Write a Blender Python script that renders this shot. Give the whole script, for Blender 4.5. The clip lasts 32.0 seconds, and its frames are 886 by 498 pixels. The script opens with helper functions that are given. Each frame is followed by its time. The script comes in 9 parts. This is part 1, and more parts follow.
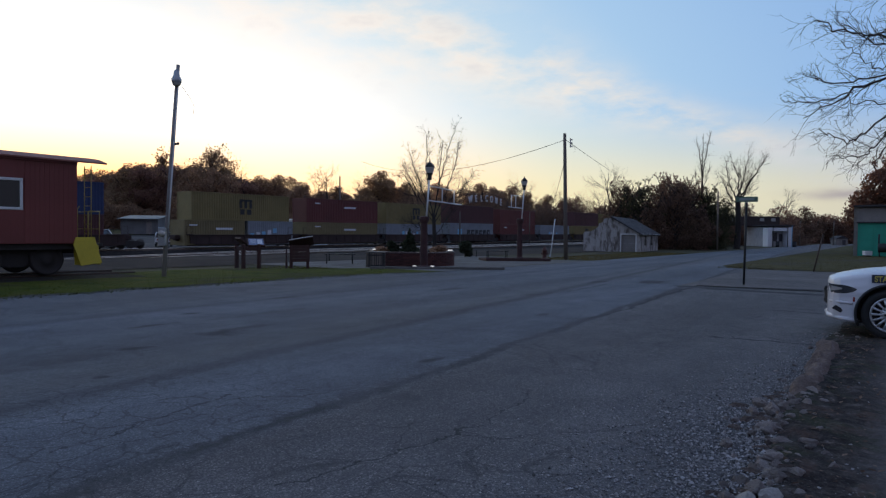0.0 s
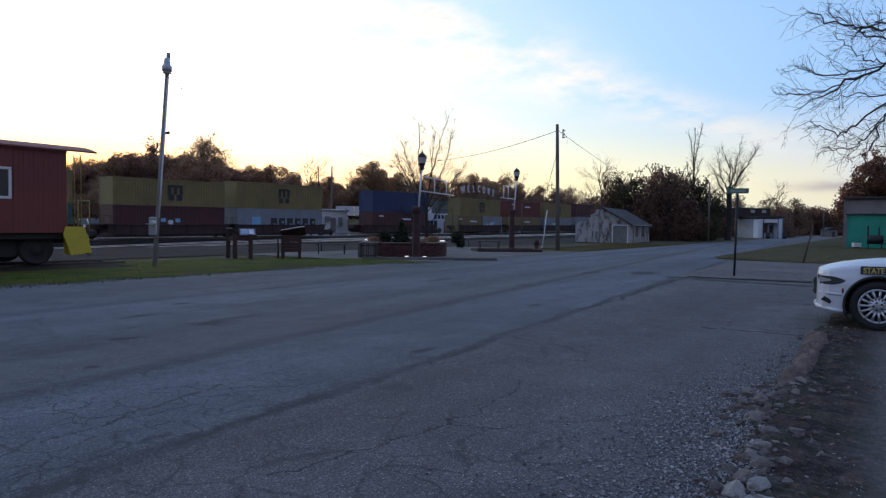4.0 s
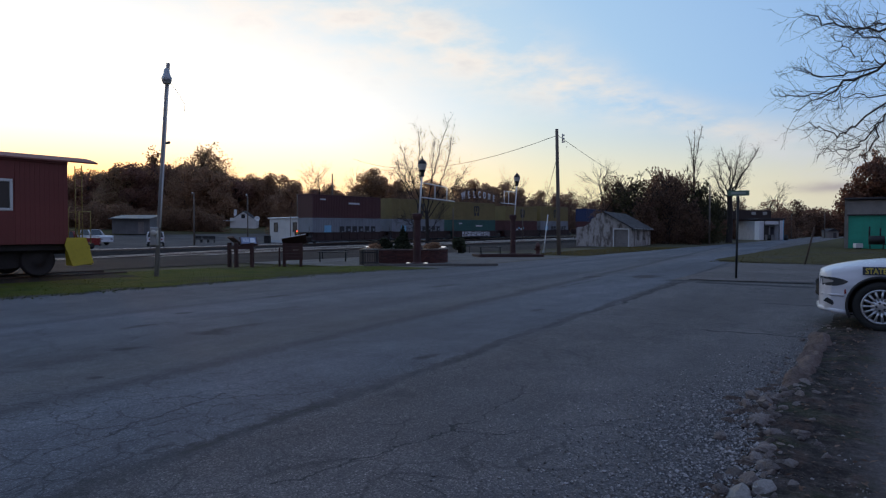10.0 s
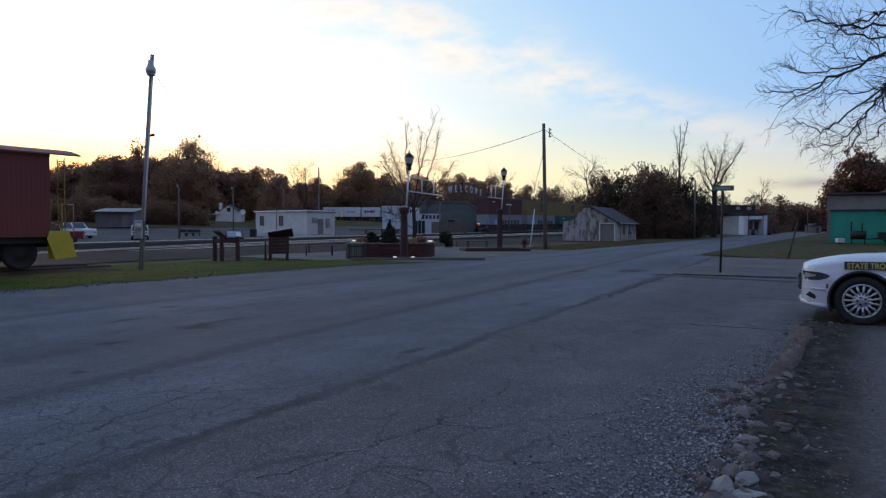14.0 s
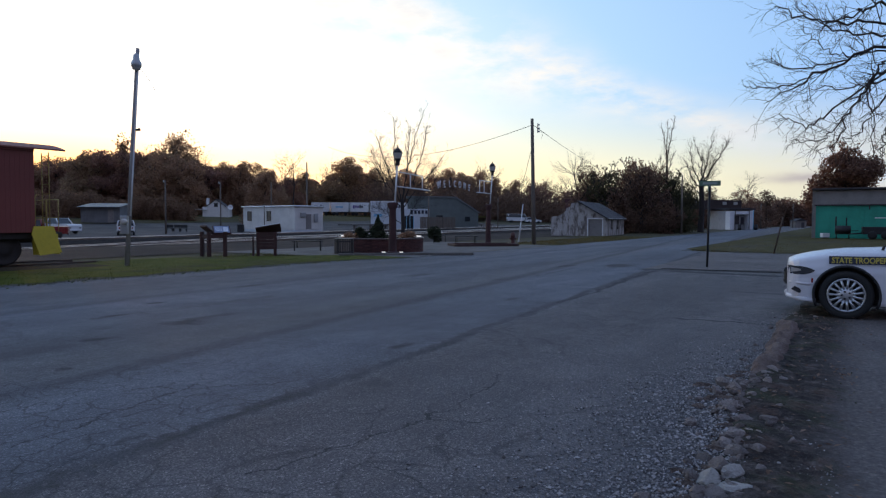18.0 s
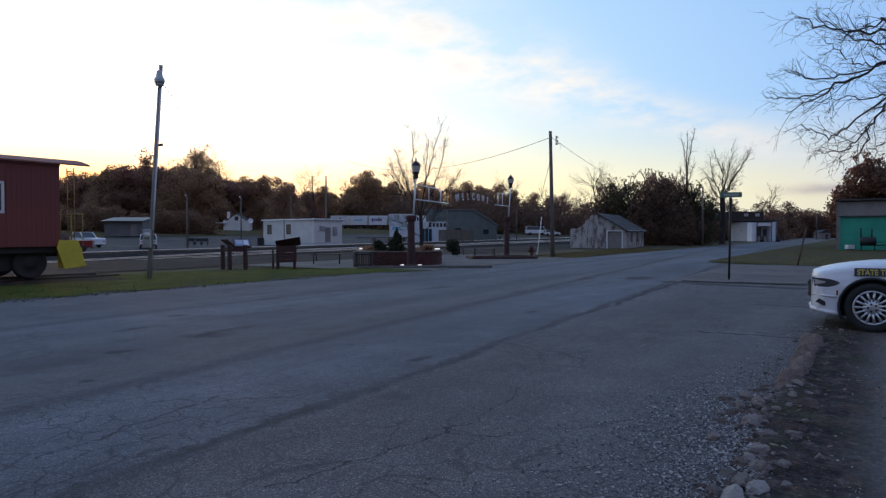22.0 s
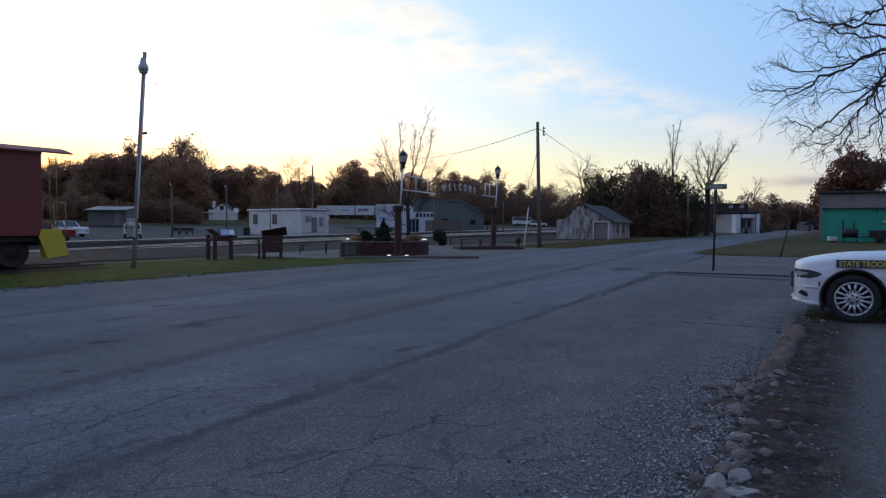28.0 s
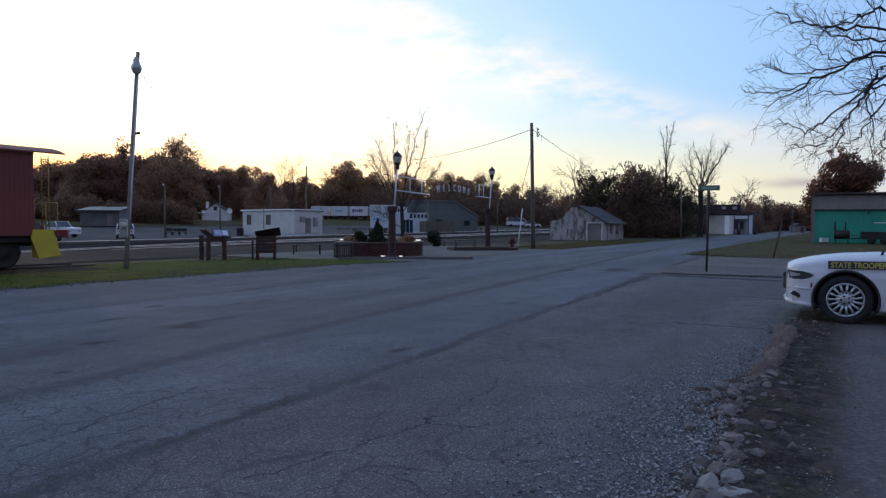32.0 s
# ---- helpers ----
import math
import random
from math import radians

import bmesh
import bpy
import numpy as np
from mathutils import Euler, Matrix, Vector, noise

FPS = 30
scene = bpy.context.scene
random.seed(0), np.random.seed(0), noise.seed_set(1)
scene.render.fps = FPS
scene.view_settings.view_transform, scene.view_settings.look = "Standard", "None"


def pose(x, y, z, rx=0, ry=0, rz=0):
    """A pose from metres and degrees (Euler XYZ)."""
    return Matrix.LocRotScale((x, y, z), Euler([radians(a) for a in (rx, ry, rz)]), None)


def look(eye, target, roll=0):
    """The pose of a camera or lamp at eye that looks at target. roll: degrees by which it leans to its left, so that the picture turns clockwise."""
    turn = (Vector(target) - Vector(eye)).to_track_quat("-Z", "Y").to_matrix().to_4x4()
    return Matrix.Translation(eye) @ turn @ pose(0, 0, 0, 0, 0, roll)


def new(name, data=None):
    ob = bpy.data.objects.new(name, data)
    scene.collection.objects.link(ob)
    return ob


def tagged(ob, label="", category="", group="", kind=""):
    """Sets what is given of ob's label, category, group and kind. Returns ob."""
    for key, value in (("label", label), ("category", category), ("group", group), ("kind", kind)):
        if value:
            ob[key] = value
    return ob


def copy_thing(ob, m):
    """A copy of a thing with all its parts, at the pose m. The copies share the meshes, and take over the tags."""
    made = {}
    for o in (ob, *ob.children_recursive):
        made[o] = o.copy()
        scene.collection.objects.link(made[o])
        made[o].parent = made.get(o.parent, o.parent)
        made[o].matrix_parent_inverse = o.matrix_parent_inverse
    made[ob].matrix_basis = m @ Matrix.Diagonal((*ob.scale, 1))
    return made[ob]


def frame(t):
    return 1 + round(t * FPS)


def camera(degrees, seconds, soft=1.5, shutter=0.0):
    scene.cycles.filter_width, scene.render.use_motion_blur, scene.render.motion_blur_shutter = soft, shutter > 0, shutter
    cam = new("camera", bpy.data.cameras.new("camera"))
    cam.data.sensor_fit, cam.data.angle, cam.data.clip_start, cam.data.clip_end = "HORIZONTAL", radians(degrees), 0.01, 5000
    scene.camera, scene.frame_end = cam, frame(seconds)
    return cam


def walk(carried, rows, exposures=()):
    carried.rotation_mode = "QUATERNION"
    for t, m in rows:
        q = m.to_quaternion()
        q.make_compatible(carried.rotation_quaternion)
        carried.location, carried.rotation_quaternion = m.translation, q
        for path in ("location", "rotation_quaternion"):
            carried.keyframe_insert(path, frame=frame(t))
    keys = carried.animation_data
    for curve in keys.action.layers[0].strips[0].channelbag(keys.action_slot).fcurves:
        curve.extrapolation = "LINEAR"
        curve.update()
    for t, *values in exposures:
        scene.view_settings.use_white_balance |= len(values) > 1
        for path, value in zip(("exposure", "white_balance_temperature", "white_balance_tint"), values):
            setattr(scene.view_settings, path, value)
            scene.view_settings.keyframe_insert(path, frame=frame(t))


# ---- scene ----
SKY_STRENGTH = 1.0
EXPOSURES = ((0, -0.28), (1, -0.20), (2, -0.11), (3, 0.0), (6, 0.08), (7, -0.18), (8, -0.31), (9, -0.31), (10, -0.26), (11, -0.20), (12, -0.11), (13, -0.05), (14, -0.08), (17, 0.0), (18, 0.03), (19, 0.04), (20, 0.18), (21, 0.09), (22, 0.0), (23, -0.16), (24, -0.22), (25, -0.20), (28, -0.02), (30, 0.06), (32, 0.06))
EYE = (0.0, 0.0, 1.45)
cam = camera(67.201, 32.0, soft=1.25, shutter=0.3)
TURNS = [  # seconds, tilt, lean, heading
    (0, 88.742, -0.630, 2.791), (0.5, 88.479, -0.671, 2.757), (1, 88.345, -0.700, 2.717), (1.5, 88.229, -0.935, 2.694),
    (2, 88.201, -0.961, 2.619), (2.5, 88.122, -0.960, 2.510), (3, 88.031, -0.899, 2.352), (3.5, 87.922, -0.839, 2.221),
    (5.5, 88.209, -0.487, 1.716), (6, 88.419, -0.295, 1.555), (6.5, 88.771, -0.545, 1.460), (7, 89.071, -0.542, 1.601),
    (7.5, 89.237, -0.319, 1.839), (8, 89.217, -0.283, 2.037), (8.5, 89.013, -0.283, 2.185), (9, 88.791, -0.335, 2.313),
    (9.5, 88.604, -0.193, 2.246), (10, 88.461, -0.054, 2.206), (10.5, 88.344, 0.023, 2.066), (11, 88.280, 0.115, 1.967),
    (11.5, 88.236, 0.015, 1.832), (12, 88.242, -0.038, 1.819), (12.5, 88.162, -0.136, 1.609), (13, 88.076, -0.121, 1.457),
    (13.5, 87.966, -0.056, 1.205), (14, 87.953, -0.192, 1.081), (14.5, 87.962, -0.150, 0.915), (16.5, 87.939, -0.170, 0.503),
    (17, 87.882, -0.246, 0.374), (17.5, 87.697, -0.277, 0.277), (18, 87.538, -0.155, 0.102), (18.5, 87.462, 0.046, 0.065),
    (19, 87.453, -0.000, -0.000), (19.5, 87.499, -0.117, -0.003), (20, 87.549, -0.214, -0.022), (20.5, 87.788, -0.361, 0.054),
    (21, 88.091, -0.391, 0.507), (21.5, 88.391, -0.196, 1.123), (22, 88.630, 0.028, 1.685), (22.5, 88.681, 0.027, 2.022),
    (23, 88.651, 0.098, 2.077), (23.5, 88.569, 0.384, 1.951), (24, 88.517, 0.315, 1.741), (24.5, 88.468, 0.276, 1.577),
    (25, 88.387, 0.275, 1.388), (25.5, 88.280, 0.335, 1.204), (27.5, 87.883, 0.005, 0.629), (28, 87.810, -0.191, 0.565),
    (28.5, 87.743, -0.189, 0.394), (29, 87.751, -0.120, 0.359), (29.5, 87.781, -0.002, 0.203), (30, 87.784, 0.104, 0.113),
    (30.5, 87.798, -0.009, 0.056), (31, 87.812, -0.069, 0.036), (31.5, 87.859, -0.298, 0.039), (32, 87.883, -0.268, 0.053),
]
walk(cam, [(t, pose(*EYE, a, b, c)) for t, a, b, c in TURNS], EXPOSURES)

# ---- sky and light ----
SUNSET = Vector((-0.54, 0.84, 0.03)).normalized()


def build_sky():
    w = bpy.data.worlds.new("dusk_sky")
    scene.world = w
    w.use_nodes = True
    nt = w.node_tree
    nt.nodes.clear()
    N, L = nt.nodes.new, nt.links.new

    def math_(op, a, b=None, c=None, clamp=False):
        n = N("ShaderNodeMath")
        n.operation, n.use_clamp = op, clamp
        for i, v in enumerate((a, b, c)):
            if v is None:
                continue
            if isinstance(v, (int, float)):
                n.inputs[i].default_value = v
            else:
                L(v, n.inputs[i])
        return n.outputs[0]

    def mix(f, a, b, kind="MIX"):
        n = N("ShaderNodeMix")
        n.data_type, n.blend_type, n.clamp_result = "RGBA", kind, False
        for s, v in ((n.inputs[0], f), (n.inputs[6], a), (n.inputs[7], b)):
            if isinstance(v, (int, float)):
                s.default_value = v
            elif isinstance(v, tuple):
                s.default_value = (*v, 1)
            else:
                L(v, s)
        return n.outputs[2]

    tc = N("ShaderNodeTexCoord")
    d = tc.outputs["Generated"]
    sep = N("ShaderNodeSeparateXYZ")
    L(d, sep.inputs[0])
    up = math_("MAXIMUM", sep.outputs[2], 0.0)
    dot = N("ShaderNodeVectorMath")
    dot.operation = "DOT_PRODUCT"
    # the glow falls off faster upwards than along the horizon
    tall = N("ShaderNodeVectorMath")
    tall.operation = "MULTIPLY"
    L(d, tall.inputs[0])
    tall.inputs[1].default_value = (1, 1, 2.2)
    unit = N("ShaderNodeVectorMath")
    unit.operation = "NORMALIZE"
    L(tall.outputs[0], unit.inputs[0])
    L(unit.outputs[0], dot.inputs[0])
    dot.inputs[1].default_value = SUNSET
    c = dot.outputs["Value"]

    sky = N("ShaderNodeTexSky")
    sky.sky_type, sky.sun_disc = "NISHITA", False
    sky.sun_elevation, sky.sun_rotation = radians(1.5), math.atan2(SUNSET.x, SUNSET.y)
    sky.air_density, sky.dust_density, sky.ozone_density = 1.0, 1.6, 1.5

    # angle from the sunset, 0 (at it) .. 1 (opposite)
    ang = math_("DIVIDE", math_("ARCCOSINE", math_("MULTIPLY", c, 0.9999)), math.pi)
    ramp = N("ShaderNodeValToRGB")
    L(ang, ramp.inputs[0])
    el = ramp.color_ramp.elements
    el[0].position, el[0].color = 0.0, (1.9, 1.75, 1.5, 1)
    el[1].position, el[1].color = 1.0, (0.25, 0.255, 0.36, 1)
    for p, col in ((0.14, (1.5, 1.5, 1.45)), (0.185, (1.06, 1.10, 1.12)), (0.23, (0.70, 0.88, 1.0)), (0.29, (0.45, 0.69, 0.98)), (0.36, (0.33, 0.55, 0.92)), (0.46, (0.25, 0.385, 0.70)), (0.62, (0.25, 0.31, 0.53))):
        e = el.new(p)
        e.color = (*col, 1)
    # the warm belt above the horizon
    mr = N("ShaderNodeMapRange")
    mr.interpolation_type = "SMOOTHSTEP"
    L(up, mr.inputs["Value"])
    for nm, val in (("From Min", 0.045), ("From Max", 0.19), ("To Min", 1.0), ("To Max", 0.0)):
        mr.inputs[nm].default_value = val
    belt = mr.outputs["Result"]
    near = math_("MULTIPLY_ADD", c, 0.5, 0.5)
    wr = N("ShaderNodeValToRGB")
    L(ang, wr.inputs[0])
    we = wr.color_ramp.elements
    we[0].position, we[0].color = 0.0, (1.6, 0.72, 0.20, 1)
    we[1].position, we[1].color = 1.0, (0.10, 0.10, 0.14, 1)
    for p, col in ((0.05, (2.1, 1.15, 0.40)), (0.10, (1.9, 1.28, 0.66)), (0.16, (1.45, 1.08, 0.60)), (0.22, (1.10, 0.98, 0.62)), (0.30, (0.90, 0.86, 0.64)), (0.38, (0.72, 0.68, 0.58)), (0.5, (0.25, 0.26, 0.32))):
        we.new(p).color = (*col, 1)
    base = mix(math_("MULTIPLY", belt, 0.98), ramp.outputs[0], wr.outputs[0])
    # thin evening clouds, drawn out along the horizon
    stretch = N("ShaderNodeVectorMath")
    stretch.operation = "DIVIDE"
    L(d, stretch.inputs[0])
    comb = N("ShaderNodeCombineXYZ")
    den = math_("ADD", up, 0.12)
    for i in range(3):
        L(den, comb.inputs[i])
    L(comb.outputs[0], stretch.inputs[1])
    mp = N("ShaderNodeMapping")
    mp.inputs["Rotation"].default_value = (0, 0, radians(25))
    mp.inputs["Scale"].default_value = (0.55, 1.5, 0.4)
    mp.inputs["Location"].default_value = (0.6, 0.35, 0)
    L(stretch.outputs[0], mp.inputs[0])
    cl = N("ShaderNodeTexNoise")
    cl.inputs["Scale"].default_value, cl.inputs["Detail"].default_value, cl.inputs["Roughness"].default_value = 1.3, 9, 0.62
    L(mp.outputs[0], cl.inputs[0])
    cover = math_("MULTIPLY", math_("SUBTRACT", cl.outputs[0], 0.52, clamp=True), 4.0, clamp=True)
    # most of the cloud lies in one long bank
    bank = N("ShaderNodeVectorMath")
    bank.operation = "DOT_PRODUCT"
    L(d, bank.inputs[0])
    bank.inputs[1].default_value = (-0.275, 0.250, -0.928)
    wide = math_("MINIMUM", math_("MAXIMUM", math_("MULTIPLY_ADD", sep.outputs[0], -0.13, 0.060), 0.024), 0.10)
    off = math_("DIVIDE", math_("ADD", bank.outputs["Value"], -0.005), wide)
    mask = math_("POWER", 2.718, math_("MULTIPLY", math_("MULTIPLY", off, off), -1.0))
    cl2 = N("ShaderNodeTexNoise")
    cl2.inputs["Scale"].default_value, cl2.inputs["Detail"].default_value, cl2.inputs["Roughness"].default_value = 8.5, 8, 0.6
    st2 = N("ShaderNodeMapping")
    st2.inputs["Rotation"].default_value = (0, radians(16), 0)
    st2.inputs["Scale"].default_value = (0.8, 0.8, 2.2)
    L(d, st2.inputs[0])
    L(st2.outputs[0], cl2.inputs[0])
    puffs = math_("MULTIPLY", math_("SUBTRACT", cl2.outputs[0], 0.40, clamp=True), 5.0, clamp=True)
    cover = math_("MAXIMUM", math_("MULTIPLY", cover, 0.10), math_("MULTIPLY", math_("MULTIPLY", mask, puffs), 0.95))
    lr = N("ShaderNodeValToRGB")
    L(ang, lr.inputs[0])
    le = lr.color_ramp.elements
    le[0].position, le[0].color = 0.0, (1.6, 1.4, 1.1, 1)
    le[1].position, le[1].color = 1.0, (0.12, 0.14, 0.20, 1)
    for p, col in ((0.14, (1.5, 1.4, 1.3)), (0.20, (1.15, 1.07, 1.0)), (0.27, (1.0, 0.92, 0.84)), (0.33, (0.72, 0.76, 0.82)), (0.40, (0.46, 0.58, 0.80)), (0.55, (0.25, 0.28, 0.4))):
        le.new(p).color = (*col, 1)
    shade = mix(math_("MULTIPLY", math_("SUBTRACT", cl2.outputs[0], 0.58, clamp=True), 3.0, clamp=True), lr.outputs[0], mix(1.0, lr.outputs[0], (0.62, 0.66, 0.78), "MULTIPLY"))
    full = mix(cover, base, shade)
    px_, pz_ = math_("DIVIDE", math_("SUBTRACT", sep.outputs[0], 0.475), 0.045), math_("DIVIDE", math_("ADD", sep.outputs[2], math_("MULTIPLY_ADD", cl2.outputs[0], 0.02, -0.068)), 0.0065)
    wisp = math_("POWER", 2.718, math_("MULTIPLY", math_("ADD", math_("MULTIPLY", px_, px_), math_("MULTIPLY", pz_, pz_)), -1.0))
    full = mix(math_("MULTIPLY", math_("MULTIPLY", wisp, math_("GREATER_THAN", sep.outputs[1], 0.0)), 0.75), full, (0.40, 0.36, 0.42))
    full = mix(0.03, full, sky.outputs[0], "ADD")
    bg = N("ShaderNodeBackground")
    bg.inputs["Strength"].default_value = SKY_STRENGTH
    L(full, bg.inputs[0])
    out = N("ShaderNodeOutputWorld")
    L(bg.outputs[0], out.inputs[0])


build_sky()
sun_data = bpy.data.lights.new("sun", "SUN")
sun_data.energy, sun_data.angle, sun_data.color = 2.0, radians(4), (1.0, 0.55, 0.25)
sun = new("sun", sun_data)
sun.matrix_world = look((0, 0, 60), Vector((0, 0, 60)) - Vector((SUNSET.x, SUNSET.y, 0.05)))

# ---- materials ----
def shader(name, rough=0.8, metal=0.0):
    m = bpy.data.materials.new(name)
    m.use_nodes = True
    b = m.node_tree.nodes["Principled BSDF"]
    b.inputs["Roughness"].default_value, b.inputs["Metallic"].default_value = rough, metal
    return m, m.node_tree, b


def noise_node(nt, vec, scale, detail=5, rough=0.6):
    n = nt.nodes.new("ShaderNodeTexNoise")
    n.inputs["Scale"].default_value, n.inputs["Detail"].default_value, n.inputs["Roughness"].default_value = scale, detail, rough
    nt.links.new(vec, n.inputs["Vector"])
    return n.outputs[0]


def ramp_node(nt, fac, stops):
    r = nt.nodes.new("ShaderNodeValToRGB")
    el = r.color_ramp.elements
    el[0].position, el[0].color = stops[0][0], (*stops[0][1], 1)
    el[1].position, el[1].color = stops[-1][0], (*stops[-1][1], 1)
    for p, c in stops[1:-1]:
        el.new(p).color = (*c, 1)
    nt.links.new(fac, r.inputs[0])
    return r.outputs[0]


def mix_node(nt, f, a, b, kind="MIX"):
    n = nt.nodes.new("ShaderNodeMix")
    n.data_type, n.blend_type = "RGBA", kind
    for s, v in ((n.inputs[0], f), (n.inputs[6], a), (n.inputs[7], b)):
        if isinstance(v, (int, float)):
            s.default_value = v
        elif isinstance(v, tuple):
            s.default_value = (*v, 1)
        else:
            nt.links.new(v, s)
    return n.outputs[2]


def bump_node(nt, bsdf, height, strength, dist):
    b = nt.nodes.new("ShaderNodeBump")
    b.inputs["Strength"].default_value, b.inputs["Distance"].default_value = strength, dist
    nt.links.new(height, b.inputs["Height"])
    nt.links.new(b.outputs[0], bsdf.inputs["Normal"])


def mapped(nt, scale=(1, 1, 1)):
    tc = nt.nodes.new("ShaderNodeTexCoord")
    mp = nt.nodes.new("ShaderNodeMapping")
    mp.inputs["Scale"].default_value = scale
    nt.links.new(tc.outputs["Object"], mp.inputs[0])
    return mp.outputs[0]


def paint(name, color, rough=0.6, metal=0.0, wear=0.35, big=0.7, fine=9.0, bump=0.15, stretch=(1, 1, 1), dirt=(0.09, 0.075, 0.06)):
    """A painted or plain surface: stains at a large scale, grain at a small one."""
    m, nt, b = shader(name, rough, metal)
    v = mapped(nt, stretch)
    a, f = noise_node(nt, v, big, 6, 0.65), noise_node(nt, v, fine, 4, 0.7)
    dark, light = tuple(x * (1 - wear * 0.7) for x in color), tuple(min(1, x * (1 + wear * 0.35) + 0.01 * wear) for x in color)
    c = ramp_node(nt, a, [(0.3, dark), (0.55, color), (0.75, light)])
    spots = ramp_node(nt, f, [(0.55, (0, 0, 0)), (0.8, (wear, wear, wear))])
    c = mix_node(nt, spots, c, dirt)
    nt.links.new(c, b.inputs["Base Color"])
    r = ramp_node(nt, f, [(0.2, (max(0.05, rough - 0.12),) * 3), (0.8, (min(1, rough + 0.12),) * 3)])
    nt.links.new(r, b.inputs["Roughness"])
    if bump:
        bump_node(nt, b, f, bump, 0.02)
    return m


def island_paint(name, a, bcol, rough=0.8, bump=0.3, fine=14.0):
    """For many small pieces in one mesh: each island has its own shade."""
    m, nt, b = shader(name, rough)
    g = nt.nodes.new("ShaderNodeNewGeometry")
    c = ramp_node(nt, g.outputs["Random Per Island"], [(0.0, a), (1.0, bcol)])
    v = mapped(nt)
    f = noise_node(nt, v, fine, 4, 0.7)
    c = mix_node(nt, 0.5, c, ramp_node(nt, f, [(0.3, (0.35, 0.35, 0.35)), (0.7, (1, 1, 1))]), "MULTIPLY")
    nt.links.new(c, b.inputs["Base Color"])
    if bump:
        bump_node(nt, b, f, bump, 0.02)
    return m


def leaf_paint(name, a, bcol):
    """Thin leaves: they glow a little with the light behind them."""
    m = bpy.data.materials.new(name)
    m.use_nodes = True
    nt = m.node_tree
    nt.nodes.clear()
    g = nt.nodes.new("ShaderNodeNewGeometry")
    c = ramp_node(nt, g.outputs["Random Per Island"], [(0.0, a), (1.0, bcol)])
    big = ramp_node(nt, noise_node(nt, mapped(nt), 0.35, 3, 0.6), [(0.3, (0.7, 0.72, 0.75)), (0.7, (1.15, 1.1, 1.0))])
    c = mix_node(nt, 1.0, c, big, "MULTIPLY")
    d, t, s, o = (nt.nodes.new(k) for k in ("ShaderNodeBsdfDiffuse", "ShaderNodeBsdfTranslucent", "ShaderNodeMixShader", "ShaderNodeOutputMaterial"))
    nt.links.new(c, d.inputs[0])
    nt.links.new(c, t.inputs[0])
    s.inputs[0].default_value = 0.5
    nt.links.new(d.outputs[0], s.inputs[1])
    nt.links.new(t.outputs[0], s.inputs[2])
    nt.links.new(s.outputs[0], o.inputs[0])
    return m


def object_paint(name, a, bcol, rough=0.85, fine=14.0, bump=0.5):
    """For pieces that are objects of their own: each takes its own shade."""
    m, nt, b = shader(name, rough)
    g = nt.nodes.new("ShaderNodeObjectInfo")
    c = ramp_node(nt, g.outputs["Random"], [(0.0, a), (1.0, bcol)])
    v = mapped(nt)
    f = noise_node(nt, v, fine, 5, 0.7)
    c = mix_node(nt, 0.6, c, ramp_node(nt, f, [(0.3, (0.4, 0.38, 0.36)), (0.7, (1, 1, 1))]), "MULTIPLY")
    nt.links.new(c, b.inputs["Base Color"])
    bump_node(nt, b, f, bump, 0.03)
    return m


def ground_mat(name, stops, big, fine, bump=0.5, rough=0.95, second=None, dist=0.03):
    m, nt, b = shader(name, rough)
    v = mapped(nt)
    a, f = noise_node(nt, v, big, 7, 0.62), noise_node(nt, v, fine, 5, 0.75)
    c = ramp_node(nt, a, stops)
    if second:
        patch = ramp_node(nt, noise_node(nt, v, second[0], 5, 0.6), [(second[1], (0, 0, 0)), (second[1] + 0.15, (1, 1, 1))])
        c = mix_node(nt, patch, c, second[2])
    c = mix_node(nt, 0.75, c, ramp_node(nt, f, [(0.3, (0.35, 0.35, 0.35)), (0.6, (1, 1, 1)), (0.75, (1.6, 1.6, 1.6))]), "MULTIPLY")
    b.inputs["Specular IOR Level"].default_value = 0.12
    nt.links.new(c, b.inputs["Base Color"])
    bump_node(nt, b, f, bump, dist)
    return m


def stain_mask(nt, dist, amount):
    mr = nt.nodes.new("ShaderNodeMapRange")
    for nm, val in (("From Min", 1.5), ("From Max", 2.05), ("To Min", amount), ("To Max", 0.0)):
        mr.inputs[nm].default_value = val
    nt.links.new(dist, mr.inputs["Value"])
    return mr.outputs["Result"]


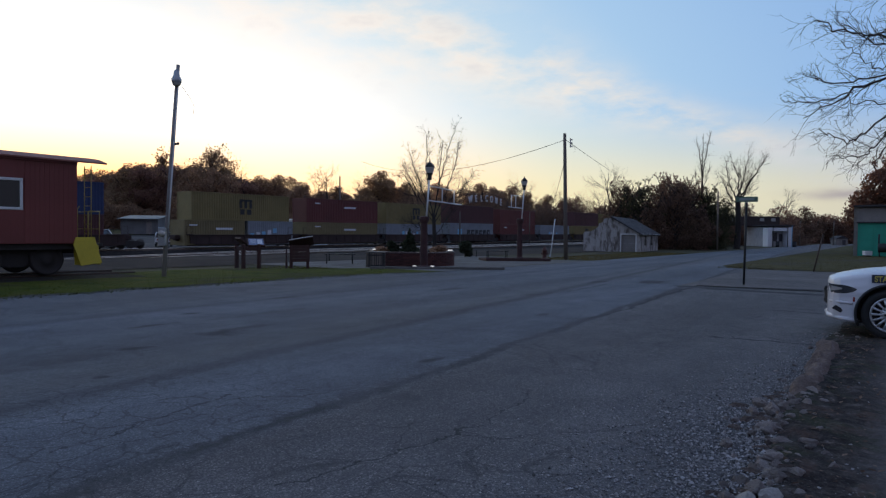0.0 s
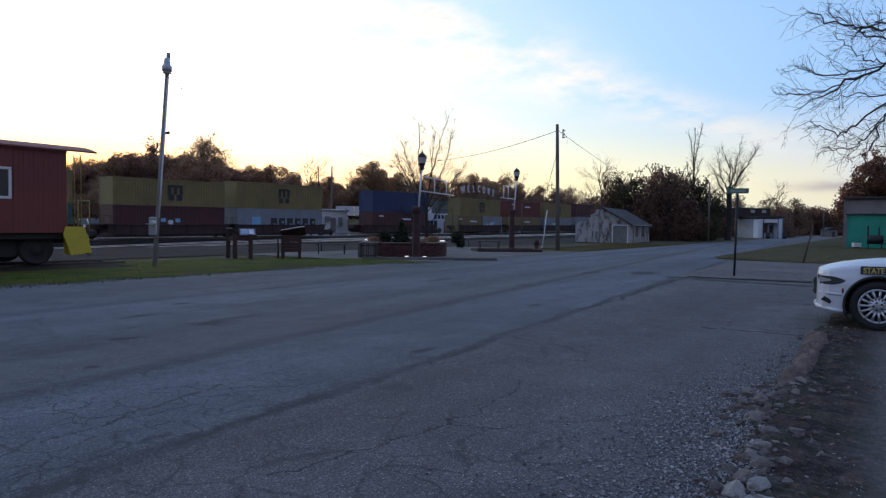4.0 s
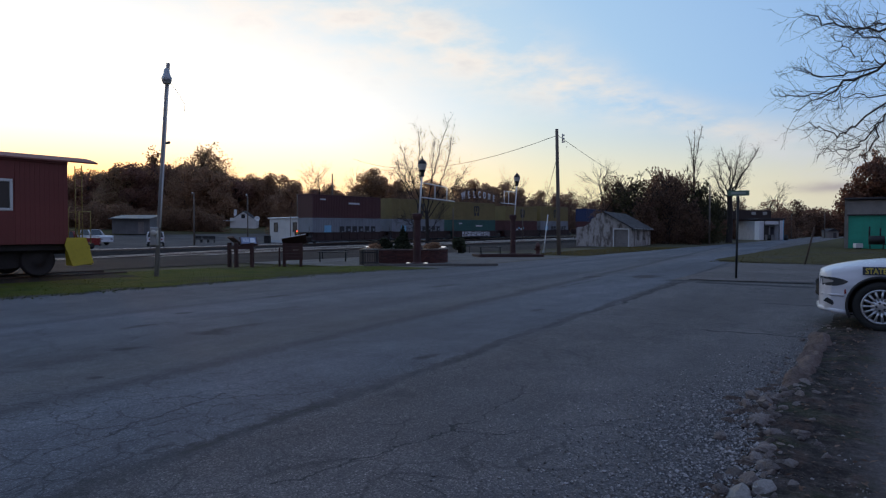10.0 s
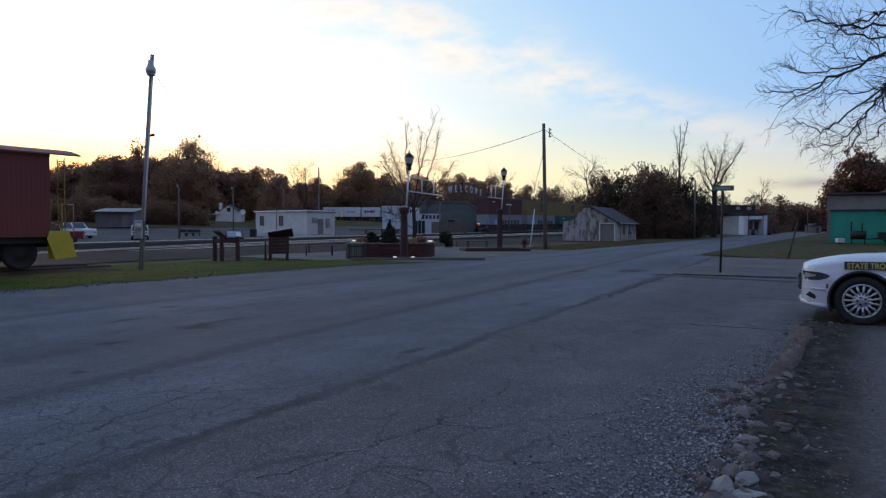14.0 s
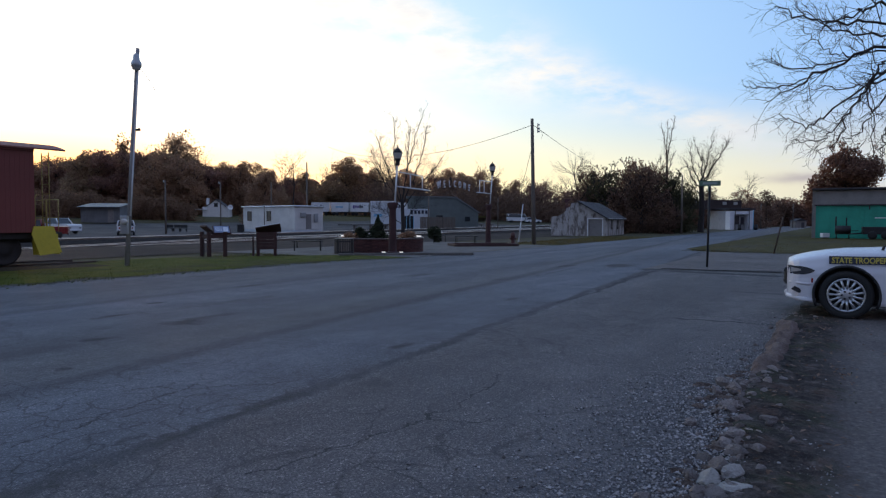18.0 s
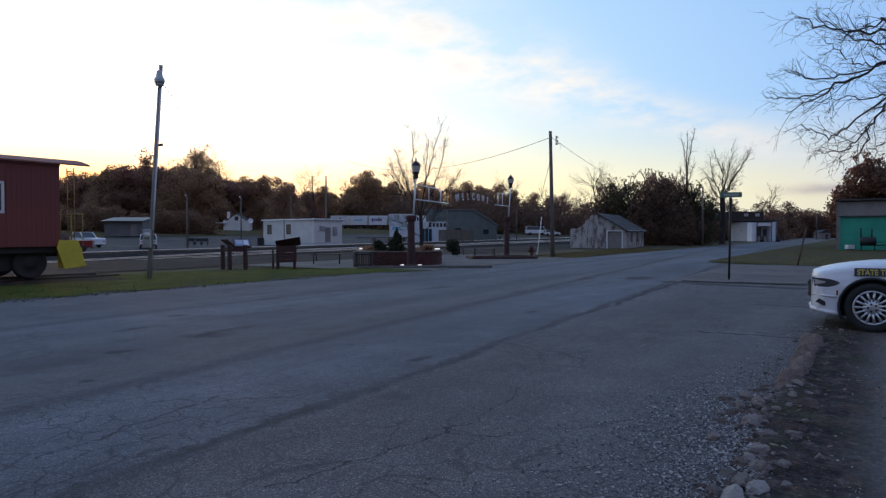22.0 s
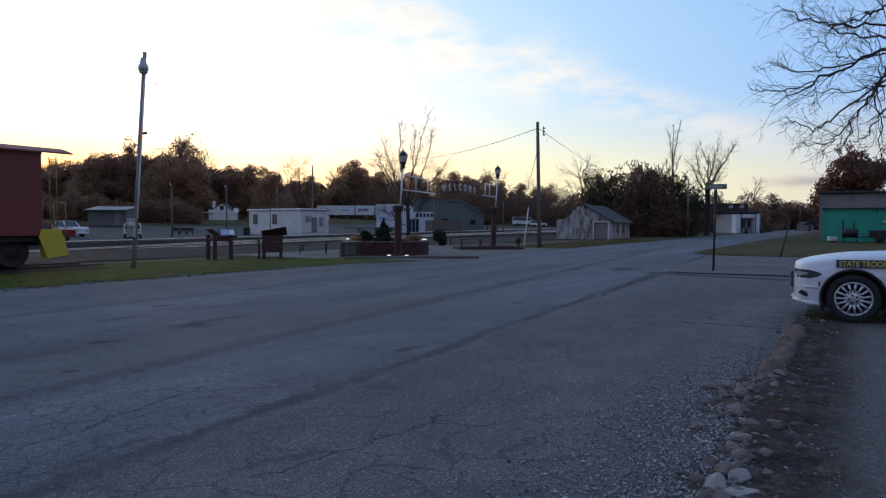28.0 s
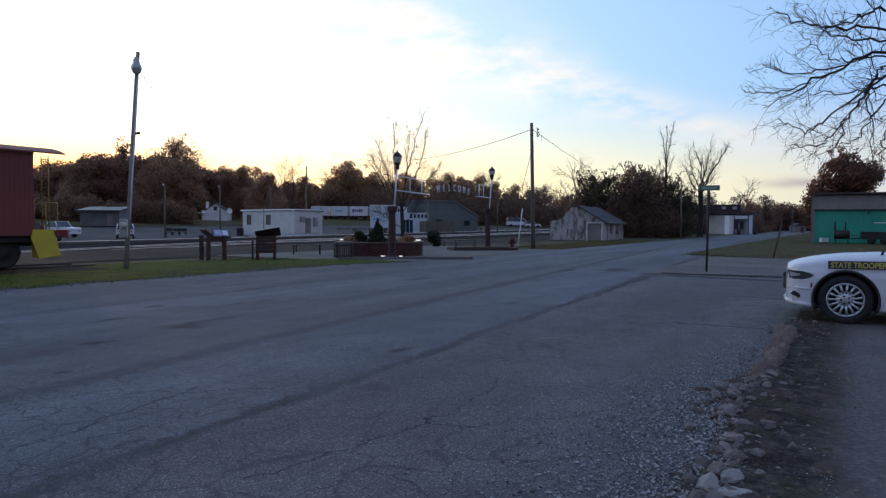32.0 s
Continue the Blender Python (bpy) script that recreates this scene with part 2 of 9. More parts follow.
def asphalt(name, tone, seams=(), cracks=0.55, stains=(), worn_to=None, lanes=(), lines=()):
    """Old chip-sealed asphalt in the road's own axes: x along it, y across it."""
    m, nt, b = shader(name, 0.9)
    L = nt.links.new
    v = mapped(nt)
    sep = nt.nodes.new("ShaderNodeSeparateXYZ")
    L(v, sep.inputs[0])
    long_v = mapped(nt, (0.16, 1.0, 1.0))
    wide = noise_node(nt, long_v, 0.55, 6, 0.6)
    c = ramp_node(nt, wide, [(0.25, tuple(x * 0.62 for x in tone)), (0.5, tone), (0.78, tuple(x * 1.45 for x in tone))])
    mid = noise_node(nt, v, 1.4, 6, 0.65)

    def lin(op, *args):
        n = nt.nodes.new("ShaderNodeMath")
        n.operation = op
        for i, a in enumerate(args):
            if isinstance(a, (int, float)):
                n.inputs[i].default_value = a
            else:
                L(a, n.inputs[i])
        return n.outputs[0]

    def span(val, a, b, lo=0.0, hi=1.0):
        n = nt.nodes.new("ShaderNodeMapRange")
        n.interpolation_type = "SMOOTHSTEP"
        for nm, x in (("From Min", a), ("From Max", b), ("To Min", lo), ("To Max", hi)):
            n.inputs[nm].default_value = x
        L(val, n.inputs["Value"])
        return n.outputs["Result"]

    across = lin("ADD", lin("MULTIPLY_ADD", sep.outputs[0], -0.07, sep.outputs[1]), lin("MULTIPLY_ADD", mid, 0.5, -0.25))
    if lanes:      # each lane was laid at another time and has its own tint
        c = mix_node(nt, 1.0, c, ramp_node(nt, lin("DIVIDE", across, 16.0), [(y / 16.0, t) for y, t in lanes]), "MULTIPLY")
    c = mix_node(nt, 0.6, c, ramp_node(nt, mid, [(0.3, (0.6, 0.6, 0.62)), (0.7, (1.25, 1.22, 1.18))]), "MULTIPLY")
    # stones of the chip seal
    vo = nt.nodes.new("ShaderNodeTexVoronoi")
    vo.inputs["Scale"].default_value = 100
    L(v, vo.inputs["Vector"])
    sepc = nt.nodes.new("ShaderNodeSeparateColor")
    L(vo.outputs["Color"], sepc.inputs[0])
    c = mix_node(nt, 0.85, c, ramp_node(nt, sepc.outputs[0], [(0.0, (0.52, 0.52, 0.53)), (0.8, (1.02, 1.02, 1.02)), (1.0, (1.85, 1.81, 1.76))]), "MULTIPLY")
    fine = noise_node(nt, v, 26, 4, 0.8)
    # cracks: edges of large warped cells
    warp = nt.nodes.new("ShaderNodeVectorMath")
    warp.operation = "MULTIPLY_ADD"
    nz = nt.nodes.new("ShaderNodeTexNoise")
    nz.inputs["Scale"].default_value, nz.inputs["Detail"].default_value = 1.7, 6
    L(v, nz.inputs["Vector"])
    L(nz.outputs["Color"], warp.inputs[0])
    warp.inputs[1].default_value = (0.75, 0.75, 0)
    shift = nt.nodes.new("ShaderNodeVectorMath")
    shift.operation = "ADD"
    shift.inputs[1].default_value = (13.7, 5.3, 0)
    L(v, shift.inputs[0])
    L(shift.outputs[0], warp.inputs[2])
    crack_h = None
    sets = [(0.55, 0.013, cracks, 0.45, None), (1.5, 0.015, cracks, 0.44, None)]
    if lanes:      # the pale lane is crazed all over, the chip seal has a few thin cracks
        pale = lin("MULTIPLY", span(across, 3.5, 3.8), span(across, 6.6, 5.8))
        near = span(sep.outputs[0], 2.4, 6.0, 1.0, 0.22)
        sets = [(3.2, 0.019, 0.72, 0.15, lin("MULTIPLY", lin("MULTIPLY", pale, near), span(fine, 0.25, 0.5))), (5.0, 0.026, 0.8, 0.48, lin("MULTIPLY", pale, near)),
                (1.5, 0.013, 0.55, 0.41, span(across, 3.9, 3.4)), (0.7, 0.014, 0.35, 0.46, span(across, 6.4, 7.2))]
    for scale, width, amount, seed, zone_m in sets:
        ve = nt.nodes.new("ShaderNodeTexVoronoi")
        ve.feature = "DISTANCE_TO_EDGE"
        ve.inputs["Scale"].default_value = scale
        L(warp.outputs[0], ve.inputs["Vector"])
        e = ramp_node(nt, ve.outputs["Distance"], [(0.0, (1, 1, 1)), (width, (0.55, 0.55, 0.55)), (width * 2, (0, 0, 0))])
        where = ramp_node(nt, noise_node(nt, v, 0.3, 3, 0.5), [(seed, (0, 0, 0)), (seed + 0.12, (amount, amount, amount))])
        e = mix_node(nt, 1.0, e, where, "MULTIPLY")
        if zone_m is not None:
            e = mix_node(nt, 1.0, e, zone_m, "MULTIPLY")
        c = mix_node(nt, e, c, (0.018, 0.018, 0.02))
        crack_h = e if crack_h is None else mix_node(nt, 1.0, crack_h, e, "LIGHTEN")
    # single long cracks, jagged, from one place to another
    if lines:
        jn = nt.nodes.new("ShaderNodeTexNoise")
        jn.inputs["Scale"].default_value, jn.inputs["Detail"].default_value, jn.inputs["Roughness"].default_value = 2.4, 7, 0.65
        L(v, jn.inputs["Vector"])
        jag = nt.nodes.new("ShaderNodeVectorMath")
        jag.operation = "MULTIPLY_ADD"
        L(jn.outputs["Color"], jag.inputs[0])
        jag.inputs[1].default_value = (0.5, 0.5, 0)
        L(v, jag.inputs[2])
    for x0, y0, x1, y1, wid, amt in lines:
        dx, dy = x1 - x0, y1 - y0
        ll = dx * dx + dy * dy
        sub = nt.nodes.new("ShaderNodeVectorMath")
        sub.operation = "SUBTRACT"
        L(jag.outputs[0], sub.inputs[0])
        sub.inputs[1].default_value = (x0 + 0.25, y0 + 0.25, 0)
        sv = nt.nodes.new("ShaderNodeSeparateXYZ")
        L(sub.outputs[0], sv.inputs[0])
        t = lin("MINIMUM", lin("MAXIMUM", lin("ADD", lin("MULTIPLY", sv.outputs[0], dx / ll), lin("MULTIPLY", sv.outputs[1], dy / ll)), 0.0), 1.0)
        ex, ey = lin("MULTIPLY_ADD", t, -dx, sv.outputs[0]), lin("MULTIPLY_ADD", t, -dy, sv.outputs[1])
        dist = lin("SQRT", lin("ADD", lin("MULTIPLY", ex, ex), lin("MULTIPLY", ey, ey)))
        e = span(lin("MULTIPLY_ADD", noise_node(nt, v, 11, 3, 0.7), wid * 0.8, dist), wid * 0.8, wid * 1.5, amt, 0.0)
        c = mix_node(nt, e, c, (0.02, 0.02, 0.022))
    # the rough, stone-bare strip along the near edge
    if worn_to:
        sk = nt.nodes.new("ShaderNodeMath")
        sk.operation = "MULTIPLY_ADD"
        L(sep.outputs[0], sk.inputs[0])
        sk.inputs[1].default_value = -0.065
        L(sep.outputs[1], sk.inputs[2])
        zn = nt.nodes.new("ShaderNodeMath")
        zn.operation = "MULTIPLY_ADD"
        L(mid, zn.inputs[0])
        zn.inputs[1].default_value = 0.8
        L(sk.outputs[0], zn.inputs[2])
        zone = nt.nodes.new("ShaderNodeMapRange")
        zone.inputs["From Min"].default_value, zone.inputs["From Max"].default_value = worn_to + 0.30, worn_to + 0.50
        zone.inputs["To Min"].default_value, zone.inputs["To Max"].default_value = 0.75, 0.0
        L(zn.outputs[0], zone.inputs["Value"])
        rough_c = mix_node(nt, 1.0, c, ramp_node(nt, sepc.outputs[1], [(0.0, (0.5, 0.5, 0.52)), (0.6, (0.85, 0.85, 0.86)), (0.85, (1.15, 1.14, 1.12)), (1.0, (1.8, 1.75, 1.7))]), "MULTIPLY")
        c = mix_node(nt, zone.outputs["Result"], c, rough_c)
    # dark ragged stains and shallow holes
    for x0, y0, rx, ry, amt in stains:
        df = nt.nodes.new("ShaderNodeVectorMath")
        df.operation = "SUBTRACT"
        L(v, df.inputs[0])
        df.inputs[1].default_value = (x0, y0, 0)
        dv = nt.nodes.new("ShaderNodeVectorMath")
        dv.operation = "DIVIDE"
        L(df.outputs[0], dv.inputs[0])
        dv.inputs[1].default_value = (rx, ry, 1)
        ln = nt.nodes.new("ShaderNodeVectorMath")
        ln.operation = "LENGTH"
        L(dv.outputs[0], ln.inputs[0])
        ad = nt.nodes.new("ShaderNodeMath")
        ad.operation = "MULTIPLY_ADD"
        L(noise_node(nt, v, 3.5, 6, 0.7), ad.inputs[0])
        ad.inputs[1].default_value = 2.4
        L(ln.outputs["Value"], ad.inputs[2])
        c = mix_node(nt, stain_mask(nt, ad.outputs[0], amt), c, tuple(x * 0.24 for x in tone))
    # long joints between the lanes, filled with tar and grit
    for y0, wid, amt, wob, slope in seams:
        wn = noise_node(nt, v, 0.35, 5, 0.7)
        off = nt.nodes.new("ShaderNodeMath")
        off.operation = "MULTIPLY_ADD"
        off.inputs[1].default_value, off.inputs[2].default_value = wob, -y0 - wob * 0.5
        L(wn, off.inputs[0])
        dd = nt.nodes.new("ShaderNodeMath")
        dd.operation = "ADD"
        sk = nt.nodes.new("ShaderNodeMath")
        sk.operation = "MULTIPLY_ADD"
        L(sep.outputs[0], sk.inputs[0])
        sk.inputs[1].default_value = -slope
        L(sep.outputs[1], sk.inputs[2])
        rg = nt.nodes.new("ShaderNodeMath")
        rg.operation = "MULTIPLY_ADD"
        L(noise_node(nt, v, 7, 5, 0.75), rg.inputs[0])
        rg.inputs[1].default_value = 0.42
        L(sk.outputs[0], rg.inputs[2])
        lv = nt.nodes.new("ShaderNodeMath")
        lv.operation = "SUBTRACT"
        L(rg.outputs[0], lv.inputs[0])
        lv.inputs[1].default_value = 0.21
        L(lv.outputs[0], dd.inputs[0])
        L(off.outputs[0], dd.inputs[1])
        ab = nt.nodes.new("ShaderNodeMath")
        ab.operation = "ABSOLUTE"
        L(dd.outputs[0], ab.inputs[0])
        e = ramp_node(nt, ab.outputs[0], [(0.0, (amt, amt, amt)), (wid * 0.5, (amt * 0.7, amt * 0.7, amt * 0.7)), (wid, (0, 0, 0))])
        e = mix_node(nt, 0.8, e, ramp_node(nt, mid, [(0.35, (0.25, 0.25, 0.25)), (0.6, (1, 1, 1))]), "MULTIPLY")
        c = mix_node(nt, e, c, (0.03, 0.03, 0.033))
    L(c, b.inputs["Base Color"])
    hsum = mix_node(nt, 1.0, ramp_node(nt, vo.outputs["Distance"], [(0.0, (1, 1, 1)), (0.6, (0, 0, 0))]), crack_h, "SUBTRACT")
    bump_node(nt, b, hsum, 0.55, 0.012)
    return m


def glass(name, tint=(0.02, 0.025, 0.03), rough=0.06):
    m, nt, b = shader(name, rough)
    b.inputs["Base Color"].default_value = (*tint, 1)
    b.inputs["Specular IOR Level"].default_value = 0.7
    return m


M = {}
M["road"] = asphalt("road_asphalt", (0.124, 0.1215, 0.132), worn_to=3.75,
                    lanes=((0.0, (1.05, 0.985, 0.915)), (3.35, (1.01, 0.975, 0.945)), (3.75, (0.95, 1.045, 1.14)), (5.6, (0.94, 1.045, 1.13)), (6.3, (0.95, 0.98, 0.97)), (7.6, (0.905, 0.99, 1.05)), (10.3, (0.97, 1.07, 1.16)), (11.6, (0.94, 1.0, 1.02)), (16.0, (0.98, 0.98, 0.97))),
                    lines=((2.6, 2.85, 4.4, 2.55, 0.016, 0.9), (4.4, 2.55, 5.6, 2.7, 0.012, 0.8), (3.1, 2.5, 3.0, 1.9, 0.012, 0.7), (4.0, 2.6, 4.3, 2.1, 0.010, 0.8), (4.3, 2.1, 4.1, 1.6, 0.008, 0.6), (10.25, 2.1, 10.35, 0.75, 0.055, 1.0), (14.8, 2.0, 14.8, 1.1, 0.09, 0.8),
                           (20.3, 4.9, 20.8, 3.4, 0.5, 0.9), (20.8, 3.4, 21.2, 1.0, 0.6, 0.95), (19.85, 4.1, 19.6, 1.6, 0.40, 0.95), (11.0, 4.3, 13.3, 4.35, 0.05, 0.8), (13.3, 4.35, 15.3, 4.54, 0.075, 0.9), (15.3, 4.54, 19.7, 4.70, 0.11, 0.9), (2.2, 4.5, 3.9, 4.9, 0.014, 0.8), (3.4, 5.2, 4.4, 4.2, 0.012, 0.7), (16.2, 6.9, 19.5, 7.1, 0.05, 0.6)),
                    stains=((6.25, 4.36, 0.30, 0.12, 0.95), (4.70, 7.72, 0.32, 0.16, 1.0), (6.2, 7.95, 0.55, 0.36, 0.9), (6.9, 8.1, 0.7, 0.18, 0.6), (6.0, 9.4, 0.5, 0.16, 0.85), (7.3, 10.25, 0.35, 0.13, 0.8), (10.4, 11.2, 0.5, 0.2, 0.85), (8.2, 9.3, 1.5, 0.3, 0.45), (3.9, 7.6, 0.9, 0.35, 0.45), (3.6, 6.45, 0.13, 0.08, 0.9), (14.8, 9.7, 0.8, 0.3, 0.6), (14.7, 7.2, 0.6, 0.25, 0.55), (11.2, 5.25, 0.4, 0.12, 0.6), (4.75, 3.55, 0.3, 0.2, 0.45), (21.4, 6.2, 1.4, 0.7, 0.75)),
                    seams=((10.8, 0.28, 0.45, 0.6, 0.04), (7.6, 0.45, 0.3, 1.2, 0.05), (5.62, 0.24, 0.75, 0.4, 0.10), (3.58, 0.12, 1.0, 0.36, 0.068)))
M["side"] = asphalt("side_street_asphalt", (0.142, 0.124, 0.118), cracks=0.5)
M["ground"] = ground_mat("rough_ground", [(0.3, (0.055, 0.055, 0.025)), (0.5, (0.085, 0.075, 0.04)), (0.7, (0.12, 0.10, 0.06))], 0.25, 9, second=(0.06, 0.5, (0.10, 0.085, 0.065)))
M["grass"] = ground_mat("verge_turf", [(0.3, (0.032, 0.047, 0.004)), (0.48, (0.069, 0.086, 0.006)), (0.70, (0.12, 0.107, 0.018))], 1.3, 30, bump=0.3, second=(0.33, 0.54, (0.050, 0.045, 0.024)))
M["dry_grass"] = ground_mat("dry_lawn", [(0.3, (0.045, 0.042, 0.012)), (0.5, (0.084, 0.070, 0.022)), (0.72, (0.125, 0.098, 0.042))], 0.8, 30, bump=0.3, second=(0.16, 0.52, (0.075, 0.062, 0.052)))
M["yard"] = ground_mat("yard_gravel", [(0.3, (0.030, 0.022, 0.020)), (0.5, (0.046, 0.035, 0.032)), (0.72, (0.075, 0.058, 0.053))], 0.3, 18, bump=0.6)
M["lot"] = ground_mat("lot_gravel", [(0.3, (0.075, 0.068, 0.066)), (0.5, (0.105, 0.095, 0.092)), (0.72, (0.15, 0.14, 0.135))], 0.2, 12, bump=0.6)
M["ballast"] = ground_mat("ballast", [(0.3, (0.022, 0.019, 0.018)), (0.5, (0.036, 0.030, 0.028)), (0.7, (0.060, 0.050, 0.045))], 2.5, 22, bump=1.0)
M["soil"] = ground_mat("dark_soil", [(0.3, (0.03, 0.024, 0.022)), (0.5, (0.055, 0.045, 0.04)), (0.72, (0.10, 0.086, 0.076))], 1.6, 30, bump=1.0, second=(2.6, 0.6, (0.05, 0.052, 0.028)))


def edge_mat(name):
    """Dark rooty earth along the road that gives way to the pale gravel of the drive; y runs across."""
    m, nt, b = shader(name, 0.95)
    v = mapped(nt)
    big, mid, fine, tiny = noise_node(nt, v, 1.3, 6, 0.62), noise_node(nt, v, 6, 6, 0.7), noise_node(nt, v, 26, 5, 0.75), noise_node(nt, v, 75, 3, 0.7)
    earth = ramp_node(nt, mid, [(0.32, (0.016, 0.012, 0.011)), (0.48, (0.034, 0.026, 0.024)), (0.58, (0.072, 0.057, 0.052)), (0.72, (0.17, 0.14, 0.13))])
    # moss in the lee of the stones, red clay where the kerb has broken away
    earth = mix_node(nt, ramp_node(nt, noise_node(nt, v, 2.1, 4, 0.6), [(0.5, (0, 0, 0)), (0.62, (0.65, 0.65, 0.65))]), earth, (0.034, 0.040, 0.016))
    earth = mix_node(nt, ramp_node(nt, noise_node(nt, v, 3.4, 5, 0.65), [(0.36, (0.7, 0.7, 0.7)), (0.47, (0, 0, 0))]), earth, (0.095, 0.058, 0.047))
    gravel = ramp_node(nt, big, [(0.3, (0.105, 0.092, 0.089)), (0.5, (0.135, 0.118, 0.114)), (0.72, (0.18, 0.163, 0.157))])
    sep = nt.nodes.new("ShaderNodeSeparateXYZ")
    nt.links.new(v, sep.inputs[0])
    sh = nt.nodes.new("ShaderNodeMath")
    sh.operation = "MULTIPLY_ADD"
    nt.links.new(mix_node(nt, 0.4, big, mid), sh.inputs[0])
    sh.inputs[1].default_value = 1.3
    nt.links.new(sep.outputs[1], sh.inputs[2])
    mr = nt.nodes.new("ShaderNodeMapRange")
    mr.interpolation_type = "SMOOTHSTEP"
    for nm, val in (("From Min", 0.42), ("From Max", 0.86)):
        mr.inputs[nm].default_value = val
    nt.links.new(sh.outputs[0], mr.inputs["Value"])
    c = mix_node(nt, mr.outputs["Result"], gravel, earth)
    c = mix_node(nt, 0.85, c, ramp_node(nt, fine, [(0.3, (0.45, 0.45, 0.45)), (0.55, (1, 1, 1)), (0.72, (1.9, 1.85, 1.8))]), "MULTIPLY")
    c = mix_node(nt, ramp_node(nt, tiny, [(0.62, (0, 0, 0)), (0.72, (0.55, 0.55, 0.55))]), c, (0.30, 0.28, 0.27))
    nt.links.new(c, b.inputs["Base Color"])
    b.inputs["Specular IOR Level"].default_value = 0.2
    bump_node(nt, b, mix_node(nt, 0.5, fine, mid), 1.0, 0.035)
    return m


M["dirt"] = M["drive"] = edge_mat("edge_earth_and_gravel")
M["concrete"] = ground_mat("plaza_concrete", [(0.3, (0.13, 0.118, 0.108)), (0.5, (0.18, 0.165, 0.15)), (0.7, (0.24, 0.222, 0.205))], 0.7, 30, bump=0.25)
M["rust_steel"] = paint("rusty_rail", (0.10, 0.065, 0.05), 0.75, 0.3, 0.6)
M["worn_rail"] = paint("worn_rail_web", (0.16, 0.115, 0.085), 0.6, 0.2, 0.3)
M["rail_top"] = paint("polished_railhead", (0.70, 0.60, 0.50), 0.32, 0.82, 0.0, bump=0)
M["sleeper"] = object_paint("creosoted_sleeper", (0.03, 0.025, 0.022), (0.065, 0.055, 0.047))
M["pole_wood"] = paint("weathered_pole", (0.17, 0.14, 0.115), 0.9, 0, 0.5, 1.5, 14, 0.5, (6, 6, 0.5))
M["pole_grey"] = paint("grey_pole", (0.32, 0.30, 0.29), 0.85, 0, 0.35, 1.5, 14, 0.4, (6, 6, 0.5))
M["galv"] = paint("galvanised", (0.42, 0.43, 0.44), 0.45, 0.7, 0.3)
M["black_metal"] = paint("black_iron", (0.025, 0.024, 0.025), 0.55, 0.3, 0.3)
M["white_metal"] = paint("white_pipe", (0.72, 0.72, 0.72), 0.5, 0.0, 0.2)
M["maroon"] = paint("maroon_brick", (0.062, 0.024, 0.024), 0.8, 0, 0.5, 2.5, 16, 0.4)
M["brown_wood"] = paint("brown_stained_wood", (0.06, 0.024, 0.02), 0.75, 0, 0.4, 3, 18, 0.3, (1, 1, 0.3))
M["caboose_red"] = paint("caboose_red", (0.20, 0.046, 0.038), 0.6, 0, 0.35, 0.8, 10, 0.2, (1, 1, 0.4))
M["caboose_roof"] = paint("caboose_roof", (0.30, 0.11, 0.085), 0.7, 0, 0.4)
M["white"] = paint("white_paint", (0.75, 0.75, 0.74), 0.6, 0, 0.25)
M["yellow"] = paint("yellow_paint", (0.56, 0.43, 0.03), 0.6, 0, 0.3, 1.2, 10)
M["underframe"] = paint("black_underframe", (0.05, 0.043, 0.041), 0.8, 0.2, 0.4)
M["glass"] = glass("dark_window_glass")
M["dim_glass"] = glass("dim_window_glass", (0.035, 0.03, 0.04), 0.35)
M["lantern_glass"] = glass("lantern_glass", (0.52, 0.49, 0.45), 0.15)
M["rubber"] = paint("tyre_rubber", (0.018, 0.018, 0.018), 0.85, 0, 0.3)
M["bark"] = paint("bare_bark", (0.035, 0.028, 0.026), 0.95, 0, 0.45, 2, 14, 0.6, (3, 3, 0.6))
M["bark_far"] = paint("grey_bark", (0.06, 0.048, 0.044), 0.95, 0, 0.3, 2, 10, 0.3)
M["leaf_brown"] = leaf_paint("autumn_leaves", (0.31, 0.19, 0.13), (0.52, 0.32, 0.21))
M["leaf_olive"] = leaf_paint("olive_leaves", (0.27, 0.18, 0.12), (0.46, 0.31, 0.20))
M["leaf_red"] = leaf_paint("russet_leaves", (0.22, 0.125, 0.105), (0.42, 0.24, 0.185))
M["leaf_green"] = leaf_paint("evergreen_leaves", (0.042, 0.05, 0.034), (0.09, 0.10, 0.065))
M["grass_blade"] = leaf_paint("grass_blades", (0.075, 0.098, 0.012), (0.15, 0.15, 0.03))
M["weed_blade"] = leaf_paint("weed_blades", (0.035, 0.045, 0.018), (0.075, 0.075, 0.035))
M["dry_blade"] = leaf_paint("dry_grass_blades", (0.11, 0.085, 0.03), (0.18, 0.135, 0.055))
M["stone"] = object_paint("broken_kerb_stone", (0.16, 0.128, 0.118), (0.38, 0.32, 0.30), fine=7, bump=0.9)
M["grit"] = island_paint("road_grit", (0.06, 0.054, 0.052), (0.50, 0.46, 0.45), 0.7, 0.2)
M["leaf_russet"] = leaf_paint("dark_russet_leaves", (0.15, 0.088, 0.07), (0.36, 0.205, 0.15))
# darkened copy of the woods' leaves, offsetting light on the exposed front row
M["leaf_brush_dimmed"] = leaf_paint("dimmed_brush_leaves", (0.21, 0.13, 0.09), (0.36, 0.22, 0.15))
M["leaf_thicket"] = leaf_paint("thicket_leaves", (0.135, 0.088, 0.068), (0.28, 0.178, 0.135))
M["leaf_dusk_green"] = leaf_paint("dull_green_leaves", (0.075, 0.075, 0.045), (0.15, 0.135, 0.085))
M["leaf_litter"] = leaf_paint("dry_leaf_litter", (0.10, 0.06, 0.045), (0.34, 0.24, 0.19))

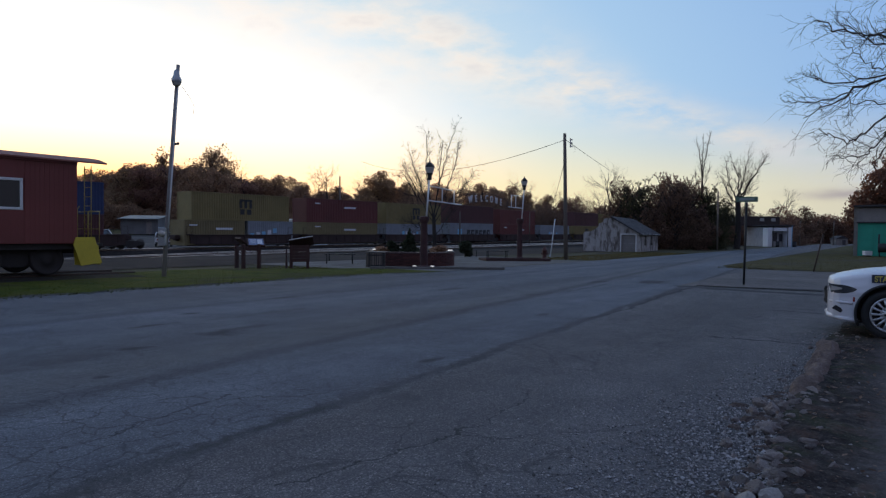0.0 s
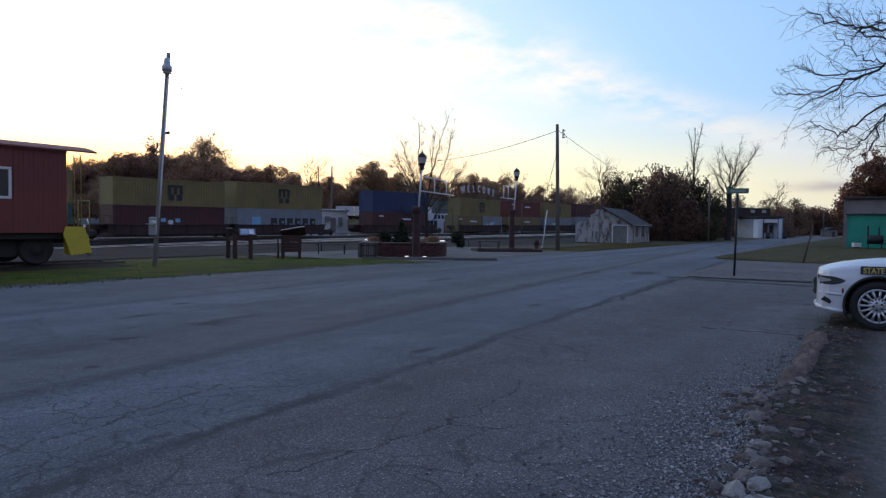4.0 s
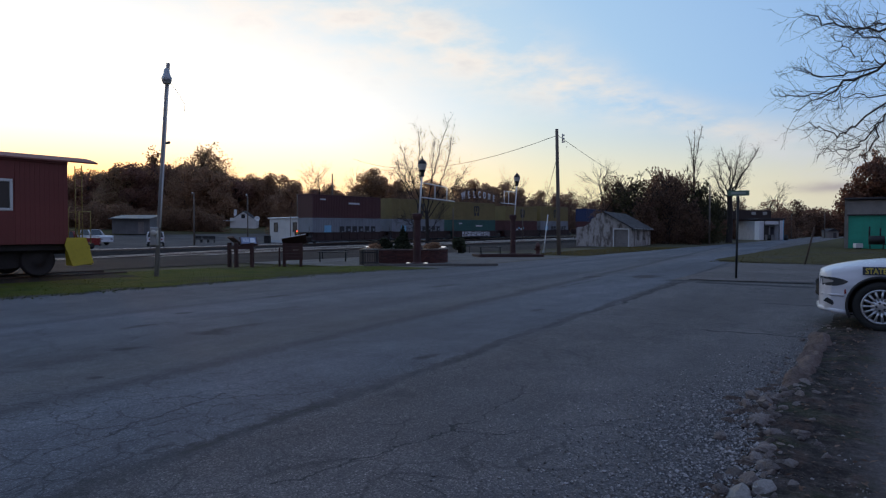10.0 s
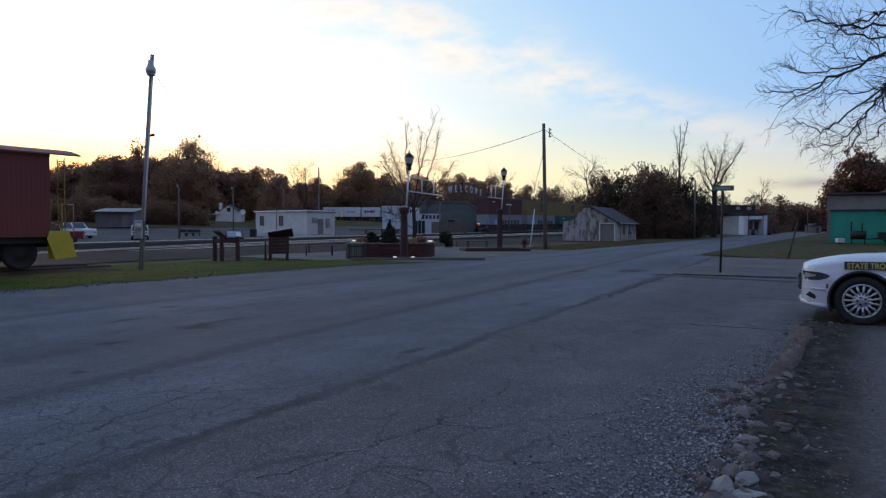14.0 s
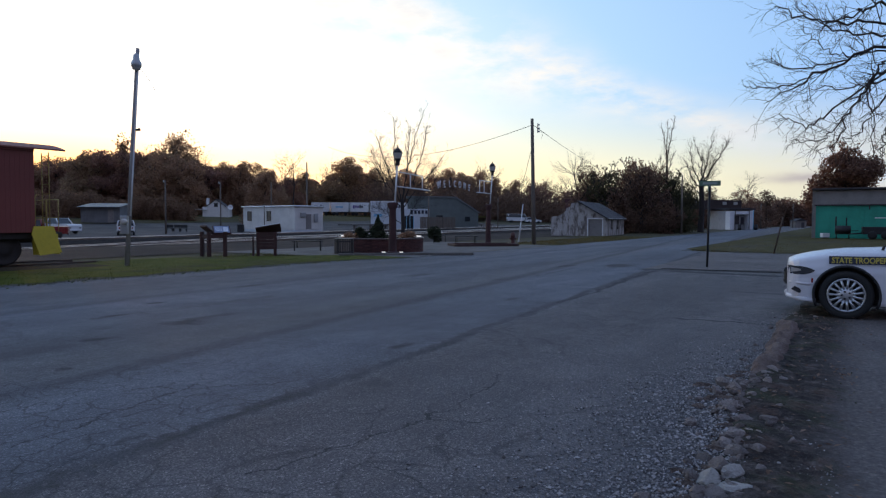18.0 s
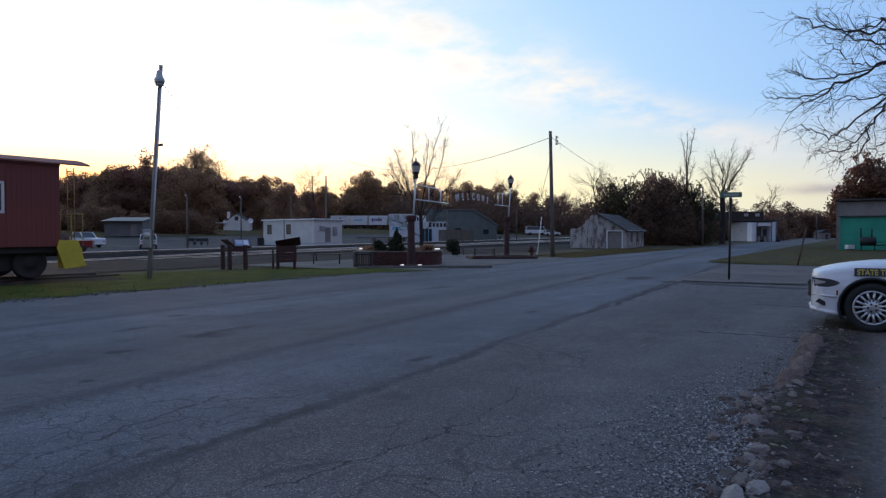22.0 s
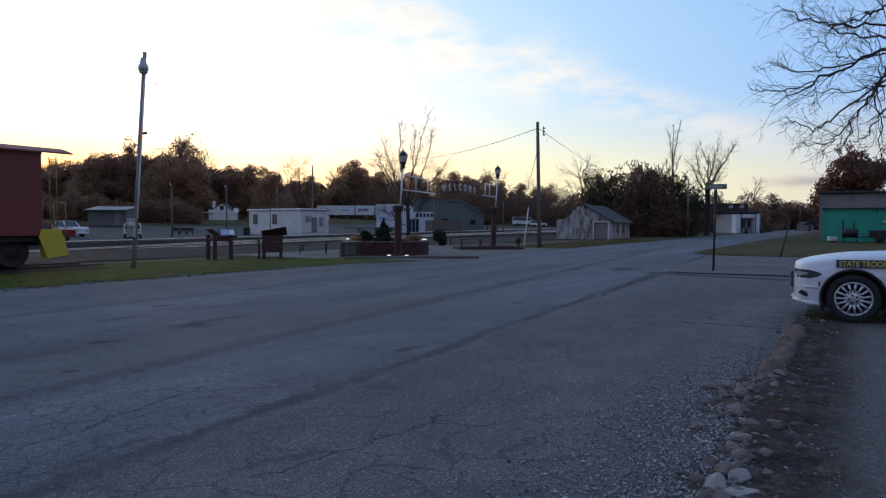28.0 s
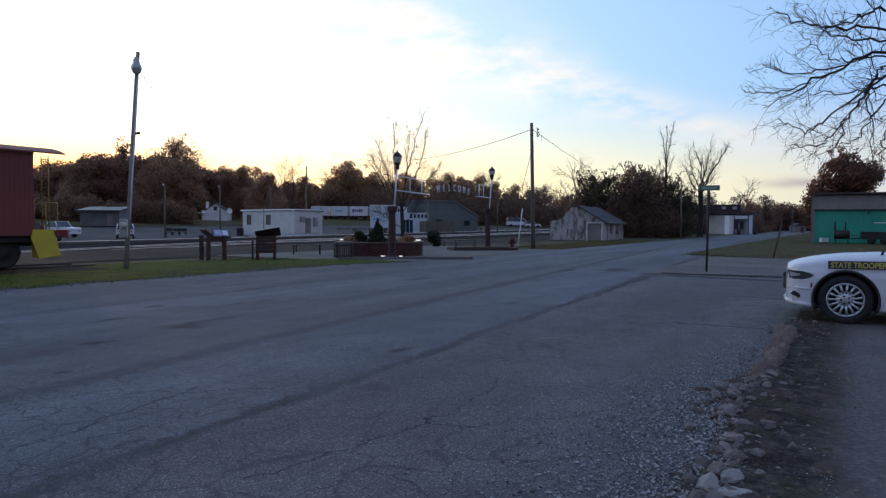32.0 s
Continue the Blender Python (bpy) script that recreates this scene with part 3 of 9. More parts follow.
# ---- building tools ----
class Shape:
    """Gathers the vertices and faces of one mesh."""

    def __init__(self):
        self.v, self.f, self.s = [], [], []

    def add(self, verts, faces, smooth=False):
        n = len(self.v)
        self.v += [tuple(p) for p in verts]
        self.f += [tuple(i + n for i in f) for f in faces]
        self.s += [smooth] * len(faces)
        return self

    def box(self, c, size, b=0.0, m=None):
        """A box with chamfered edges, b wide."""
        hx, hy, hz = (s / 2 for s in size)
        b = min(b, hx * 0.9, hy * 0.9, hz * 0.9)
        vs, fs = [], []
        if b <= 0:
            vs = [Vector((x * hx, y * hy, z * hz)) for x in (-1, 1) for y in (-1, 1) for z in (-1, 1)]
            fs = [(0, 1, 3, 2), (4, 6, 7, 5), (0, 4, 5, 1), (2, 3, 7, 6), (0, 2, 6, 4), (1, 5, 7, 3)]
        else:
            ix = {}
            for x in (-1, 1):
                for y in (-1, 1):
                    for z in (-1, 1):
                        for k in range(3):
                            p = [x * (hx - b), y * (hy - b), z * (hz - b)]
                            p[k] = (x * hx, y * hy, z * hz)[k]
                            ix[x, y, z, k] = len(vs)
                            vs.append(Vector(p))
            for k in range(3):
                i, j = (k + 1) % 3, (k + 2) % 3
                for s in (-1, 1):
                    q = []
                    for a, bb in ((-1, -1), (1, -1), (1, 1), (-1, 1)):
                        t = [0, 0, 0]
                        t[k], t[i], t[j] = s, a, bb
                        q.append(ix[(*t, k)])
                    fs.append(tuple(q if s > 0 else q[::-1]))
                for a in (-1, 1):
                    for bb in (-1, 1):
                        q = []
                        for s, kk in ((-1, i), (1, i), (1, j), (-1, j)):
                            t = [0, 0, 0]
                            t[k], t[i], t[j] = s, a, bb
                            q.append(ix[(*t, kk)])
                        fs.append(tuple(q if a * bb > 0 else q[::-1]))
            for x in (-1, 1):
                for y in (-1, 1):
                    for z in (-1, 1):
                        q = [ix[x, y, z, k] for k in range(3)]
                        fs.append(tuple(q if x * y * z > 0 else q[::-1]))
        c = Vector(c)
        return self.add([(m @ p if m else p) + c for p in vs], fs)

    def tube(self, pts, radii, n=8, caps=True, smooth=True):
        pts = [Vector(p) for p in pts]
        if not isinstance(radii, (list, tuple)):
            radii = [radii] * len(pts)
        vs, fs = [], []
        d0 = (pts[1] - pts[0]).normalized()
        side = d0.orthogonal().normalized()
        for i, p in enumerate(pts):
            d = (pts[min(i + 1, len(pts) - 1)] - pts[max(i - 1, 0)]).normalized()
            side = (side - d * side.dot(d)).normalized()
            up = d.cross(side)
            for k in range(n):
                a = 2 * math.pi * k / n
                vs.append(p + (side * math.cos(a) + up * math.sin(a)) * radii[i])
        for i in range(len(pts) - 1):
            for k in range(n):
                j = (k + 1) % n
                fs.append((i * n + k, i * n + j, (i + 1) * n + j, (i + 1) * n + k))
        self.add(vs, fs, smooth)
        if caps:
            m = len(self.v) - len(vs)
            self.f += [tuple(m + k for k in range(n))[::-1], tuple(m + (len(pts) - 1) * n + k for k in range(n))]
            self.s += [False, False]
        return self

    def lathe(self, profile, n=16, c=(0, 0, 0), smooth=True):
        """Turns (radius, height) pairs about a vertical axis."""
        vs, fs = [], []
        for r, z in profile:
            for k in range(n):
                a = 2 * math.pi * k / n
                vs.append((c[0] + r * math.cos(a), c[1] + r * math.sin(a), c[2] + z))
        for i in range(len(profile) - 1):
            for k in range(n):
                j = (k + 1) % n
                fs.append((i * n + k, i * n + j, (i + 1) * n + j, (i + 1) * n + k))
        self.add(vs, fs, smooth)
        m = len(self.v) - len(vs)
        self.f += [tuple(m + k for k in range(n))[::-1], tuple(m + (len(profile) - 1) * n + k for k in range(n))]
        self.s += [False, False]
        return self

    def prism(self, outline, depth, axis="y", at=0.0):
        """Pushes a closed outline in (x, z) along y, or in (y, z) along x, or in (x, y) along z."""
        n = len(outline)
        def put(p, d):
            return (p[0], d, p[1]) if axis == "y" else (d, p[0], p[1]) if axis == "x" else (p[0], p[1], d)
        vs = [put(p, at) for p in outline] + [put(p, at + depth) for p in outline]
        fs = [tuple(range(n)), tuple(range(2 * n - 1, n - 1, -1))] + [((i + 1) % n, i, n + i, n + (i + 1) % n) for i in range(n)]
        return self.add(vs, fs)

    def moved(self, m):
        self.v = [tuple(m @ Vector(p)) for p in self.v]
        return self

    def mesh(self, name, mat):
        me = bpy.data.meshes.new(name)
        me.from_pydata(self.v, [], self.f)
        me.polygons.foreach_set("use_smooth", self.s)
        me.materials.append(mat)
        me.update()
        bm = bmesh.new()
        bm.from_mesh(me)
        if len(bm.faces) < 20000:
            bmesh.ops.recalc_face_normals(bm, faces=bm.faces)
            bm.to_mesh(me)
        bm.free()
        return me


def part(name, shape, material, parent=None, label="", m=None):
    me = shape if isinstance(shape, bpy.types.Mesh) else shape.mesh(name, material)
    ob = new(name, me)
    if parent is not None:
        ob.parent = parent
    if m is not None:
        ob.matrix_basis = m
    if label:
        ob["label"] = label
    return ob


def thing(name, m, label, category, group=""):
    ob = new(name)
    ob.empty_display_size = 0.2
    ob.matrix_basis = m
    return tagged(ob, label, category, group)


def setting(name, shape, material, label=""):
    return tagged(part(name, shape, material), label, "", "", "structure")


# two frames of the plan: the road's (along, across) and the railway's
ROAD, RAIL = radians(31.0), radians(33.06)
ROAD_DEG, RAIL_DEG = 31.0, 33.06


def rp(a, v, z=0.0):
    return Vector((a * math.sin(ROAD) + v * math.cos(ROAD), a * math.cos(ROAD) - v * math.sin(ROAD), z))


def tp(u, v, z=0.0):
    return Vector((u * math.sin(RAIL) + v * math.cos(RAIL), u * math.cos(RAIL) - v * math.sin(RAIL), z))


def to_rail(x, y):
    return x * math.sin(RAIL) + y * math.cos(RAIL), x * math.cos(RAIL) - y * math.sin(RAIL)


def smooth01(x):
    x = max(0.0, min(1.0, x))
    return x * x * (3 - 2 * x)


def rail_z(u):
    return -0.43 + 0.0067 * max(-40.0, min(170.0, u))


def gz(x, y):
    """Height of the ground: level by the road, falling a little to the railway, a low bank beyond it."""
    u, v = to_rail(x, y)
    z = smooth01((-v - 34) / 10) * (rail_z(u) - 0.42)
    z += smooth01((-v - 61) / 6) * 0.15
    z += smooth01((-v - 72) / 75) * 2.6
    return z


def on(x, y, dz=0.0):
    return Vector((x, y, gz(x, y) + dz))


ROAD_M = pose(0, 0, 0, 0, 0, 90 - ROAD_DEG)   # local x along the road, local y to its left
RAIL_M = pose(0, 0, 0, 0, 0, 90 - RAIL_DEG)


def strip(name, mat, label, frame_m, xs, edges, dz, cols=6, wobble=0.0, seed=0):
    """A sheet along local x between two edges (y as a function of x), lying on the ground."""
    s, rows = Shape(), []
    for i, x in enumerate(xs):
        lo, hi = edges(x)
        w1 = wobble * noise.noise((x * 0.9, seed, 0)) + wobble * 0.6 * noise.noise((x * 3.1, seed, 5))
        w2 = wobble * noise.noise((x * 0.9, seed, 9)) + wobble * 0.6 * noise.noise((x * 3.1, seed, 14))
        lo, hi = lo + w1, hi + w2
        for k in range(cols + 1):
            p = frame_m @ Vector((x, lo + (hi - lo) * k / cols, 0))
            s.v.append((x, lo + (hi - lo) * k / cols, gz(p.x, p.y) + dz))
    n = cols + 1
    for i in range(len(xs) - 1):
        for k in range(cols):
            s.f.append((i * n + k, (i + 1) * n + k, (i + 1) * n + k + 1, i * n + k + 1))
            s.s.append(True)
    ob = setting(name, s, mat, label)
    ob.matrix_basis = frame_m
    return ob


def steps(a, b, d):
    n = max(1, round((b - a) / d))
    return [a + (b - a) * i / n for i in range(n + 1)]

# ---- ground, roads, railway ----
def build_ground():
    us = [-2500, -1200, -500, -250, -120] + steps(-80, 260, 5) + [320, 420, 600, 900, 1500, 3000]
    vs = [-3000, -1500, -700, -400, -300, -250, -220, -200] + steps(-185, -72, 4) + steps(-70, -32, 1) + steps(-28, 60, 4) + [90, 150, 300, 700, 1500, 3000]
    s = Shape()
    for u in us:
        for v in vs:
            p = tp(u, v)
            s.v.append((p.x, p.y, gz(p.x, p.y) - 0.02))
    n = len(vs)
    for i in range(len(us) - 1):
        for k in range(n - 1):
            s.f.append((i * n + k, i * n + k + 1, (i + 1) * n + k + 1, (i + 1) * n + k))
            s.s.append(True)
    setting("ground", s, M["ground"], "brown autumn ground of thin grass and soil, reaching the horizon")


build_ground()
FAR_EDGE, NEAR_EDGE = 14.4, 0.50
strip("road", M["road"], "wide old grey asphalt road, cracked and patched", ROAD_M, steps(-70, 33, 0.5), lambda x: (NEAR_EDGE, FAR_EDGE + 1.3 * smooth01((22 - x) / 5)), 0.0, 12, 0.10, 1)
strip("road_beyond", M["road"], "narrower grey asphalt road running on past the side street", ROAD_M, steps(33, 120, 1.5) + steps(130, 900, 20)[0:], lambda x: (7.1 - 2.2 * smooth01((36 - x) / 4), FAR_EDGE), 0.002, 6, 0.12, 2)
# the side street crosses the road's near edge
SIDE_M = ROAD_M @ pose(27.2, 0, 0, 0, 0, -90)
strip("side_street", M["side"], "grey asphalt side street", SIDE_M, steps(-5.2, 90, 1.0), lambda x: (-5.4 - 1.4 * smooth01((-x - 1) / 5), 6.0 - 2 * smooth01((x - 6) / 30)), 0.005, 5, 0.12, 3)
strip("dirt_strip", M["dirt"], "dark earth strip along the road edge", ROAD_M, steps(-12, 20.6, 0.1), lambda x: (0.12, 0.62), 0.010, 6, 0.10, 4)


def rough_earth():
    """Lumpy loose earth on the strip near the road edge."""
    s, xs, n = Shape(), steps(2.4, 11.6, 0.045), 22
    for x in xs:
        lo, hi = -0.12 + 0.10 * noise.noise((x * 1.1, 2, 0)) + 0.05 * noise.noise((x * 4, 7, 0)), 0.60 + 0.16 * smooth01((x - 3.8) / 2.2) - 0.05 * smooth01((x - 6.2) / 0.8) + 0.08 * noise.noise((x * 1.4, 5, 0)) + 0.06 * noise.noise((x * 5, 9, 0))
        for k in range(n + 1):
            f = k / n
            y = lo + (hi - lo) * f
            e = smooth01(f / 0.6) * smooth01((1 - f) / 0.2) * smooth01((11.6 - x) / 0.6)
            z = 0.040 * noise.noise((x * 2.2, y * 2.2, 1)) + 0.022 * abs(noise.noise((x * 7, y * 7, 3))) + 0.012 * noise.noise((x * 17, y * 17, 6))
            s.v.append((x, y, 0.0075 + e * (0.022 + z)))
    for i in range(len(xs) - 1):
        for k in range(n):
            s.f.append((i * (n + 1) + k, (i + 1) * (n + 1) + k, (i + 1) * (n + 1) + k + 1, i * (n + 1) + k + 1))
            s.s.append(False)
    setting("loose_earth", s, M["dirt"], "lumpy loose dark earth along the road edge").matrix_basis = ROAD_M


rough_earth()
strip("drive", M["drive"], "compacted grey gravel drive", ROAD_M, steps(-14, 20.2, 0.5), lambda x: (-16, 0.25), 0.008, 8, 0.05, 5)
strip("pavement", M["lot"], "worn gravel ground beyond the drive", ROAD_M, steps(-40, 21.0, 2), lambda x: (-60, -16), 0.0, 8, 0.1, 6)
strip("verge", M["grass"], "green grass verge between road and railway", ROAD_M, steps(-60, 21.5, 0.6), lambda x: (FAR_EDGE - 0.05 + 1.3 * smooth01((22 - x) / 5), 22.0 - 4.2 * smooth01((x - 15) / 7)), 0.016, 12, 0.5, 7)
strip("verge_edge", M["lot"], "brown gritty shoulder between road and verge", ROAD_M, steps(-40, 21.5, 0.4), lambda x: (FAR_EDGE - 0.25 + 1.3 * smooth01((22 - x) / 5), FAR_EDGE + 0.5 + 1.3 * smooth01((22 - x) / 5)), 0.011, 4, 0.30, 21)
strip("far_verge", M["dry_grass"], "dry grass verge by the utility pole", ROAD_M, steps(36.5, 62, 0.8), lambda x: (FAR_EDGE - 0.05, 17.5 + 3.0 * smooth01((x - 44) / 12)), 0.016, 5, 0.25, 8)
strip("lawn", M["dry_grass"], "dry lawn on the corner before the green building", ROAD_M, steps(33.4, 150, 1.2), lambda x: (-30, 7.0 - 3.2 * smooth01((36 - x) / 3)), 0.014, 10, 0.18, 9)
strip("plaza", M["concrete"], "pale concrete paving of the small plaza", ROAD_M, steps(20.3, 38.5, 0.5), lambda x: (FAR_EDGE - 0.02, 24.0), 0.012, 8, 0.06, 10)
strip("yard", M["yard"], "brown gravel between verge and railway", RAIL_M, steps(-70, 170, 2), lambda x: (24.5, 70), 0.010, 44, 0.1, 11)
strip("cinder", M["ballast"], "dark cinder ground between the railway tracks", RAIL_M, steps(-70, 170, 2), lambda x: (48.9, 57.0), 0.022, 6, 0.2, 14)
strip("lot", M["lot"], "pale gravel parking lot across the railway", RAIL_M, steps(-70, 150, 2), lambda x: (66, 104), 0.035, 30, 0.3, 12)
strip("bank_grass", M["dry_grass"], "grassy bank below the parked trailers", RAIL_M, steps(40, 200, 3), lambda x: (106, 170), 0.05, 24, 0.5, 13)


def kerb_line():
    s = Shape()
    for i in range(6):
        a, b = i * 0.55, (i + 1) * 0.55 - 0.02
        s.box(((a + b) / 2, 0.03 * math.sin(i * 2.1), -0.004), (b - a, 0.12, 0.04), 0.008)
    ob = setting("kerb", s, M["soil"], "low broken kerb lip across the lane end")
    ob.matrix_basis = ROAD_M @ pose(20.9, 1.5, 0.0, 0, 0, 92)


kerb_line()


def road_patch(name, a, v, la, lv, mat, label, seed, dz=0.006):
    """An irregular flat mend in the road, with a ragged outline."""
    s, n = Shape(), 22
    for k in range(n):
        t = 2 * math.pi * k / n
        r = 1 + 0.25 * noise.noise((math.cos(t) * 1.7 + seed, math.sin(t) * 1.7, seed))
        sq = 1 / max(abs(math.cos(t)), abs(math.sin(t))) ** 0.6
        s.v.append((a + la * r * sq * math.cos(t) * 0.8, -v + lv * r * sq * math.sin(t) * 0.8, dz))
    s.f.append(tuple(range(n)))
    s.s.append(False)
    ob = setting(name, s, mat, label)
    ob.matrix_basis = ROAD_M


M["patch"] = asphalt("fresh_asphalt_patch", (0.045, 0.045, 0.05), cracks=0.3)
for i_, (a_, v_, la_, lv_) in enumerate(((21.4, -6.3, 0.9, 0.35), (20.3, -7.6, 0.7, 0.25))):
    road_patch("road_patch_%d" % (i_ + 1), a_, v_, la_, lv_, M["patch"], "dark asphalt mend in the old road", i_ * 3.7)

# railway: three tracks
TRACKS = (-43.0, -47.0, -58.6)


def near_z(u):
    """The two near tracks dip a little towards the caboose."""
    return min(rail_z(u), -0.95 + 0.0205 * max(8.0, u))


def build_track(idx, v0):
    rail_h = near_z if v0 > -50 else rail_z

    def ballast():
        s, xs = Shape(), steps(-70, 300, 4)
        prof = ((-2.4, -0.40), (-1.6, -0.13), (1.6, -0.13), (2.4, -0.40))
        for x in xs:
            for y, z in prof:
                s.v.append((x, -v0 + y, rail_h(x) + z))
        for i in range(len(xs) - 1):
            for k in range(3):
                s.f.append((i * 4 + k, (i + 1) * 4 + k, (i + 1) * 4 + k + 1, i * 4 + k + 1))
                s.s.append(False)
        ob = setting("track_bed_%d" % idx, s, M["ballast"], "dark stone ballast bed of a railway track")
        ob.matrix_basis = RAIL_M
        return ob

    bed = ballast()
    for side in (-1, 1):
        y = -v0 + side * 0.755
        s, t = Shape(), Shape()
        xs = steps(-70, 300, 5)
        for sh, prof in ((s, ((-0.07, -0.06), (-0.07, -0.045), (-0.012, -0.03), (-0.012, 0.06), (-0.037, 0.07), (-0.037, 0.095), (0.037, 0.095), (0.037, 0.07), (0.012, 0.06), (0.012, -0.03), (0.07, -0.045), (0.07, -0.06))),
                         (t, ((-0.050, 0.080), (-0.040, 0.106), (0.040, 0.106), (0.050, 0.080)))):
            n = len(prof)
            for x in xs:
                sh.v += [(x, y + py, rail_h(x) - 0.06 + pz) for py, pz in prof]
            for i in range(len(xs) - 1):
                for k in range(n):
                    j = (k + 1) % n
                    sh.f.append((i * n + k, (i + 1) * n + k, (i + 1) * n + j, i * n + j))
                    sh.s.append(False)
        rail = part("rail", s, M["worn_rail"], bed, "worn steel rail")
        part("railhead", t, M["rail_top"], rail, "polished railhead")
    sl = Shape().box((0, 0, 0), (0.22, 2.5, 0.17), 0.015).mesh("sleeper", M["sleeper"])
    rest = Shape()
    for i in range(560):
        x = -40 + i * 0.6
        if i < 140:
            ob = part("sleeper", sl, None, bed)
            ob.matrix_basis = pose(x, -v0, rail_h(x) - 0.185)
        else:
            rest.box((x, -v0, rail_h(x) - 0.185), (0.22, 2.5, 0.17))
    tagged(part("sleepers_beyond", rest, M["sleeper"], bed), kind="stuff")


for i_, v_ in enumerate(TRACKS):
    build_track(i_ + 1, v_)

# ---- the freight train ----
def flat_color(name, c, rough=0.55):
    return paint(name, c, rough, 0, 0.32, 0.5, 7, 0.1)


BOX_M = {
    "yellow": flat_color("container_ochre", (0.22, 0.168, 0.06)),
    "grey": flat_color("container_pale_grey", (0.25, 0.275, 0.31)),
    "green": flat_color("container_dark_green", (0.035, 0.12, 0.11)),
    "red": flat_color("container_oxide_red", (0.14, 0.03, 0.028)),
    "maroon": flat_color("container_maroon", (0.085, 0.024, 0.026)),
    "blue": flat_color("container_navy", (0.018, 0.036, 0.115)),
    "buff": flat_color("container_buff", (0.20, 0.155, 0.07)),
}
WORDS = {"yellow": "ochre yellow", "grey": "pale grey", "green": "dark green", "red": "oxide red", "maroon": "maroon", "blue": "navy blue", "buff": "dull buff"}
M["mark_dark"] = paint("dark_mark", (0.03, 0.03, 0.032), 0.6, 0, 0.3)
M["mark_blue"] = paint("pale_blue_mark", (0.22, 0.5, 0.72), 0.6, 0, 0.2)
M["mark_white"] = paint("white_mark", (0.72, 0.74, 0.78), 0.6, 0, 0.3)
_shells = {}


def container_shell(color, length, height):
    """Corrugated steel box, frame apart; x along it, base at z = 0."""
    key = (color, length, height)
    if key in _shells:
        return _shells[key]
    s, hw = Shape(), 1.22
    n = int(length / 0.28)
    w = (length - 0.3) / n
    for side in (-1, 1):
        prof = []
        for i in range(n):
            x = -length / 2 + 0.15 + i * w
            prof += [(x, hw - 0.015), (x + w * 0.3, hw - 0.015), (x + w * 0.5, hw - 0.05), (x + w * 0.8, hw - 0.05)]
        prof.append((length / 2 - 0.15, hw - 0.015))
        m = len(prof)
        s.add([(x, y * side, z) for z in (0.16, height - 0.1) for x, y in prof], [(i, i + 1, m + i + 1, m + i) if side < 0 else (i + 1, i, m + i, m + i + 1) for i in range(m - 1)])
    s.box((0, 0, height - 0.07), (length - 0.1, hw * 2 - 0.1, 0.06))
    s.box((0, 0, 0.1), (length - 0.1, hw * 2 - 0.1, 0.1))
    for e in (-1, 1):
        s.box((e * (length / 2 - 0.06), 0, height / 2), (0.06, hw * 2 - 0.2, height - 0.2))
    f = Shape()
    for sx in (-1, 1):
        for sy in (-1, 1):
            f.box((sx * (length / 2 - 0.08), sy * (hw - 0.08), height / 2), (0.16, 0.16, height), 0.015)
    for sy in (-1, 1):
        for z in (0.08, height - 0.06):
            f.box((0, sy * (hw - 0.05), z), (length - 0.3, 0.1, 0.16 if z < 1 else 0.12), 0.01)
    for sx in (-1, 1):
        for z in (0.08, height - 0.06):
            f.box((sx * (length / 2 - 0.05), 0, z), (0.1, hw * 2 - 0.3, 0.14), 0.01)
    mat = BOX_M[color]
    _shells[key] = (s.mesh("container_shell", mat), f.mesh("container_frame", mat))
    return _shells[key]


def mark(parent, x0, z0, w, h, mat, name="marking", side=1):
    return part(name, Shape().box((x0, -side * 1.228, z0), (w, 0.012, h), 0), mat, parent)


def container(color, length, height, marks):
    a, f = container_shell(color, length, height)
    ob = thing("shipping_container", Matrix(), "%s corrugated steel shipping container riding on the train" % WORDS[color], "container", "containers on the train")
    part("shell", a, None, ob)
    part("frame", f, None, ob)
    rnd = random.Random(len(marks) + int(length * 10) + len(color))
    if "crest" in marks:      # stacked two-row emblem in the middle of the side
        for i in range(3):
            mark(ob, -0.62 + i * 0.62 + 0.25, height * 0.62, 0.34, 0.85, M["mark_dark"], "emblem_bar")
        mark(ob, 0.25, height * 0.76, 1.5, 0.22, M["mark_dark"], "emblem_bar")
        for i in range(2):
            mark(ob, -0.18 + i * 0.86, height * 0.33, 0.55, 0.55, M["mark_dark"], "emblem_bar")
    if "word" in marks:       # long bold name: bars of its size
        for i in range(6):
            mark(ob, -1.2 + i * 1.15, height * 0.42, 0.84, 1.2, M["mark_dark"], "name_bar")
            mark(ob, -1.2 + i * 1.15 + 0.1, height * 0.42 + (0.16 if i % 2 else -0.14), 0.30, 0.30, BOX_M[color], "name_gap").location.y -= 0.008
        mark(ob, -3.6, height * 0.47, 1.15, 1.15, M["mark_blue"], "emblem_square")
    if "scrawl" in marks:
        for i in range(5):
            mark(ob, -2.5 + i * 0.75, 1.2 + rnd.uniform(-0.3, 0.3), 0.5, rnd.uniform(0.3, 0.7), M["mark_white" if i % 2 else "mark_blue"], "sprayed_letter")
    if "small" in marks:
        mark(ob, 1.0, height * 0.66, 2.0, 0.22, M["mark_white"], "lettering_bar")
        mark(ob, -length * 0.36, height * 0.8, 0.9, 0.14, M["mark_white"], "lettering_bar")
    return ob


_car_meshes = {}


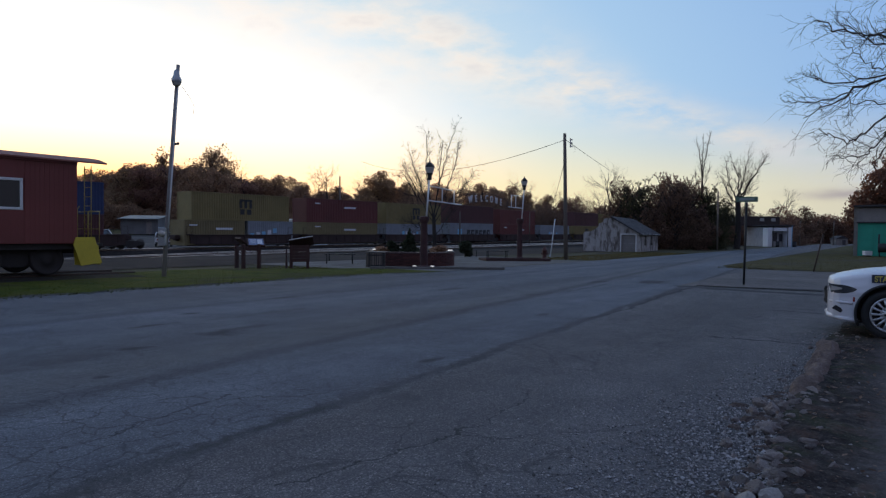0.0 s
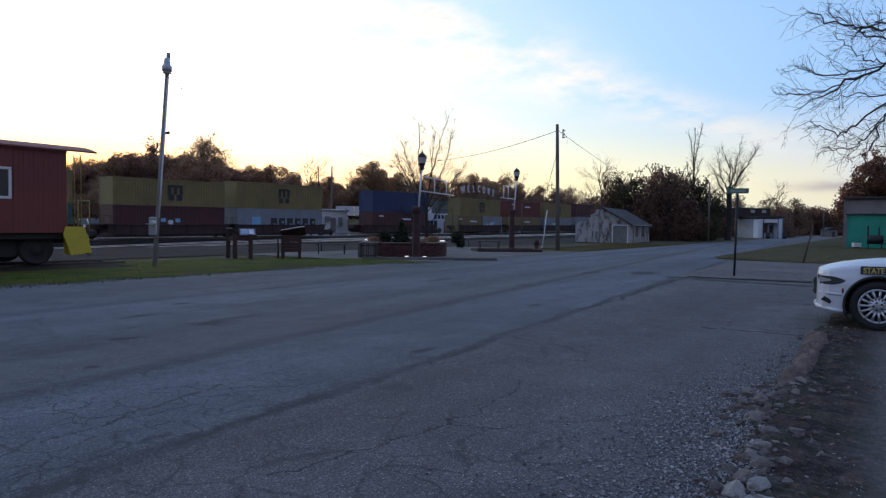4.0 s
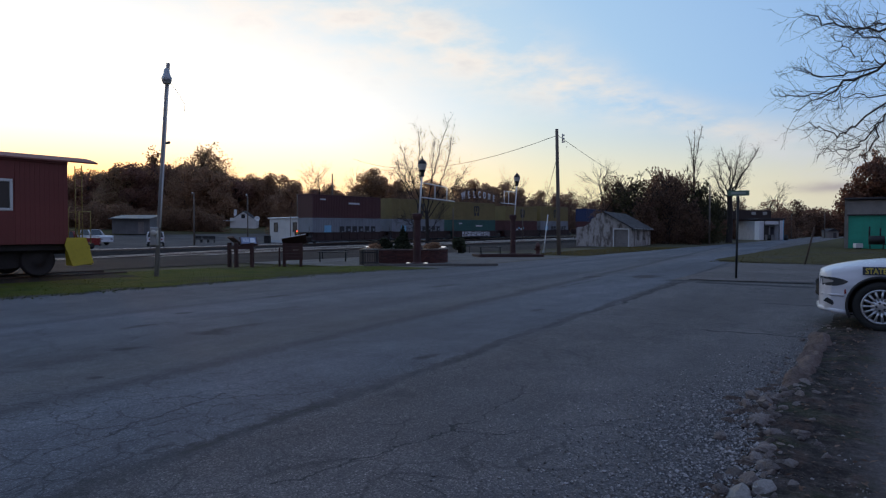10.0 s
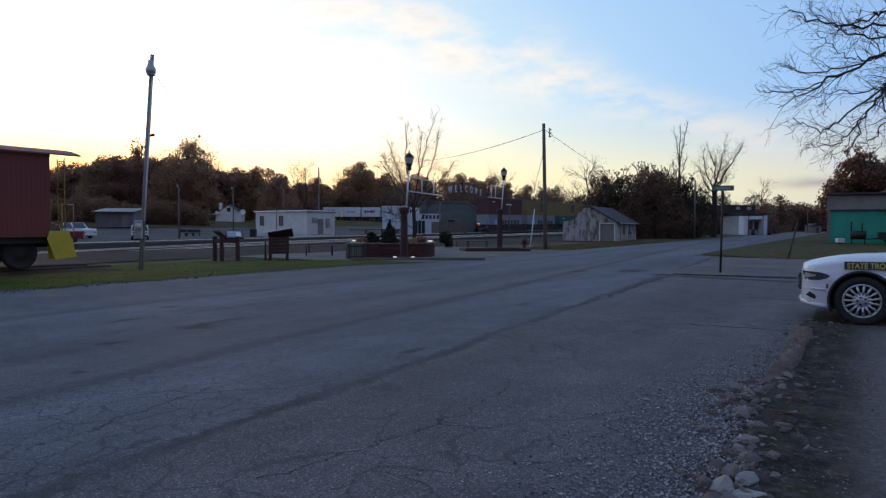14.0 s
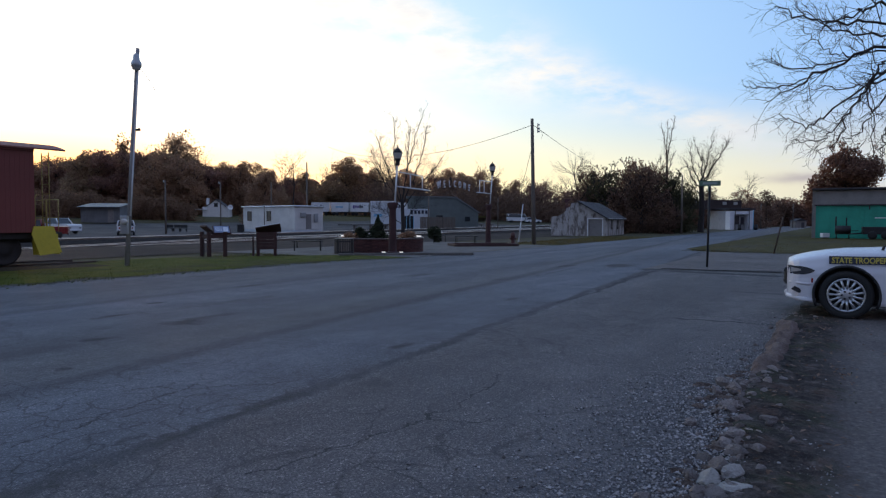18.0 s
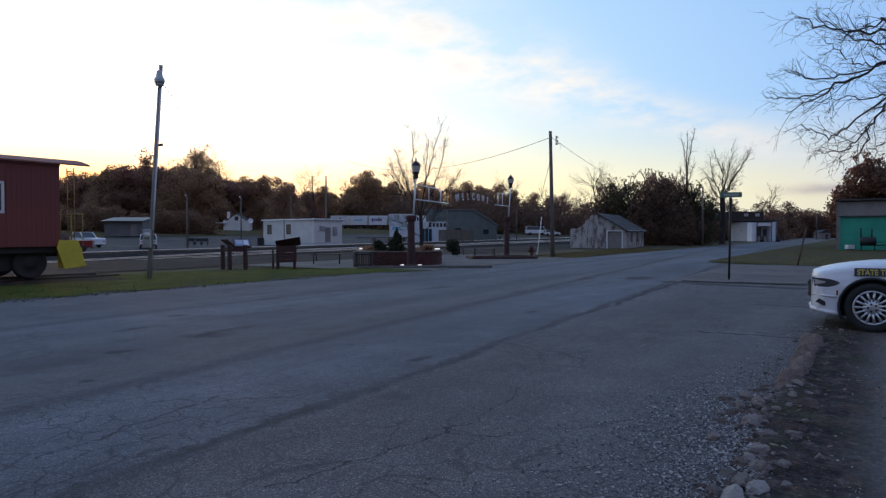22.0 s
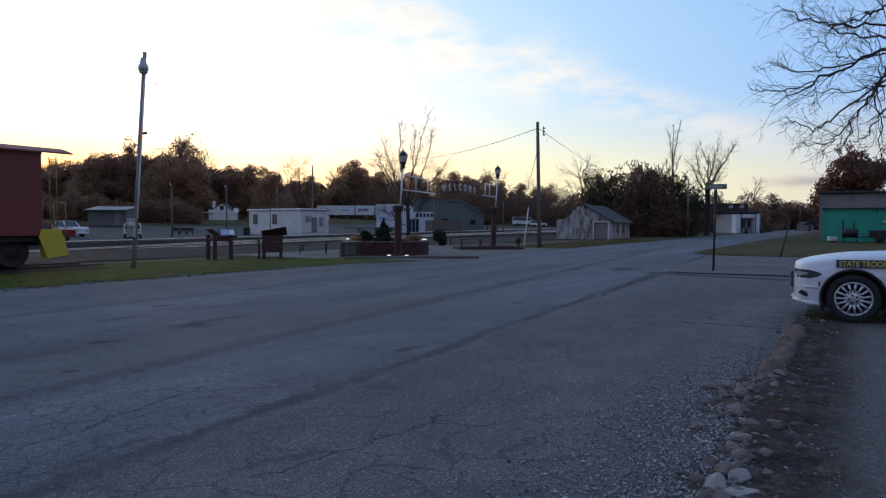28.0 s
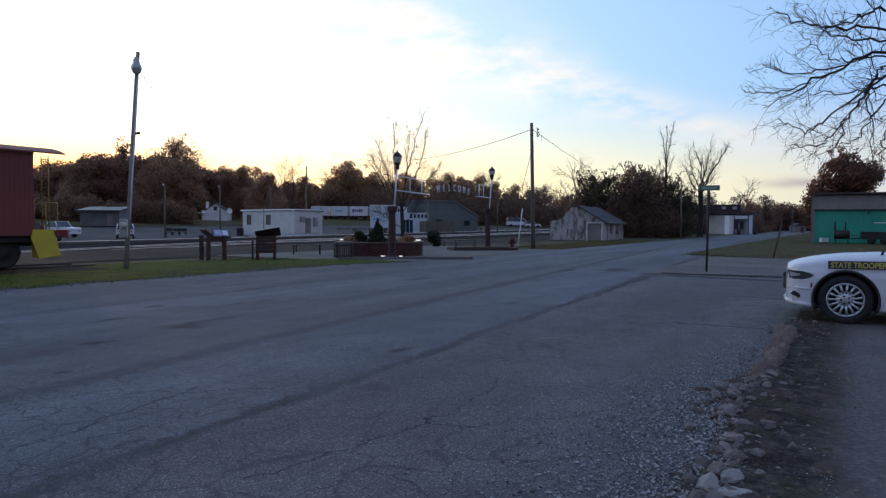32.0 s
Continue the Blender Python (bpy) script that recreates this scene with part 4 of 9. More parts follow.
def well_car(length, last=False):
    """An articulated well wagon: sills, floor, trucks at both ends."""
    ob = thing("well_wagon", Matrix(), "dark rusty well wagon of a freight train on the far track", "train wagon", "wagons of the train")
    key = length
    if key not in _car_meshes:
        sill, floor, end, wheel, sideframe = Shape(), Shape(), Shape(), Shape(), Shape()
        L = length
        sill.prism([(-L / 2 + 0.9, 0.5), (-L / 2 + 1.6, 0.32), (L / 2 - 1.6, 0.32), (L / 2 - 0.9, 0.5), (L / 2 - 0.9, 1.25), (-L / 2 + 0.9, 1.25)], 0.09, "y", -0.045)
        for i in range(9):
            sill.box((-L / 2 + 1.6 + i * (L - 3.2) / 8, -0.06, 0.78), (0.09, 0.06, 0.85), 0.01)
        sill.box((0, -0.02, 1.25), (L - 1.8, 0.2, 0.1), 0.02)
        floor.box((0, 0, 0.21), (L - 2.2, 2.3, 0.08))
        end.box((0, 0, 1.05), (1.5, 1.0, 0.42), 0.05).box((-0.3, 0, 1.30), (0.7, 2.6, 0.10), 0.02).box((0.2, 0, 0.85), (0.7, 0.5, 0.3), 0.03)
        for sy in (-1.2, 1.2):
            end.tube([(-0.6, sy, 1.3), (-0.6, sy, 2.05), (0.0, sy, 2.05), (0.0, sy, 1.3)], 0.025, 5)
        wheel.lathe([(0.05, -0.07), (0.37, -0.07), (0.42, -0.05), (0.42, 0.03), (0.45, 0.05), (0.45, 0.07), (0.1, 0.07), (0.1, 0.1)], 20)
        wheel.moved(Matrix.Rotation(radians(90), 4, "X"))
        sideframe.prism([(-1.15, 0.35), (-0.5, 0.30), (-0.35, 0.12), (0.35, 0.12), (0.5, 0.30), (1.15, 0.35), (1.15, 0.6), (0.5, 0.72), (-0.5, 0.72), (-1.15, 0.6)], 0.14, "y", -0.07)
        _car_meshes[key] = (sill.mesh("side_sill", M["wagon"]), floor.mesh("floor", M["underframe"]), end.mesh("end_platform", M["wagon"]),
                            wheel.mesh("wheel", M["wheel_steel"]), sideframe.mesh("truck_sideframe", M["underframe"]))
    sill, floor, end, wheel, sideframe = _car_meshes[key]
    part("side_sill", sill, None, ob, m=pose(0, -1.32, 0))
    part("side_sill", sill, None, ob, m=pose(0, 1.32, 0, 0, 0, 180))
    part("floor", floor, None, ob)
    for sx, rz in ((1, 0), (-1, 180)):
        part("end_platform", end, None, ob, m=pose(sx * (length / 2 - 0.6), 0, 0, 0, 0, rz))
    for sx in ((1, -1) if last else (1,)):
        x0 = sx * (length / 2 - 0.15 if not (last and sx < 0) else length / 2 - 0.9)
        for sy in (-1, 1):
            tr = part("truck_sideframe", sideframe, None, ob, m=pose(x0, sy * 0.95, 0))
            for dx in (-0.88, 0.88):
                part("wheel", wheel, None, tr, m=pose(dx, -sy * 0.18, 0.45))
    if last:
        light = Shape().box((0, 0, 0), (0.12, 0.3, 0.42), 0.03)
        mk = part("end_of_train_marker", light, M["yellow"], ob, "end-of-train marker", pose(-length / 2 - 0.1, 0, 1.35))
        part("red_lens", Shape().lathe([(0.09, 0), (0.09, 0.03), (0.04, 0.05)], 12), M["red_glow"], mk, "glowing red marker lamp", pose(-0.06, 0, 0.1, 0, -90, 0))
    return ob


M["wagon"] = paint("wagon_brown", (0.055, 0.03, 0.027), 0.75, 0.1, 0.55, 0.8, 9)
M["wheel_steel"] = paint("wheel_steel", (0.10, 0.085, 0.075), 0.55, 0.6, 0.4)
M["red_glow"], _nt, _b = shader("red_lamp", 0.3)
_b.inputs["Base Color"].default_value = (0.4, 0.01, 0.01, 1)
_b.inputs["Emission Color"].default_value, _b.inputs["Emission Strength"].default_value = (1.0, 0.05, 0.03, 1), 6.0

# centre along the train from its tail, box length, lower and upper box (colour, height, markings)
CONSIST = [
    (9.41, 12.19, ("grey", 2.9, "word"), ("maroon", 2.9, "small")),
    (23.9, 12.19, ("grey", 2.9, "word"), ("yellow", 2.9, "crest")),
    (38.76, 12.19, ("green", 2.9, "spray small"), ("yellow", 2.9, "crest")),
    (54.1, 11.6, ("maroon", 2.9, "scrawl"), ("yellow", 2.59, "crest")),
    (67.51, 12.19, ("grey", 2.9, "word"), ("yellow", 2.9, "crest")),
    (88.7, 12.0, ("maroon", 2.9, "small"), ("blue", 2.9, "")),
    (109.25, 12.19, ("pair", 2.59, "scrawl"), ("yellow", 2.9, "crest")),
    (124.05, 12.19, ("buff", 2.59, "small"), ("red", 2.9, "small")),
    (137.95, 12.19, ("grey", 2.59, "scrawl"), ("yellow", 2.9, "crest")),
    (152.55, 12.19, ("grey", 2.9, "word"), ("maroon", 2.9, "")),
    (166.95, 12.19, ("red", 2.9, "small"), ("red", 2.59, "")),
    (181.35, 12.19, ("grey", 2.9, "scrawl"), None),
    (195.75, 12.19, ("yellow", 2.9, "crest"), ("maroon", 2.9, "")),
    (210.16, 12.19, ("grey", 2.9, "word"), ("yellow", 2.9, "crest")),
    (224.55, 12.19, ("buff", 2.9, ""), ("red", 2.9, "")),
    (238.95, 12.19, ("red", 2.9, ""), ("yellow", 2.9, "crest")),
]
MOVING = []


def build_train():
    for i, (mid, ln, low, high) in enumerate(CONSIST):
        car = well_car(17.5 if 88 < mid < 90 else 14.4, last=(i == 0))
        MOVING.append((car, mid, 0.0))
        if "spray" in low[2]:      # white scrawl sprayed along the sill
            rnd, x = random.Random(6), -4.2
            while x < 4.0:
                w, h = rnd.uniform(0.3, 0.75), rnd.uniform(0.55, 0.85)
                part("sprayed_letter", Shape().box((x + w / 2, -1.374, 0.82 + rnd.uniform(-0.06, 0.06)), (w, 0.014, h), 0, Matrix.Rotation(rnd.uniform(-0.14, 0.14), 3, "Y")), M["mark_white"], car, "white sprayed letter shape")
                if w > 0.45:
                    part("sprayed_gap", Shape().box((x + w / 2, -1.385, 0.82 + rnd.uniform(-0.15, 0.15)), (w * 0.4, 0.010, h * 0.25), 0), M["wagon"], car)
                x += w + rnd.choice((0.06, 0.08, 0.25))
        h0 = low[1] * 0.95
        if low[0] == "pair":      # two short boxes end to end
            MOVING.append((container("buff", 7.0, h0, ["small"]), mid - 3.35, 0.26))
            MOVING.append((container("grey", 6.1, h0, low[2].split()), mid + 3.6, 0.26))
        else:
            MOVING.append((container(low[0], ln, h0, low[2].split()), mid, 0.26))
        if high:
            MOVING.append((container(high[0], ln, high[1] * 0.95, high[2].split()), mid, 0.26 + h0 + 0.012))


build_train()
# where the tail is along the railway, at each time
TAIL = [(0.0, -65.2), (1.0, -53.2), (2.0, -41.1), (3.0, -29.0), (5.5, 0.3), (7.0, 17.5), (8.0, 28.9), (9.6, 47.0), (10.6, 58.1), (14.0, 95.2), (18.0, 138.8), (25.0, 215.0), (32.0, 291.0)]
GRADE = math.degrees(math.atan(0.0067))


def motions():
    for ob, mid, lift in MOVING:
        walk(ob, [(t, Matrix.Translation(tp(d + mid, TRACKS[2], -0.43 + 0.0067 * (d + mid) + 0.04 + lift)) @ pose(0, 0, 0, 0, 0, 90 - RAIL_DEG) @ pose(0, 0, 0, 0, -GRADE, 0)) for t, d in TAIL])

# ---- trees ----
def grow(s, rnd, p, d, length, r, level, depth, spread, droop, kids, sides, low=0.35):
    """One limb and, from it, its branches."""
    n = 5 if level < 2 else 4 if level < 3 else 3
    pts, rad, q = [p.copy()], [r], p.copy()
    d = d.normalized()
    for i in range(n):
        d = (d + Vector((rnd.uniform(-1, 1), rnd.uniform(-1, 1), rnd.uniform(-1, 1))) * (0.19 + 0.07 * level) + Vector((0, 0, droop[level]))).normalized()
        q = q + d * (length / n)
        pts.append(q.copy())
        rad.append(r * (1 - (i + 1) / n * (0.62 if level < depth else 0.85)))
    s.tube(pts, rad, sides[level], caps=False)
    if level >= depth:
        return
    for k in range(kids[level]):
        f = rnd.uniform(0.3, 1.0) if level else rnd.uniform(low, 1.0)
        i = min(n - 1, int(f * n))
        base = pts[i].lerp(pts[i + 1], f * n - i)
        axis = (pts[i + 1] - pts[i]).normalized()
        side = axis.orthogonal().normalized()
        side.rotate(Matrix.Rotation(rnd.uniform(0, 2 * math.pi), 3, axis))
        nd = axis * math.cos(spread[level]) + side * math.sin(spread[level])
        grow(s, rnd, base, nd, length * rnd.uniform(0.45, 0.75) * (1.15 - 0.45 * f if level == 0 else 1), max(0.0045, rad[i] * 0.62), level + 1, depth, spread, droop, kids, sides, low)


def bare_tree(name, m, height, r, seed, label, kids=(9, 6, 5, 3), depth=4, spread=(0.75, 0.7, 0.7, 0.7), droop=(0.05, 0.03, 0.0, 0.0, 0.0), mat="bark", trunk=0.35, lean=(0, 0, 1), category="tree", low=0.35):
    rnd = random.Random(seed)
    ob = thing(name, m, label, category)
    t = Shape()
    h0 = height * trunk
    lean = Vector(lean).normalized()
    t.tube([(0, 0, -0.2), (0, 0, 0.15), tuple(lean * h0 * 0.5), tuple(lean * h0)], [r * 1.5, r * 1.12, r * 0.95, r * 0.85], 10)
    part("trunk", t, M[mat], ob)
    c = Shape()
    grow(c, rnd, lean * h0 * 0.97, lean + Vector((rnd.uniform(-0.1, 0.1), rnd.uniform(-0.1, 0.1), 0)), height * (1 - trunk) * 0.92, r * 0.84, 0, depth, spread, droop, kids, (8, 6, 4, 3, 3), low)
    part("bare_crown", c, M[mat], ob, "bare twiggy branches")
    return ob


def leaf_cloud(s, rnd, blobs, count, size):
    tot = sum(b[3] * b[4] for b in blobs)
    for x, y, z, rx, rz in blobs:
        for _ in range(int(count * rx * rz / tot)):
            while True:
                p = Vector((rnd.uniform(-1, 1), rnd.uniform(-1, 1), rnd.uniform(-1, 1)))
                if 0.15 < p.length < 1:
                    break
            p = p * (p.length ** -0.15) * rnd.choice((1, 1, 1, 1.1, 1.22))
            c = Vector((x + p.x * rx, y + p.y * rx, z + p.z * rz))
            nrm = (p.normalized() + Vector((rnd.uniform(-1, 1), rnd.uniform(-1, 1), rnd.uniform(-1, 1))) * 1.7).normalized()
            a = nrm.orthogonal().normalized()
            a.rotate(Matrix.Rotation(rnd.uniform(0, 6.3), 3, nrm))
            b = nrm.cross(a)
            k = size * rnd.uniform(0.5, 1.3)
            w = a.cross(b) * k * 0.3
            s.add([c + b * k, c + a * k * 0.7 + w, c - b * k * 0.8, c - a * k * 0.6 - w], [(0, 1, 2, 3)])


def leafy_tree(m, height, width, seed, leaf, label, count=1500, size=0.35, base=0.25, name="tree", shape="round", shoots=0):
    rnd = random.Random(seed)
    ob = thing(name, m, label, "tree")
    t = Shape()
    t.tube([(0, 0, -0.3), (0, 0, 0.2), (rnd.uniform(-0.2, 0.2), 0, height * 0.4), (rnd.uniform(-0.4, 0.4), rnd.uniform(-0.4, 0.4), height * 0.85)], [height * 0.03, height * 0.024, height * 0.018, height * 0.005], 7)
    limbs, twigs, c = Shape(), Shape(), Shape()
    blobs = []
    n = 30
    for i in range(n):
        f = i / (n - 1)
        z = height * (base + (0.97 - base) * f)
        k = (math.sin(math.pi * (0.20 + 0.60 * f)) if shape == "round" else (1.03 - f) * 0.9)
        a, off = rnd.uniform(0, 6.3), width * 0.34 * k * rnd.uniform(0.15, 1.15)
        r = width * 0.20 * k * rnd.uniform(0.6, 1.25) + 0.12
        p = (math.cos(a) * off, math.sin(a) * off, z - r * 0.5)
        blobs.append((*p, r, r * rnd.uniform(0.6, 0.9)))
        limbs.tube([(0, 0, max(0.3, z - height * 0.22)), (p[0] * 0.6, p[1] * 0.6, z - r), p], [height * 0.012, height * 0.008, height * 0.003], 5, caps=False)
    part("trunk", t, M["bark_far"], ob)
    part("limb_frame", limbs, M["bark_far"], ob)
    for _ in range(shoots):      # upright twigs that stand out over the crown
        x, y, z, r, rz = blobs[rnd.randrange(n // 3, n)]
        a, q = rnd.uniform(0, 6.3), Vector((x, y, z))
        up = Vector((math.cos(a) * 0.3, math.sin(a) * 0.3, 1)).normalized()
        tip = q + up * (rz + height * rnd.uniform(0.03, 0.15)) + Vector((math.cos(a), math.sin(a), 0)) * r * 0.5
        limbs_up = [q, q.lerp(tip, 0.5) + Vector((rnd.uniform(-0.1, 0.1), 0, 0)), tip]
        twigs.tube(limbs_up, [0.035, 0.028, 0.012], 4, caps=False)
        for k in range(6):
            f = rnd.uniform(0.35, 0.95)
            a2, b2 = rnd.uniform(0, 6.3), q.lerp(tip, f)
            e2 = b2 + (Vector((math.cos(a2), math.sin(a2), 1.1)) * height * rnd.uniform(0.02, 0.05))
            twigs.tube([b2, e2], [0.02, 0.01], 3, caps=False)
            leaf_cloud(c, rnd, [(*e2, 0.1, 0.12)], 4, size * 0.9)
    if shoots:
        part("brush_top", twigs, M["bark"], ob, "thin upright twigs over the crown")
    leaf_cloud(c, rnd, blobs, count, size)
    part("crown", c, M[leaf], ob)
    return ob


def at_view(px, dist):
    """A spot that far off in the heading whose tangent is px."""
    return px * dist, dist


def build_treeline():
    protos = [leafy_tree(Matrix(), 12, 10, 100 + i, ("leaf_brown", "leaf_olive", "leaf_red", "leaf_brown", "leaf_olive")[i], ("brown autumn tree in the woods behind the railway", "olive-green autumn tree in the woods behind the railway", "russet autumn tree in the woods behind the railway", "brown half-bare autumn tree in the woods", "dull green autumn tree in the woods")[i], 15000, 0.165, 0.05) for i in range(5)]
    bare = [bare_tree("tree", Matrix(), 12, 0.16, 200 + i, "bare grey tree at the edge of the woods", (10, 7, 5, 2), 3, mat="bark_far", trunk=0.3) for i in range(2)]
    brush = [leafy_tree(Matrix(), 4.6, 7.5, 150 + i, "leaf_brush_dimmed", "brown brush toned darker at the back of the gravel lot", 5200, 0.15, 0.0) for i in range(2)]
    used = set()
    rnd = random.Random(5)

    def put(src, x, y, k, rz):
        m = Matrix.Translation(on(x, y, -0.2)) @ Matrix.Rotation(rz, 4, "Z")
        if src not in used:
            used.add(src)
            ob = src
            ob.matrix_basis = m
        else:
            ob = copy_thing(src, m)
        ob.scale = (k * rnd.uniform(0.9, 1.15), k * rnd.uniform(0.9, 1.15), k)
        ob["group"] = "woods behind the railway"

    # (tangent of heading, skyline height as tangent above eye level)
    sky = [(-0.80, 0.088), (-0.70, 0.085), (-0.62, 0.094), (-0.585, 0.097), (-0.55, 0.103), (-0.52, 0.107), (-0.495, 0.105), (-0.47, 0.105), (-0.445, 0.103), (-0.425, 0.104), (-0.432, 0.104), (-0.407, 0.103), (-0.391, 0.099), (-0.371, 0.092), (-0.345, 0.083), (-0.32, 0.089), (-0.30, 0.090), (-0.275, 0.079), (-0.255, 0.071),
           (-0.235, 0.082), (-0.20, 0.074), (-0.175, 0.072), (-0.145, 0.098), (-0.115, 0.080), (-0.08, 0.090), (-0.05, 0.072), (-0.02, 0.072), (0.01, 0.080), (0.04, 0.075), (0.075, 0.066), (0.11, 0.062), (0.15, 0.06), (0.19, 0.055)]
    for i, (t, h) in enumerate(sky):
        for row in range(4):
            dist = 168 + row * 20 + rnd.uniform(-6, 6) + 62 * smooth01((t + 0.27) / 0.08)
            tt = t + rnd.uniform(-0.010, 0.010) + row * 0.010
            x, y = at_view(tt, dist)
            hh = (h * dist + 1.45 - gz(x, y)) * (1.0 if row == 0 else rnd.uniform(0.72, 0.98))
            src = protos[rnd.randrange(5)] if rnd.random() < (0.9 if t < -0.25 else 0.68) else bare[rnd.randrange(2)]
            put(src, x, y, hh / 12.0 * (0.99 if src in protos else 1.10), rnd.uniform(0, 6.3))
    # two open crowns that stand over the woods
    for t, top, wide, count, low, seed in ((-0.404, 0.129, 14.5, 3600, 0.66, 61), (-0.479, 0.120, 6.5, 700, 0.74, 62)):
        x, y = at_view(t, 176)
        ob = leafy_tree(Matrix.Translation(on(x, y, -0.2)), top * 176 + 1.45 - gz(x, y), wide, seed, "leaf_olive", "tall open-crowned tree standing over the woods", count, 0.26, low, shoots=14)
        ob["group"] = "woods behind the railway"
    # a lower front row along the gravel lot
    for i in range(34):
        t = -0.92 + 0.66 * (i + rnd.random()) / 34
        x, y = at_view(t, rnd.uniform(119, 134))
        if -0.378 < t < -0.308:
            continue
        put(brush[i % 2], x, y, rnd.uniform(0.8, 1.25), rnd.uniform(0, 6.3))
    # understorey: low dark brush that closes the foot of the woods
    s = Shape()
    for i in range(230):
        t = -0.9 + 1.15 * i / 229
        dist = 164 + 26 * rnd.random() + 62 * smooth01((t + 0.27) / 0.08)
        x, y = at_view(t, dist)
        z = gz(x, y)
        h = rnd.uniform(2.5, 6.0)
        leaf_cloud(s, rnd, [(x, y, z + h * 0.4, h * 0.7, h * 0.6)], 330, 0.22)
    tagged(part("undergrowth", s, M["leaf_brown"]), "dark brown undergrowth at the foot of the woods", "undergrowth", "", "stuff")
    s = Shape()
    for i in range(150):
        t = -0.13 + 0.40 * i / 149
        dist = 205 + 30 * rnd.random()
        x, y = at_view(t, dist)
        h = dist * rnd.uniform(0.036, 0.060)
        leaf_cloud(s, rnd, [(x, y, gz(x, y) + h * 0.45, h * 0.55, h * 0.52)], 420, 0.24)
    tagged(part("wood_edge", s, M["leaf_thicket"]), "dense dark edge of the woods behind the hall", "undergrowth", "", "stuff")
    # far woods to the right, along the road
    s = Shape()
    for i in range(420):
        t = 0.12 + 1.3 * rnd.random()
        dist = rnd.uniform(330, 520)
        x, y = at_view(t, dist)
        h = rnd.uniform(9, 14) * dist / 400
        leaf_cloud(s, rnd, [(x, y, h * 0.5, h * 0.6, h * 0.5)], 40, 1.3)
    tagged(part("far_woods", s, M["leaf_red"]), "low reddish far woods along the horizon", "woods", "", "stuff")


build_treeline()

M["yellow_dull"] = paint("worn_yellow_iron", (0.42, 0.33, 0.10), 0.6, 0.1, 0.4)
M["brick"] = object_paint("planter_brick", (0.07, 0.026, 0.024), (0.14, 0.052, 0.044), fine=20, bump=0.3)
M["coping"] = paint("dull_coping", (0.085, 0.045, 0.04), 0.45, 0, 0.25)
M["stave"] = object_paint("brown_staves", (0.05, 0.042, 0.036), (0.26, 0.215, 0.18), fine=12, bump=0.3)
M["print"] = paint("printed_panel", (0.22, 0.26, 0.38), 0.25, 0, 0.2)
M["sign_white"] = paint("dull_white_letters", (0.62, 0.59, 0.60), 0.6, 0, 0.3)
M["hydrant"] = paint("hydrant_red", (0.085, 0.025, 0.02), 0.6, 0, 0.5)
M["sign_pale"] = paint("sign_pale", (0.30, 0.36, 0.32), 0.4, 0, 0.2)
M["sign_green"] = paint("sign_green", (0.11, 0.19, 0.13), 0.4, 0, 0.25)

# ---- caboose ----
def truck_wheel(parent, x, y, z, r=0.47):
    w = Shape().lathe([(0.05, -0.06), (r * 0.35, -0.06), (r * 0.4, -0.02), (r * 0.82, -0.02), (r * 0.88, -0.06), (r, -0.06), (r, 0.05), (r * 1.06, 0.06), (r * 1.06, 0.08), (0.1, 0.08)], 28)
    return part("wheel", w, M["underframe"], parent, m=pose(x, y, z, -90, 0, 0))


